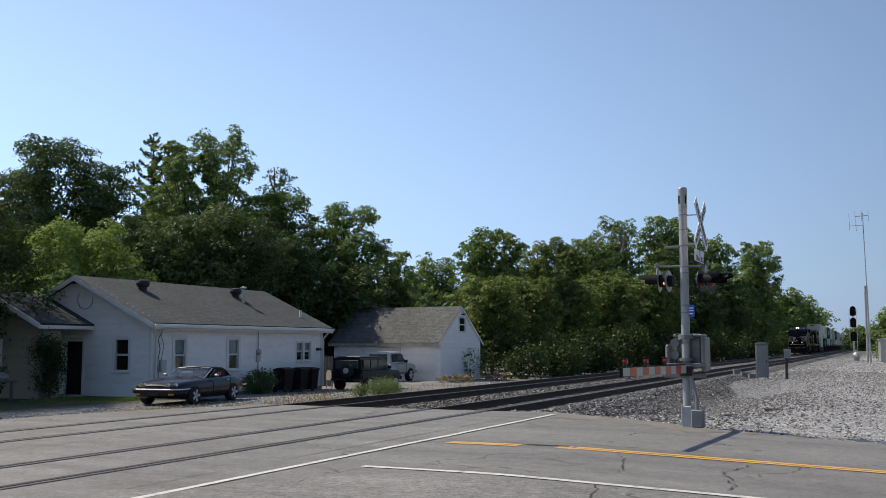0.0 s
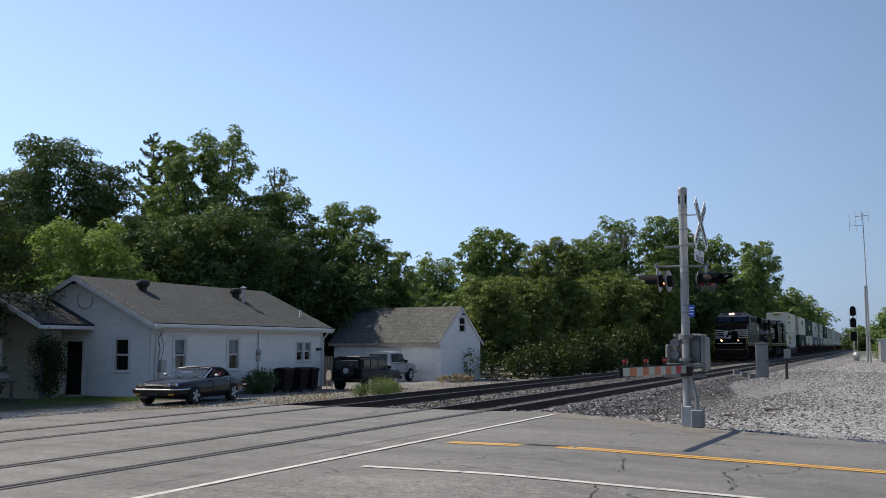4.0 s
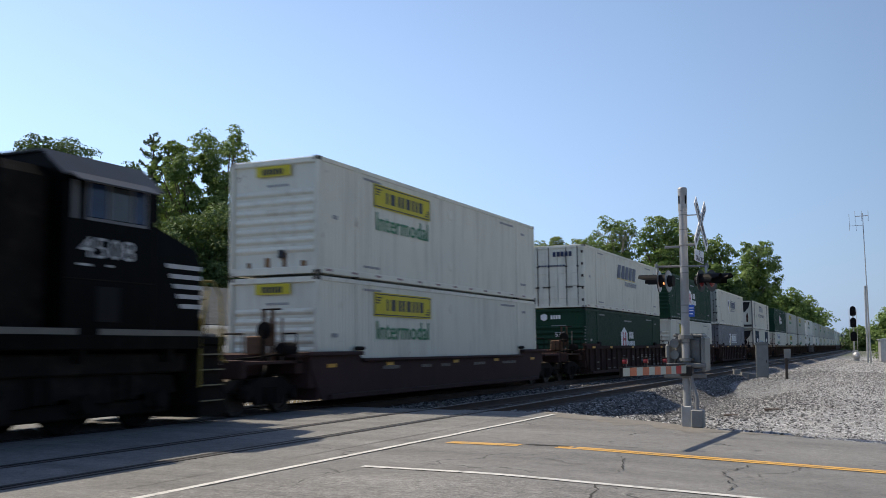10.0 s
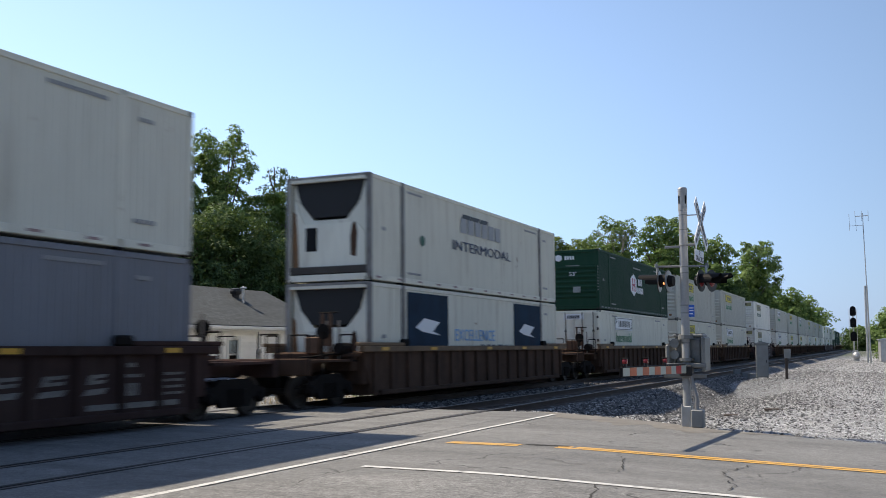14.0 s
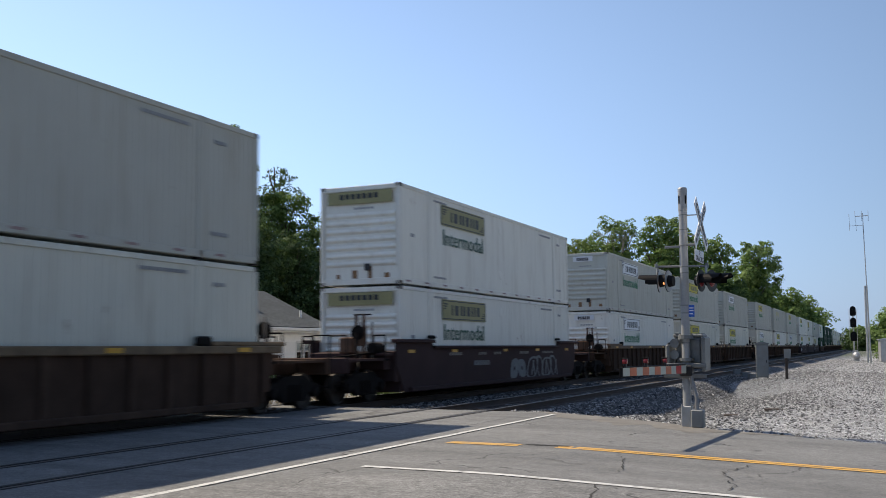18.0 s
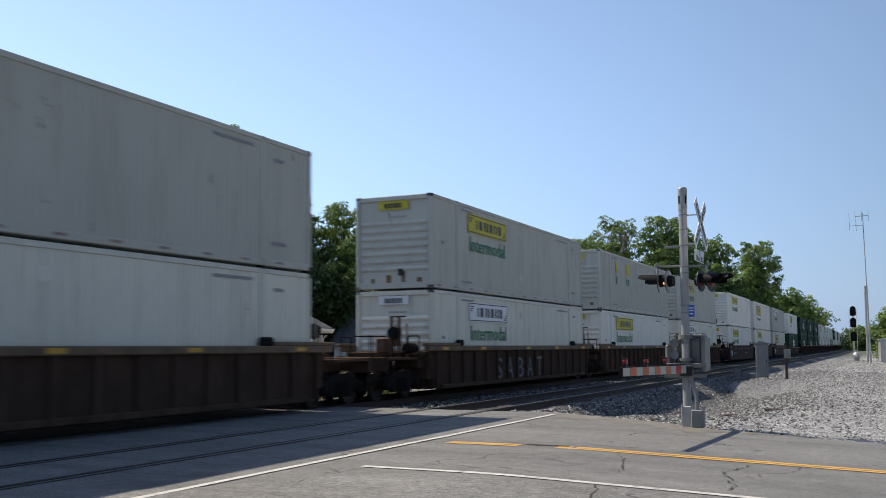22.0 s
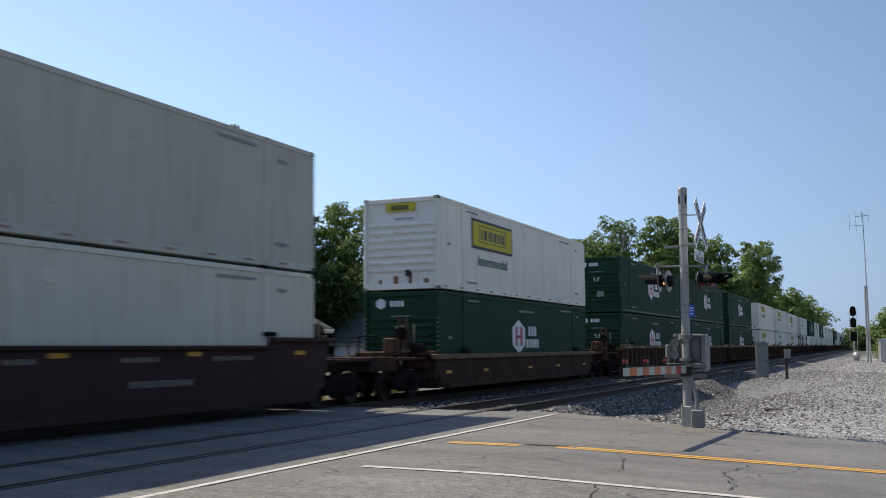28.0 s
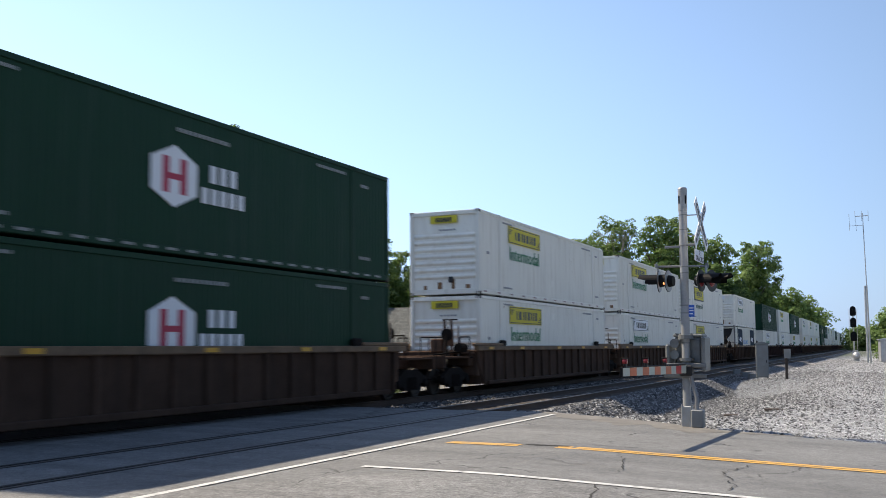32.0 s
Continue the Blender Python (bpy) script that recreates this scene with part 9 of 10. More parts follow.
for z in (4.12, 3.83, 3.52, 3.1, 2.98, 2.35, 2.2, 1.62):
    part("clamp_band", Shape().lathe([(0.082, z), (0.0875, z + 0.003), (0.0875, z + 0.017), (0.082, z + 0.02)], 24), CABINET, sig)
base = part("base", Shape().box(-0.1, 0.095, -0.1, 0.1, 0.0, 0.42, 0.015), GALV, sig)
part("junction_box", Shape().box(0.1, 0.33, -0.2, 0.06, 0.02, 0.36, 0.02), CABINET, sig)
for x in (-0.09, 0.09):
    for y in (-0.09, 0.09):
        part("anchor_bolt", Shape().tube((x, y, 0.41), (x, y, 0.45), 0.012, n=6), GALV, base)
part("conduit", Shape().line([(0.2, -0.12, 0.34), (0.2, -0.12, 0.6), (0.12, -0.1, 0.9), (0.1, -0.1, 1.05)], 0.04, 8), surface("grey conduit", (0.25, 0.25, 0.25), 0.6), sig)
# crossbuck faces along the road
for k, (a, word) in enumerate(((45, "RAILROAD"), (-45, "CROSSING"))):
    bm_ = Shape().prism([(-0.61, -0.1), (0.61, -0.1), (0.61, 0.1), (-0.61, 0.1)], 0.33 + 0.02 * k, 0.345 + 0.02 * k, "x")
    bl = part("crossbuck_blade", bm_, SIGN_WHITE, sig, "white crossbuck blade")
    bl.matrix_local = Matrix.Translation((0, -0.02, 3.92)) @ pose(0, 0, 0, 0, 0, -4) @ pose(0, 0, 0, a, 0, 0)
    part("blade_letters", fitted_letters(word, -0.52, 0.52, -0.05, 0.05, 0.35 + 0.02 * k), SIGN_FADED, bl)
part("crossbuck_bracket", Shape().tube((0, 0, 4.12), (0.34, -0.02, 4.12), 0.012).tube((0, 0, 3.72), (0.34, -0.02, 3.72), 0.012), GALV, sig)
tr_sign = part("track_count_sign", Shape().box(0.0, 0.012, -0.24, 0.24, -0.115, 0.115, 0.005), SIGN_WHITE, sig, "white plate under the crossbuck")
tr_sign.matrix_local = Matrix.Translation((0.3, -0.06, 3.3)) @ pose(0, 0, 0, -5, 0, -10)
part("plate_letters", fitted_letters("TRACKS", -0.21, 0.21, -0.1, 0.0, 0.014), SIGN_FADED, tr_sign)
part("plate_number", fitted_letters("2", -0.04, 0.04, 0.02, 0.11, 0.014), SIGN_FADED, tr_sign)
for x0, x1, y0, z in ((-0.36, -0.05, -0.06, 3.5), (0.06, 0.26, -0.1, 3.53)):
    part("bracket_blade", Shape().box(x0, x1, y0, y0 + 0.03, z - 0.022, z + 0.026, 0.008), CABINET, sig)
# flashing lamps on their cross arm
part("lamp_arm", Shape().line([(-0.52, -0.1, 3.12), (0.42, 0.1, 3.12)], 0.021, 8).lathe([(0.0, -0.04), (0.035, -0.04), (0.035, 0.05), (0.0, 0.05)], 10, (-0.52, -0.1, 3.13)).lathe([(0.0, -0.04), (0.035, -0.04), (0.035, 0.05), (0.0, 0.05)], 10, (0.42, 0.1, 3.13)), CABINET, sig)


def lamp_head(owner, x, y, z, turn, lens, peep=False):
    """Round black background, red lens and a long hood; faces +x before its turn."""
    h = part("lamp_head", Shape().lathe([(0.0, -0.1), (0.1, -0.1), (0.12, 0.0), (0.0, 0.0)], 18, (0, 0, 0), "x"), BLACK_PAINT, owner)
    h.matrix_local = Matrix.Translation((x, y, z)) @ pose(0, 0, 0, 0, 0, turn)
    part("background", Shape().lathe([(0.0, 0.0), (0.215, 0.0), (0.215, 0.012), (0.0, 0.012)], 26, (0, 0, 0), "x"), surface_cache("lamp background", (0.02, 0.021, 0.022), 0.45), h)
    part("background_back", Shape().lathe([(0.0, -0.006), (0.208, -0.006), (0.208, -0.001), (0.0, -0.001)], 26, (0, 0, 0), "x"), GALV, h, "bare metal back of the round background")
    part("lens", Shape().lathe([(0.0, 0.012), (0.12, 0.012), (0.105, 0.03), (0.0, 0.042)], 20, (0, 0, 0), "x"), lens, h)
    hood = Shape()
    n = 14
    vs, fs = [], []
    for i in range(n + 1):
        a = math.pi * (-0.12 + 1.24 * i / n)
        for r in (0.135, 0.129):
            vs.append((0.012, r * math.cos(a), r * math.sin(a)))
            vs.append((0.4 if 2 < i < n - 2 else 0.26, r * math.cos(a), r * math.sin(a)))
    for i in range(n):
        q = 4 * i
        fs += [(q, q + 1, q + 5, q + 4), (q + 2, q + 6, q + 7, q + 3), (q + 1, q + 3, q + 7, q + 5)]
    hood.add(vs, fs)
    part("hood", hood, BLACK_PAINT, h)
    if peep:
        part("peep_light", Shape().lathe([(0.0, -0.13), (0.022, -0.13), (0.022, -0.1), (0.0, -0.1)], 8, (0, 0.16, -0.05), "x"), LENS_AMBER, h)


MATS = {}


def surface_cache(name, col, rough):
    if name not in MATS:
        MATS[name] = surface(name, col, rough)
    return MATS[name]


lamp_head(sig, -0.46, -0.1, 2.83, 180, LENS_RED, True)
lamp_head(sig, -0.28, -0.12, 2.83, 172, LENS_RED)
lamp_head(sig, 0.32, -0.02, 2.83, -12, LENS_RED)
lamp_head(sig, 0.5, 0.1, 2.83, -18, LENS_RED)
for sx in (-0.52, 0.42):
    part("lamp_drop", Shape().tube((sx, 0.0, 3.12), (sx, 0.0, 2.82), 0.025), GALV, sig)
part("notice_plate", Shape().box(0.09, 0.2, -0.12, -0.105, 2.13, 2.36, 0.004), SIGN_BLUE, sig, "small blue notice plate")
part("notice_marks", Shape().box(0.105, 0.185, -0.124, -0.12, 2.29, 2.31).box(0.105, 0.185, -0.124, -0.12, 2.24, 2.26).box(0.105, 0.17, -0.124, -0.12, 2.18, 2.2), SIGN_WHITE, sig)
# gate machine
MACHINE = surface("dull grey machine casing", (0.19, 0.195, 0.19), 0.5, 0.3, 0.25, 3, 40, 0.1, (0.06, 0.055, 0.05), 0.5)
mach = part("gate_machine", Shape().box(-0.24, 0.3, 0.1, 0.5, 1.14, 1.76, 0.04), MACHINE, sig)
part("machine_lid", Shape().box(-0.26, 0.32, 0.08, 0.52, 1.74, 1.8, 0.02), MACHINE, mach)
for k in range(6):
    part("lid_rib", Shape().box(-0.22 + k * 0.1, -0.17 + k * 0.09, 0.07, 0.53, 1.8, 1.815), MACHINE, mach)
part("machine_door", Shape().box(-0.2, 0.26, 0.075, 0.1, 1.2, 1.7, 0.015), MACHINE, mach)
for z in (1.62, 1.4):
    part("shaft_boss", Shape().lathe([(0.0, -0.1), (0.09, -0.1), (0.09, 0.0), (0.05, 0.03), (0.0, 0.03)], 14, (-0.22, 0.08, z), "y"), MACHINE, mach)
for z in (1.2, 1.0):
    part("counterweight_bar", Shape().box(-0.4, 0.4, -0.13, -0.09, z - 0.04, z + 0.04, 0.01), MACHINE, sig)
for x in (-0.34, 0.34):
    part("counterweight_arm", Shape().box(x - 0.04, x + 0.04, -0.12, 0.5, 1.08, 1.6 + 0.15 * (x > 0), 0.03), MACHINE, sig)
part("arm_adapter", Shape().box(-0.1, 0.14, -0.2, 0.0, 1.0, 1.2, 0.02), DARK_METAL, sig)
part("mount_saddle", Shape().lathe([(0.1, 1.28), (0.15, 1.28), (0.15, 1.34), (0.1, 1.34)], 16).lathe([(0.1, 1.7), (0.15, 1.7), (0.15, 1.78), (0.1, 1.78)], 16), MACHINE, sig)
# gate arm over the near lane, drooping a little to its tip
ARM_WHITE = surface("pale reflective sheeting", (0.47, 0.5, 0.43), 0.5, var=0.12, big=3, bump=0.0)
arm = part("gate_arm", Shape().prism([(-0.1, 1.05), (-0.1, 1.2), (-4.2, 1.23), (-4.2, 1.1)], 0.015, 0.045, "x"), ARM_WHITE, sig, "white gate arm with red bands")
arm.matrix_local = pose(0, 0, 0, 0, 0, -3.1)
for k in range(5):
    y0 = -0.59 - k * 0.722
    zz = 1.05 + 0.05 * (-y0 - 0.1) / 4.1
    zt = 1.2 + 0.03 * (-y0 - 0.1) / 4.1
    part("red_band", Shape().prism([(y0, zz), (y0, zt), (y0 - 0.36, zt + 0.003), (y0 - 0.36, zz + 0.004)], 0.046, 0.05, "x"), RED_SHEET if k == 0 else ORANGE_SHEET, arm)
part("arm_tip", Shape().box(0.01, 0.05, -4.27, -4.2, 1.09, 1.24, 0.005), BLACK_PAINT, arm)
part("lamp_cable", Shape().line([(0.03, -0.2, 1.215), (0.03, -4.1, 1.245)], 0.012, 5), BLACK_PAINT, arm)
for y in (-1.65, -2.87, -4.04):
    lz = 1.2 + 0.03 * (-y) / 4.1
    lp = part("arm_lamp", Shape().lathe([(0.0, -0.04), (0.04, -0.036), (0.044, 0.0), (0.04, 0.036), (0.0, 0.04)], 14, (0.03, y, lz + 0.1), "x"), LENS_RED, arm, "red gate lamp")
    part("lamp_hood", Shape().box(-0.03, 0.08, y - 0.035, y + 0.035, lz + 0.14, lz + 0.155, 0.006), BLACK_PAINT, arm)
    part("lamp_foot", Shape().box(0.01, 0.05, y - 0.03, y + 0.03, lz, lz + 0.07, 0.008), DARK_METAL, arm)

# ---- lineside gear in the gravel lot ----
def lot_z(x, y):
    u = x - tx(y)
    return max(ground_z(x, y), bed_profile(u) if u < 8.6 else -9)


cab2 = thing("relay_cabinet", "grey steel relay cabinet beside the track", "cabinet", at=pose(-6.75, 57.0, lot_z(-6.75, 57), 0, 0, 8))
part("body", Shape().box(-0.33, 0.33, -0.25, 0.25, 0.1, 1.9, 0.015), CABINET, cab2)
part("lid", Shape().prism([(-0.37, 1.9), (0.37, 1.9), (0.37, 1.96), (0.0, 2.04), (-0.37, 1.96)], -0.3, 0.3, "y"), CABINET, cab2)
part("door", Shape().box(-0.29, 0.29, -0.275, -0.25, 0.16, 1.84, 0.01), CABINET, cab2)
part("latch", Shape().box(0.2, 0.25, -0.3, -0.27, 0.9, 1.05, 0.008), DARK_METAL, cab2)
for sx in (-0.25, 0.25):
    part("leg", Shape().box(sx - 0.03, sx + 0.03, -0.2, 0.2, -0.2, 0.1), CABINET, cab2)
post = thing("terminal_post", "grey terminal box on a wooden post", "post", at=pose(-5.35, 55.6, lot_z(-5.35, 55.6)))
part("post", Shape().box(-0.07, 0.07, -0.07, 0.07, -0.1, 1.55, 0.01), TIE_WOOD, post)
part("box", Shape().box(-0.1, 0.24, -0.2, -0.07, 1.1, 1.58, 0.015), CABINET, post)
for x, y, w in ((-8.1, 60.4, 0.5), (-7.6, 59.6, 0.45), (-8.7, 61.2, 0.4)):
    b = thing("cable_box", "low grey cable box on the ballast shoulder", "box", "cable boxes", at=pose(x, y, lot_z(x, y), 0, 0, 20))
    part("body", Shape().box(-w / 2, w / 2, -0.2, 0.2, -0.1, 0.24, 0.02), CABINET, b)
    part("lid", Shape().box(-w / 2 - 0.02, w / 2 + 0.02, -0.22, 0.22, 0.24, 0.28, 0.01), CABINET, b)
rs = thing("railway_signal", "three-headed black railway colour-light signal on a silver mast", "railway signal", at=pose(-5.3, 146.0, lot_z(-5.3, 146), 0, 0, 3))
part("mast", Shape().tube((0, 0, -0.2), (0, 0, 6.6), 0.09, n=10), GALV, rs)
part("ladder", Shape().line([(0.46, 0.3, 0), (0.46, 0.3, 6.6)], 0.03, 5).line([(-0.46, 0.3, 2.6), (-0.46, 0.3, 6.6)], 0.03, 5), GALV, rs)
for z in (6.35, 4.8, 2.95):
    outline = [(0.38 * math.cos(a), z + 0.32 + 0.38 * math.sin(a)) for a in [math.pi * k / 8 for k in range(9)]] + [(-0.38, z - 0.5), (-0.28, z - 0.6), (0.28, z - 0.6), (0.38, z - 0.5)]
    hd = part("signal_head", Shape().prism(outline, -0.2, -0.15, "y"), BLACK_PAINT, rs, "black oblong backboard")
    part("signal_case", Shape().box(-0.22, 0.22, -0.15, 0.25, z - 0.45, z + 0.45, 0.03), BLACK_PAINT, rs)
    for k in (-0.33, 0.0, 0.33):
        part("signal_hood", Shape().lathe([(0.1, -0.42), (0.12, -0.42), (0.12, 0.0), (0.1, 0.0)], 10, (0.0, -0.22, z + k), "y"), BLACK_PAINT, hd)
part("signal_base", Shape().box(-0.3, 0.3, -0.3, 0.3, -0.2, 0.9, 0.03), GALV, rs)
ant = thing("antenna_mast", "tall thin steel antenna mast with dipole elements", "antenna", at=pose(-2.57, 114.6, lot_z(-2.57, 114.6), 0, -0.9, 0))
part("pole", Shape().tube((0, 0, -0.2), (0, 0, 8.2), 0.09, 0.08).tube((0, 0, 8.2), (0, 0, 15.9), 0.055, 0.045), GALV, ant)
part("boom", Shape().line([(-0.75, 0, 15.6), (0.55, 0, 15.6)], 0.04).line([(-1.35, 0, 14.6), (0.0, 0, 14.6)], 0.025), GALV, ant)
for x, z in ((-0.75, 15.6), (-0.1, 15.6), (0.55, 15.6), (-1.35, 14.6), (-0.7, 14.6)):
    part("dipole", Shape().line([(x, 0, z - 0.55), (x, 0, z + 0.55)], 0.025), GALV, ant)
for x in (-1.35,):
    part("dipole", Shape().line([(x, 0, 15.2), (x, 0, 15.9)], 0.025), GALV, ant)
pole2 = thing("steel_pole", "short grey steel pole beside the antenna mast", "pole", at=pose(-2.85, 114.2, lot_z(-2.85, 114.2)))
part("pole", Shape().tube((0, 0, -0.2), (0, 0, 8.1), 0.12, 0.11, n=10), GALV, pole2)
shed = thing("signal_bungalow", "grey steel equipment bungalow in the gravel lot", "shed", at=pose(-0.6, 122.0, lot_z(0, 122), 0, 0, 6))
part("body", Shape().box(-1.2, 1.6, -1.2, 1.6, 0.1, 2.5, 0.02), GALV, shed)
part("roof", Shape().prism([(-1.35, 2.5), (1.75, 2.5), (1.75, 2.58), (0.2, 2.8), (-1.35, 2.58)], -1.35, 1.75, "y"), GALV, shed)
part("door", Shape().box(-0.6, 0.3, -1.23, -1.2, 0.2, 2.2, 0.01), GALV, shed)
part("skid", Shape().box(-1.2, 1.6, -1.2, 1.6, -0.2, 0.1), DARK_METAL, shed)
tankp = thing("propane_tank", "silvery propane tank on low steel legs", "tank", at=pose(-4.3, 124.5, lot_z(-4.3, 124.5), 0, 0, 3))
part("vessel", Shape().lathe([(0.0, -1.2), (0.22, -1.17), (0.37, -1.03), (0.42, -0.85), (0.42, 0.85), (0.37, 1.03), (0.22, 1.17), (0.0, 1.2)], 20, (0, 0, 0.6), "y"), GALV, tankp, smooth=True)
for y in (-0.7, 0.7):
    part("leg", Shape().box(-0.3, 0.3, y - 0.06, y + 0.06, -0.1, 0.3), GALV, tankp)
part("valve_dome", Shape().lathe([(0.0, 0.98), (0.15, 0.98), (0.15, 1.2), (0.0, 1.24)], 12), GALV, tankp)
for x, y, a, w in ((-4.6, 31.0, 14, 0.44), (-3.35, 30.7, -6, 0.52)):
    pl = thing("scrap_plank", "dark broken plank lying on the gravel", "plank", "planks on the gravel", at=pose(x, y, lot_z(x, y), 0, 0, a))
    part("plank", Shape().box(-w / 2, w / 2, -0.1, 0.1, -0.01, 0.06, 0.02), TIE_WOOD, pl)


# ---- plants ----
def leaf_mesh(name, centres, sizes, rng, flat=0.5, narrow=0.55, facing=None):
    """Many small pointed leaves, three corners each; facing: the way each one's upper side tends to look."""
    n = len(centres)
    d = rng.normal(size=(n, 3))
    if facing is None:
        d[:, 2] *= flat
        d /= np.linalg.norm(d, axis=1)[:, None]
        e = rng.normal(size=(n, 3))
        e -= (e * d).sum(1)[:, None] * d
        e /= np.linalg.norm(e, axis=1)[:, None]
    else:
        up = facing + rng.normal(size=(n, 3)) * 0.38
        up /= np.linalg.norm(up, axis=1)[:, None]
        d -= (d * up).sum(1)[:, None] * up
        d /= np.linalg.norm(d, axis=1)[:, None]
        e = np.cross(up, d)
    a, b = d * sizes[:, None], e * (sizes * narrow * 1.25)[:, None]
    v = np.stack([centres + a, centres - a * 0.6 + b, centres - a * 0.6 - b], 1).reshape(-1, 3)
    me = bpy.data.meshes.new(name)
    me.vertices.add(3 * n)
    me.loops.add(3 * n)
    me.polygons.add(n)
    me.vertices.foreach_set("co", v.astype(np.float32).ravel())
    me.loops.foreach_set("vertex_index", np.arange(3 * n, dtype=np.int32))
    me.polygons.foreach_set("loop_start", np.arange(0, 3 * n, 3, dtype=np.int32))
    me.update(calc_edges=True)
    return me


def ball(rng, n, shell=0.5):
    p = rng.normal(size=(n, 3))
    p /= np.linalg.norm(p, axis=1)[:, None]
    return p * (shell + (1 - shell) * rng.random((n, 1)) ** 0.7)


FORMS = {  # boughs, sprays on each, lowest leaves, bough size, flatness, leaf share, heart
    "maple": (52, 9, 0.1, 0.3, 0.95, 1.15, 4200),
    "open": (30, 10, 0.3, 0.28, 0.8, 0.7, 700),
    "locust": (46, 9, 0.15, 0.32, 0.45, 0.9, 2400),
}


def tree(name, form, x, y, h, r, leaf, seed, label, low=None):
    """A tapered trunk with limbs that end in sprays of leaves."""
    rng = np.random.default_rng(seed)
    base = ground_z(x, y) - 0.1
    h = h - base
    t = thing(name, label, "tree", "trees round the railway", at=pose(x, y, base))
    far = math.hypot(x, y)
    leaf_size = 0.035 + 0.0011 * far
    wood = Shape()
    lean = rng.normal(size=2) * 0.02 * h
    tr = 0.016 * h + 0.05
    broad = form in FORMS
    if broad:
        n_bough, per, low0, bough, flat_, share_, heart = FORMS[form]
        low = low0 if low is None else low
        r = r * 1.22
        # boughs fill a crown that is widest below its middle, with an uneven outline
        u = (np.arange(n_bough) + rng.random(n_bough)) / n_bough
        ang = np.arange(n_bough) * 2.39996 + rng.normal(size=n_bough) * 0.4
        f = np.sqrt(np.clip(1 - ((u - 0.42) / 0.64) ** 2, 0.06, 1))
        reach = (0.5 + 0.5 * rng.random(n_bough)) * f * r
        bc = np.stack([np.cos(ang) * reach + lean[0], np.sin(ang) * reach + lean[1], h * (low + (1 - low) * u * 0.92)], 1)
        br = r * bough * (0.65 + 0.7 * rng.random(n_bough))
        who = np.repeat(np.arange(n_bough), per)
        n_clump = n_bough * per
        q = ball(rng, n_clump, 0.6)
        c = bc[who] + q * br[who][:, None] * np.array([1, 1, flat_])
        c[:, 2] = np.clip(c[:, 2], h * low * 0.6 + 0.3, h * (0.9 + 0.09 * rng.random(n_clump)))
        rc = br[who] * (0.25 + 0.3 * rng.random(n_clump))
        want = int(min(46000 if far < 90 else 34000, share_ * 7.5 * r * h * (1 - low) / leaf_size ** 2))
        pick = rng.choice(n_clump, size=want, p=rc ** 2 / (rc ** 2).sum())
        # leaves lie on the outer, upper side of each spray and hang a little at its rim
        o = rng.normal(size=(want, 3))
        o /= np.linalg.norm(o, axis=1)[:, None]
        o[:, 2] = np.where(rng.random(want) < 0.6, np.abs(o[:, 2]), o[:, 2])
        rad = 0.55 + 0.55 * rng.random((want, 1)) ** 0.6
        pos_ = c[pick] + o * rad * rc[pick][:, None] * np.array([1.15, 1.15, 0.75])
        out = pos_ - bc[who[pick]]
        out /= np.linalg.norm(out, axis=1)[:, None] + 1e-6
        facing = 0.5 * o + 0.45 * out + np.array([0, 0, 0.55])
        ends = bc
    else:
        n_branch = 110 if form == "spruce" else 80
        k = (np.arange(n_branch) + rng.random(n_branch)) / n_branch
        ang = np.arange(n_branch) * 2.39996 + rng.normal(size=n_branch) * 0.3
        length = r * np.clip(1.04 - k, 0.02, 1) ** 0.62 * (0.75 + 0.5 * rng.random(n_branch)) * (1.55 if form == "spruce" else 1.2)
        z0 = h * (0.12 + 0.86 * k)
        want = int(min(15000, 9 * r * h / leaf_size ** 2))
        pick = rng.choice(n_branch, size=want, p=length / length.sum())
        s_ = rng.random(want) ** 0.75
        droop = -0.34 if form == "spruce" else 0.5
        lz = droop * length[pick] * s_ * (1.25 - 0.75 * s_ if form == "spruce" else s_)
        wide = 0.07 * length[pick] * (1.15 - s_) + 0.03
        aa = ang[pick] + rng.normal(size=want) * 0.05
        off = rng.normal(size=(want, 3)) * np.stack([wide, wide, 0.4 * wide + 0.05], 1)
        hang = np.abs(rng.normal(size=want)) * 0.22 if form == "spruce" else 0
        pos_ = np.stack([np.cos(aa) * length[pick] * s_, np.sin(aa) * length[pick] * s_, z0[pick] + lz - hang], 1) + off
        facing = np.stack([np.cos(aa) * 0.4, np.sin(aa) * 0.4, np.full(want, 0.7)], 1)
        ends = np.stack([np.cos(ang) * length, np.sin(ang) * length, z0 + droop * length * 0.5], 1)
        heart = 0
    pos_[:, 2] = np.maximum(pos_[:, 2], 0.25)
    size = leaf_size * (1.0 if broad else 1.3) * (0.6 + 0.8 * rng.random(len(pos_)))
    if heart:      # shaded leaves inside the crown
        zc, zr = h * (low + (1 - low) * 0.42), h * (1 - low) * 0.46
        q = ball(rng, heart, 0.0) * np.array([r * 0.6, r * 0.6, zr * (0.5 if form == "open" else 0.9)]) + np.array([lean[0], lean[1], zc])
        pos_ = np.concatenate([pos_, q])
        size = np.concatenate([size, (0.6 + 0.8 * rng.random(heart)) * (0.09 + 0.0016 * far)])
        facing = np.concatenate([facing, rng.normal(size=(heart, 3))])
    part("crown", leaf_mesh("crown", pos_, size, rng, 0.6, 0.3 if leaf is NEEDLE else 0.5, facing), leaf, t)
    # trunk in three bends, limbs to the boughs
    pts = [(0, 0, 0), (lean[0] * 0.3, lean[1] * 0.3, h * 0.3), (lean[0] * 0.7, lean[1] * 0.7, h * 0.58), (lean[0], lean[1], h * (0.8 if broad else 0.97))]
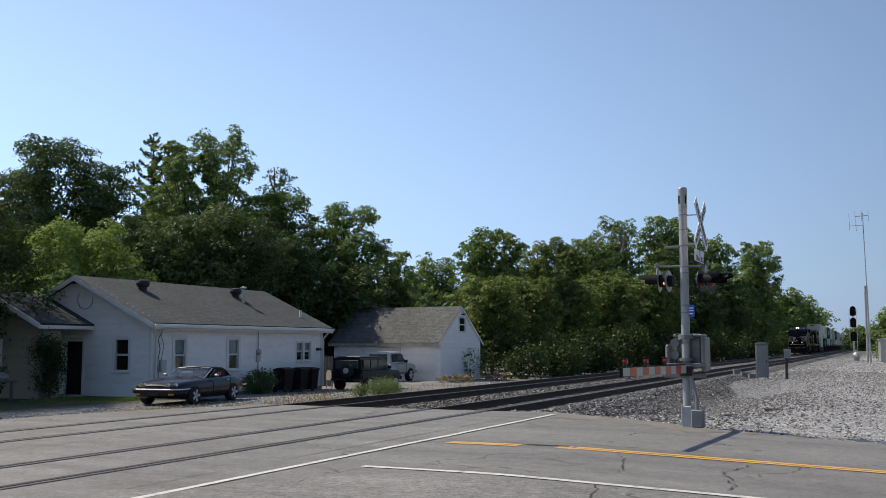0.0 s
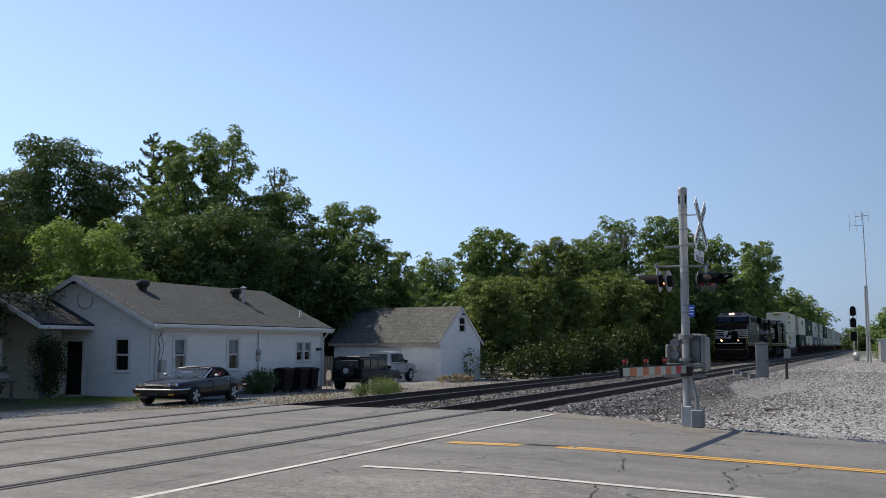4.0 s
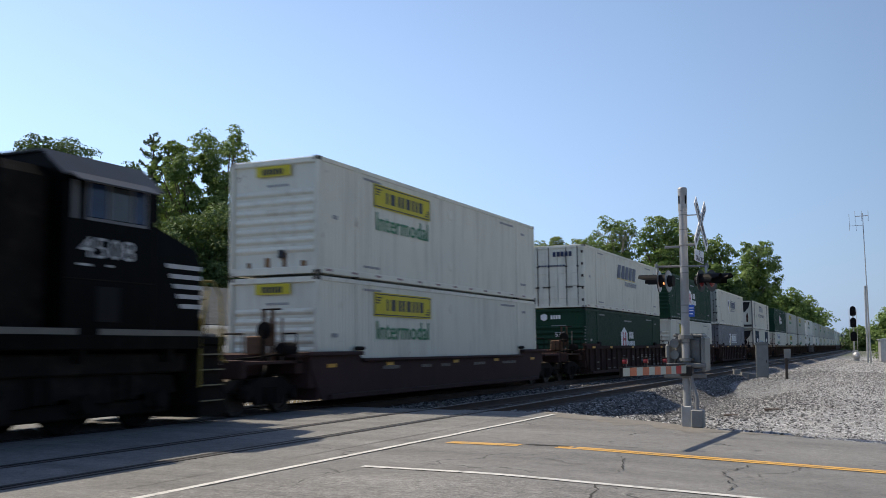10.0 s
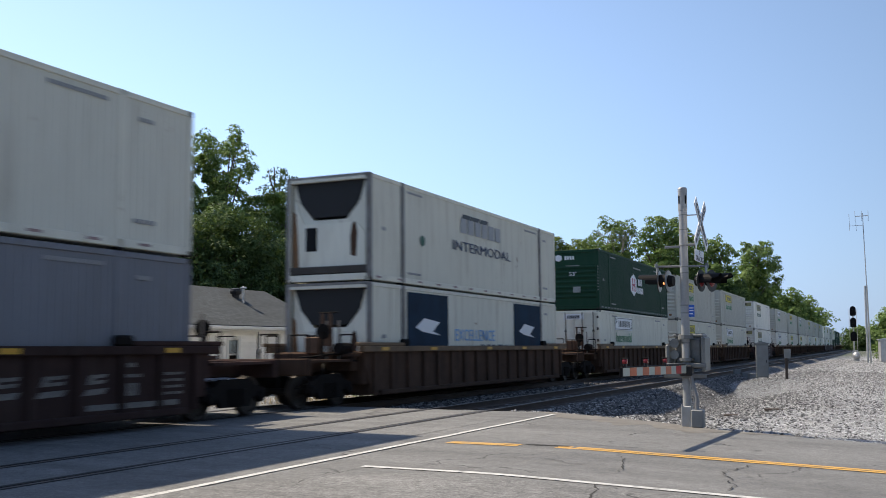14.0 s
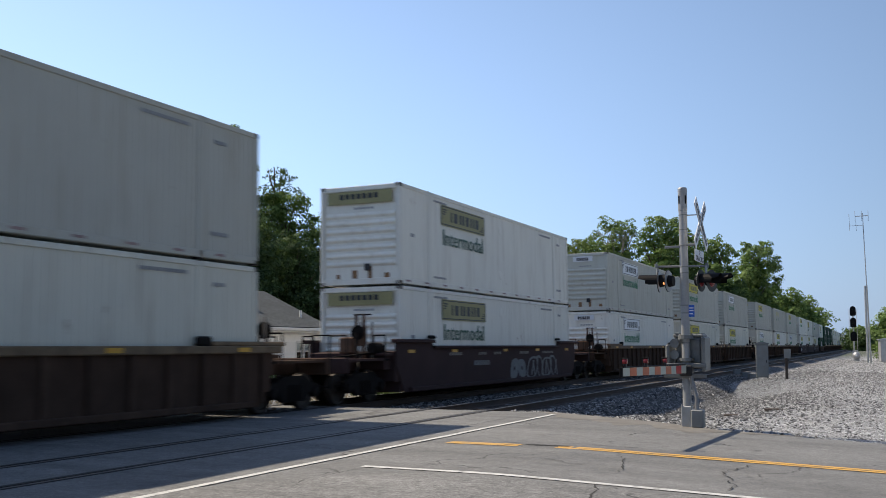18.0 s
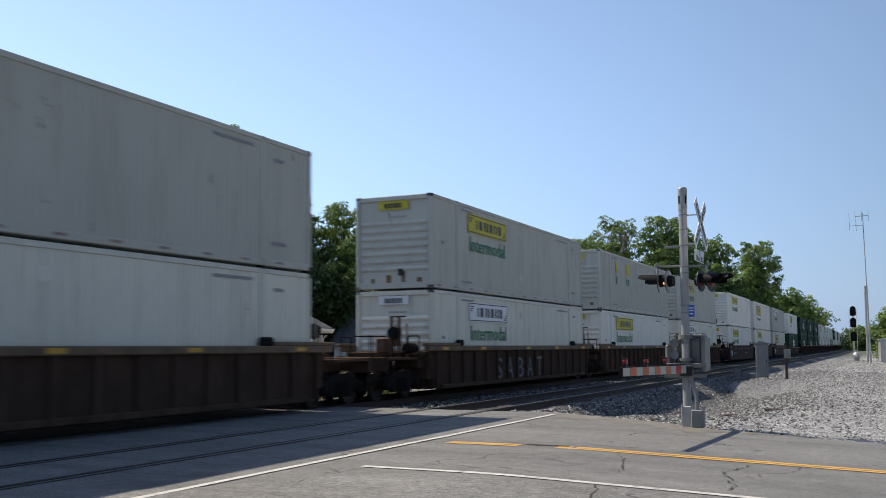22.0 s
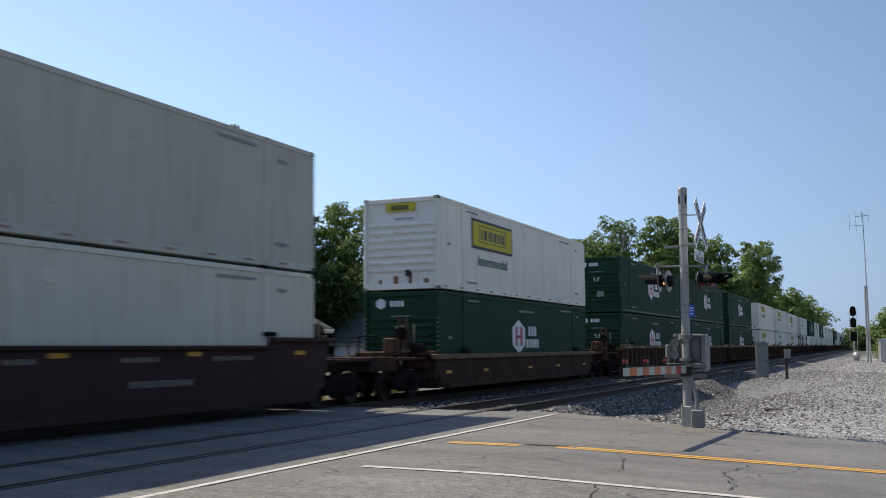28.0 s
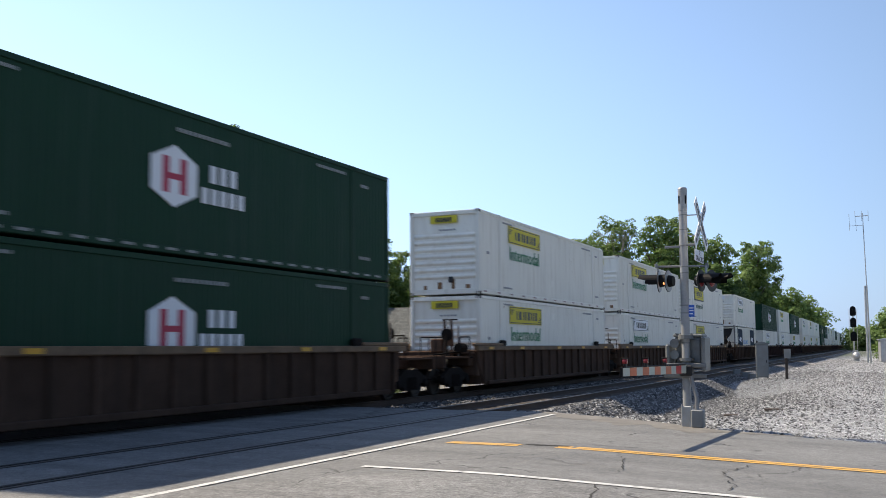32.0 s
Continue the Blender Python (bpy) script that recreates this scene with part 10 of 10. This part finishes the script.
    for i in range(3):
        wood.tube(pts[i], pts[i + 1], tr * (1 - 0.3 * i), tr * (0.7 - 0.3 * i) + 0.01, n=8, caps=False)
    for i in rng.choice(len(ends), size=min(26, len(ends)), replace=False):
        e = ends[i]
        k = min(0.85, max(0.2, e[2] / h * (0.74 if broad else 1.0)))
        s0 = (lean[0] * k, lean[1] * k, h * k)
        mid = (s0[0] + (e[0] - s0[0]) * 0.5, s0[1] + (e[1] - s0[1]) * 0.5, s0[2] + (e[2] - s0[2]) * 0.4)
        wood.tube(s0, mid, tr * 0.3, tr * 0.2, n=5, caps=False).tube(mid, tuple(e), tr * 0.2, tr * 0.07, n=5, caps=False)
    part("trunk", wood, BARK, t)
    return t


def dead_tree(x, y, h, seed):
    """Bare grey limbs that fork upwards."""
    rng = np.random.default_rng(seed)
    t = thing("dead_tree", "bare grey dead tree above the leafy crowns", "tree", "trees round the railway", at=pose(x, y, ground_z(x, y) - 0.1))
    s = Shape()

    def fork(p, d, length, rad, level):
        e = p + d * length
        s.tube(tuple(p), tuple(e), rad, rad * 0.6, n=5, caps=False)
        if level:
            for i in range(3 if level > 1 else 2):
                nd = d + Vector(rng.normal(size=3)) * 0.42
                nd.z = abs(nd.z) + 0.15
                fork(e, nd.normalized(), length * 0.62, rad * 0.55, level - 1)

    fork(Vector((0, 0, 0)), Vector((0, 0, 1)), h * 0.5, 0.2, 0)
    for i in range(4):
        d = Vector((rng.normal() * 0.35, rng.normal() * 0.35, 1)).normalized()
        fork(Vector((0, 0, h * (0.42 + 0.03 * i))), d, h * 0.22, 0.09, 4)
    part("trunk", s, surface("dead grey wood", (0.2, 0.18, 0.16), 0.9, var=0.3), t)
    return t


def bush(name, label, x, y, w, h, leaf, seed, leaf_size=0.09, density=1.0, d=None):
    """A low shrub: leaves in uneven clumps on short stems."""
    rng = np.random.default_rng(seed)
    z = ground_z(x, y) - 0.03
    b = thing(name, label, "bush", at=pose(x, y, z))
    d = d or w
    n = int(density * 1.5 * w * h / leaf_size ** 2)
    k = 40
    c = ball(rng, k, 0.5) * np.array([w / 2 * 0.8, d / 2 * 0.8, h / 2 * 0.8]) + np.array([0, 0, h * 0.5])
    pick = rng.integers(0, k, n)
    pos_ = c[pick] + rng.normal(size=(n, 3)) * min(w, h) * 0.12
    pos_[:, 2] = np.clip(pos_[:, 2], 0.02, None)
    part("foliage", leaf_mesh("foliage", pos_, leaf_size * (0.6 + 0.8 * rng.random(n)), rng), leaf, b)
    for i in range(7):
        part("stem", Shape().tube((rng.normal() * 0.06, rng.normal() * 0.06, 0), tuple(c[i]), 0.018, 0.006, n=5, caps=False), BARK, b)
    return b


def tuft_field(name, label, spots, blades, height, material, seed):
    """Grass as stuff: single upright blades round given spots (x, y, reach)."""
    rng = np.random.default_rng(seed)
    v, f = [], []
    for x0, y0, reach in spots:
        for i in range(blades):
            x, y = x0 + rng.normal() * reach, y0 + rng.normal() * reach * 1.3
            if y < road_edge(x) + 0.1:
                continue
            u = x - tx(y)
            z = max(ground_z(x, y), bed_profile(u) if -4.2 < u < 8.6 and y > 21.8 else -9) - 0.02
            a, hgt, w = rng.random() * 6.28, height * (0.4 + rng.random()), 0.012 + 0.012 * rng.random()
            lx, ly = rng.normal(size=2) * hgt * 0.35
            n = len(v)
            ca, sa = math.cos(a) * w, math.sin(a) * w
            v += [(x - ca, y - sa, z), (x + ca, y + sa, z), (x + lx * 0.4 + ca * 0.7, y + ly * 0.4 + sa * 0.7, z + hgt * 0.6), (x + lx * 0.4 - ca * 0.7, y + ly * 0.4 - sa * 0.7, z + hgt * 0.6), (x + lx, y + ly, z + hgt)]
            f += [(n, n + 1, n + 2, n + 3), (n + 3, n + 2, n + 4)]
    me = bpy.data.meshes.new(name)
    me.from_pydata(v, [], f)
    return tagged(part(name, me, material), label, "grass", kind="stuff")


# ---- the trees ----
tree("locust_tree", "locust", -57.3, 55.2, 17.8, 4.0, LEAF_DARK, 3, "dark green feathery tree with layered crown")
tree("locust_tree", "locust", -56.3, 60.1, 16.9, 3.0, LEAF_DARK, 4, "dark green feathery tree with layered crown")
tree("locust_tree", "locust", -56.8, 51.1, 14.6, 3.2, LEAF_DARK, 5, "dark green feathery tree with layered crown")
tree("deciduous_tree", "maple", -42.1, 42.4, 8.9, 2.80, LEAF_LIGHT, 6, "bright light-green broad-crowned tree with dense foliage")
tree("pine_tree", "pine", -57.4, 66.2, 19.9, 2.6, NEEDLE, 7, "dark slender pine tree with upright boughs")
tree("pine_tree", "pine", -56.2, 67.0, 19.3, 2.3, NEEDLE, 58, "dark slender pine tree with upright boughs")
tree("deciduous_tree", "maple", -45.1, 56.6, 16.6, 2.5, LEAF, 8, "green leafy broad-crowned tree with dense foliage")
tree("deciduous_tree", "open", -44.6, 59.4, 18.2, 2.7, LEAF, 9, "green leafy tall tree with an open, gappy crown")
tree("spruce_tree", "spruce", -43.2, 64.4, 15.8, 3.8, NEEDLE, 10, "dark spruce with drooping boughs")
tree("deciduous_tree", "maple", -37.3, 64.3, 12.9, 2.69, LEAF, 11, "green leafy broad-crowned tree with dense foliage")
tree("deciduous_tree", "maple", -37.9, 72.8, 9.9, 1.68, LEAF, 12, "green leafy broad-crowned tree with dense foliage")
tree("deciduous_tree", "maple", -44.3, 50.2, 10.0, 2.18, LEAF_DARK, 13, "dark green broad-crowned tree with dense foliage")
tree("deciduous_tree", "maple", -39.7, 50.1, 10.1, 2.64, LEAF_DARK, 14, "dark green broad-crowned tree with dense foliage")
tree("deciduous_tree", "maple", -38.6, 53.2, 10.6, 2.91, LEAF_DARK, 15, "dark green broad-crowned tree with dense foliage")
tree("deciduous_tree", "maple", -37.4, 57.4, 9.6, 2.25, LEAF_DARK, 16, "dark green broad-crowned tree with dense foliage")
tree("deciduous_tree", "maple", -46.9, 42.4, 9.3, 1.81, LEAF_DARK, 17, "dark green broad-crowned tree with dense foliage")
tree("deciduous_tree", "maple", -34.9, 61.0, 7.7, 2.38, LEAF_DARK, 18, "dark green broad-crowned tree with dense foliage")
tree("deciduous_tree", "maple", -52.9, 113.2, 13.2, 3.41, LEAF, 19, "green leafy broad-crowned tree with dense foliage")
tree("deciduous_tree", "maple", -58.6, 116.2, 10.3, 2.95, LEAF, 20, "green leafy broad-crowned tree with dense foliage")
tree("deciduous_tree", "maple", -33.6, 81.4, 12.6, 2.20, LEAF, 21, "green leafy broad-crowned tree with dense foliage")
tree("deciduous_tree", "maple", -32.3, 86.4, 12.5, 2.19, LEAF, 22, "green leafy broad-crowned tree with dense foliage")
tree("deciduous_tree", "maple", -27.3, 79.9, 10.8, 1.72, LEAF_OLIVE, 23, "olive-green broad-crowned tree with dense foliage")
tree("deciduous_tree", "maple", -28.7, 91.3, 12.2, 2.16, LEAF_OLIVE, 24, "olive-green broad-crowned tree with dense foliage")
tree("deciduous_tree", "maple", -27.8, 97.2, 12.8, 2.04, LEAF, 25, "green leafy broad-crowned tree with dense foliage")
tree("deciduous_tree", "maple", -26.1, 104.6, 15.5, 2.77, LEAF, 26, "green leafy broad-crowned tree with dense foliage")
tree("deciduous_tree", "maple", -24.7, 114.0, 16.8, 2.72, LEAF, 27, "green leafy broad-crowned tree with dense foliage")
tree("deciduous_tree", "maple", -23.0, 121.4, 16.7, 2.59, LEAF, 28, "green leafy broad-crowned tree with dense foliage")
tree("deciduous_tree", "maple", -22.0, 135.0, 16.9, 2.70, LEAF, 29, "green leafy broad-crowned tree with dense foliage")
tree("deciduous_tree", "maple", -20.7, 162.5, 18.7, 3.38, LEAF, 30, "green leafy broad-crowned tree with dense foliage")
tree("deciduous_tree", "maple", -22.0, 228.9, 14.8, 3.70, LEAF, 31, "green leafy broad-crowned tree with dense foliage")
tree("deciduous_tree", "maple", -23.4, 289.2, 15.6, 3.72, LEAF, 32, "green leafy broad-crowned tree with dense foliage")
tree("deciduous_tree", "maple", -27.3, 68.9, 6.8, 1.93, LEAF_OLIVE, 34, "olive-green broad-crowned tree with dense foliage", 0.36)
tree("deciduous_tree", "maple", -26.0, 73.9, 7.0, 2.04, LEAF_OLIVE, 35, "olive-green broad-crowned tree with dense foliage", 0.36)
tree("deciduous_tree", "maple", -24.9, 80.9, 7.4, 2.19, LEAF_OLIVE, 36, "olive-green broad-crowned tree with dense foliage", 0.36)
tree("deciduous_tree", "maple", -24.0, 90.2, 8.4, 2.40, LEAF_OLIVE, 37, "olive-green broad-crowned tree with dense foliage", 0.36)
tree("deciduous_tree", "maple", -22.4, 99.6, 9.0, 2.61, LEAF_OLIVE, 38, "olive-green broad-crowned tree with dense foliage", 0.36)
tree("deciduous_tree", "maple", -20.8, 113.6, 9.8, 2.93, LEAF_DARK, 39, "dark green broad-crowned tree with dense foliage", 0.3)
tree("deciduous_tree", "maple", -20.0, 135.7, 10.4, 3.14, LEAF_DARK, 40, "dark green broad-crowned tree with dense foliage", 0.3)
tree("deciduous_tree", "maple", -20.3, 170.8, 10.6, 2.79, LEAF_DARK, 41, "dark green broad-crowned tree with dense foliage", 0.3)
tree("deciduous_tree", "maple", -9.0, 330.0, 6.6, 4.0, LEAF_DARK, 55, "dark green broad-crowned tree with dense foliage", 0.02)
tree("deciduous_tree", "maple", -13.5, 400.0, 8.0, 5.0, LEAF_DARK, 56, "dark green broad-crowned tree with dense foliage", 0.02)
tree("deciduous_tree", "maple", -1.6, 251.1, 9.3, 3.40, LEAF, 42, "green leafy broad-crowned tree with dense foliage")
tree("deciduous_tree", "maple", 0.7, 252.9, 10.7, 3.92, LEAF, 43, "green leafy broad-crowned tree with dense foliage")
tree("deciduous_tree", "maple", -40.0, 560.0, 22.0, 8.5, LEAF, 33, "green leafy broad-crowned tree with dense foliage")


def woods(name, label, place, count, size, leaf, seed):
    """Far or deep woodland as one mass of leaves: place(rng) gives a spot in it."""
    rng = np.random.default_rng(seed)
    pts = np.array([place(rng) for i in range(count)])
    return tagged(part(name, leaf_mesh(name, pts, size * (0.6 + 0.8 * rng.random(count)), rng), leaf), label, "woods", kind="stuff")


def belt(x0, x1, y0, y1, h, lumps):
    def place(r):
        k = r.random()
        x, y = x0 + (x1 - x0) * k + r.normal() * 1.5, y0 + (y1 - y0) * k + r.normal() * 3
        top = h * (0.72 + 0.4 * noise.noise((x / lumps, y / lumps, 2.0)) + 0.15 * noise.noise((x / lumps * 3.1, y / lumps * 3.1, 5.0)))
        return x, y, -0.5 + top * r.random() ** 0.75
    return place


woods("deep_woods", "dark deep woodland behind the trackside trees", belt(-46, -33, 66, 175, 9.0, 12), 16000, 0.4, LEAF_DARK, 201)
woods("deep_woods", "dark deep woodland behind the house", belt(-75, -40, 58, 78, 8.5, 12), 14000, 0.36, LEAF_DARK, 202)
woods("far_woods", "far woodland along the horizon", belt(-30, 420, 760, 620, 15.0, 30), 16000, 1.6, LEAF, 203)
woods("far_woods", "far woodland beyond the houses", belt(-330, -62, 150, 260, 13.0, 20), 16000, 0.9, LEAF, 204)
woods("far_woods", "far woodland across the road", belt(62, 112, -60, 330, 13.5, 9), 15000, 1.5, LEAF_DEEP_SHADE, 206)
# unseen belt, added so the locomotive's front reflects something dark
woods("far_woods", "unseen woodland down the line, added to darken reflections", belt(-95, 55, -125, -105, 15.0, 9), 8000, 1.5, LEAF_DEEP_SHADE, 207)
woods("far_woods", "far woodland beside the curving line", belt(-24.5, -44, 300, 620, 13.0, 20), 9000, 0.8, LEAF, 205)
# the undergrowth's darkness is tree shade put into its leaf colour
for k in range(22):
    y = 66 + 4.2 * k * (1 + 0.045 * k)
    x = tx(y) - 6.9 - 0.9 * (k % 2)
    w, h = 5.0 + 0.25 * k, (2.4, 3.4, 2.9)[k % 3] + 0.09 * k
    bush("trackside_bush", "dark tangled undergrowth at the foot of the trees", x, y, w, h, LEAF_DEEP_SHADE, 70 + k, 0.06 + 0.0009 * y, 1.7, 3.4)
bush("tangled_bush", "dark tangled undergrowth beside the garage", -22.6, 63.0, 3.4, 2.3, LEAF_DEEP_SHADE, 60, 0.1, 1.6, 3)
bush("tangled_bush", "dark tangled undergrowth beside the garage", -25.0, 67.5, 5, 3.2, LEAF_DEEP_SHADE, 61, 0.11, 1.6, 3)
bush("tangled_bush", "dark tangled undergrowth beside the garage", -29.5, 69.5, 6, 4.2, LEAF_DEEP_SHADE, 62, 0.11, 1.6, 3)
bush("tangled_bush", "dark tangled undergrowth beside the garage", -33.5, 72, 8, 5, LEAF_DEEP_SHADE, 63, 0.12, 1.4, 3)
bush("lilac_bush", "dark shrub against the white house wall", -23.55, 33.9, 1.1, 1.0, LEAF_DARK, 90, 0.045, 4.0, 2.7)
tree("deciduous_tree", "maple", -31.2, 23.6, 7.0, 3.5, LEAF_DEEP_SHADE, 51, "dark green broad-crowned tree over the porch", 0.33)
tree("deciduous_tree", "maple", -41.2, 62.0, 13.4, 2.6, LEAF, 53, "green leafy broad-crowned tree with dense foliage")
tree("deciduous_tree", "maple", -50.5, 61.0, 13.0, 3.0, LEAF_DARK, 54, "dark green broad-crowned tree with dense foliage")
# out of view; added to keep sky light off the gable
tree("deciduous_tree", "maple", -33.0, 19.5, 11.0, 4.6, LEAF_DARK, 57, "unseen tree beside the porch, added to shade the gable", 0.2)
dead_tree(-27.3, 102.0, 14.6, 52)
bush("porch_vine", "dark climbing vine on the porch post", -26.95, 26.1, 1.5, 2.4, LEAF_DEEP_SHADE, 91, 0.04, 1.5, 0.8)
bush("round_shrub", "dark clipped shrub before the porch", -28.45, 24.9, 1.0, 1.7, LEAF_DEEP_SHADE, 92, 0.05, 3.0)
bush("lineside_bush", "green bush beside the equipment bungalow", -2.0, 152.0, 3.0, 1.9, LEAF, 64, 0.14, 1.4)
bush("lineside_bush", "green bush beside the equipment bungalow", -0.2, 138.0, 3.6, 3.4, LEAF, 65, 0.14, 1.4)
for k, (wx, wy, ww, wh) in enumerate(((-17.25, 30.9, 0.7, 0.62), (-17.0, 31.6, 0.8, 0.78), (-16.85, 32.4, 0.8, 0.7), (-17.35, 33.3, 0.9, 0.74), (-17.7, 34.3, 0.8, 0.5))):
    bush("weed_clump", "feathery grey-green weeds beside the track", wx, wy, ww, wh, WEED, 93 + 20 * k, 0.024, 1.25, 0.8)
bush("dry_brush", "heap of dry brush before the garage", -23.6, 53.8, 3.6, 0.5, HAY, 95, 0.05, 1.6, 1.6)
bush("garage_shrub", "sparse green shrub against the garage gable", -25.2, 59.5, 1.6, 2.2, LEAF, 96, 0.09, 0.35, 0.8)
bush("garage_shrub", "sparse green shrub against the garage gable", -24.6, 61.2, 1.4, 2.4, LEAF, 97, 0.09, 0.3, 0.8)
bush("dry_brush", "heap of dry brush before the garage", -22.9, 58.5, 2.2, 0.6, HAY, 98, 0.07, 0.9, 1.4)
tuft_field("dry_grass", "dry yellow grass along the drive and the track", [(-17.6, 22.5, 0.5), (-18.1, 24.0, 0.6), (-18.6, 25.5, 0.7), (-17.8, 27.0, 0.6), (-18.6, 29.0, 0.8), (-19.8, 31.5, 0.9), (-18.0, 30.4, 0.6), (-20.4, 34.0, 0.9), (-17.2, 20.6, 0.4), (-18.6, 21.8, 0.5), (-20.8, 37.5, 0.9), (-21.4, 41.0, 0.9), (-19.6, 38.5, 0.9), (-21.5, 48.0, 1.2), (-20.5, 54.0, 1.4)], 130, 0.11, HAY, 101)
tuft_field("lawn_grass", "green lawn grass before the house", [(-24.7, 27.2, 0.5), (-25.5, 26.8, 0.5), (-24.2, 27.6, 0.4), (-26.3, 26.2, 0.5)], 900, 0.08, GRASS, 102)


# ---- ties, the pieces of the track ----
tie_mesh = with_mat(Shape().box(-1.3, 1.3, -0.115, 0.115, -0.34, -0.172, 0.015).mesh("tie"), TIE_WOOD)
for tr, off in track_lines:
    rest = Shape()
    y, k = 22.3, 0
    while y < 420:
        if k < 140:
            t = part("tie", tie_mesh, None, tr)
            t.location = (tx(y) + off + 0.03 * math.sin(k * 2.3), y, 0.006 * math.sin(k * 1.7))
            t.rotation_euler = (0, 0, 0.012 * math.sin(k * 3.1) + radians(turn_at(y)))
        else:
            rest.box(tx(y) + off - 1.3, tx(y) + off + 1.3, y - 0.11, y + 0.11, -0.34, -0.172)
        y += 0.5
        k += 1
    part("far_ties", rest, TIE_WOOD, tr)["kind"] = "stuff"


def motions():
    """The whole train runs past at an even, slightly falling speed."""
    for ob, place, lift, about in TRAIN:
        walk(ob, [(t, train_pose(place, t, lift, about)) for t in (0, 4, 8, 12, 16, 20, 24, 28, 32)])


motions()
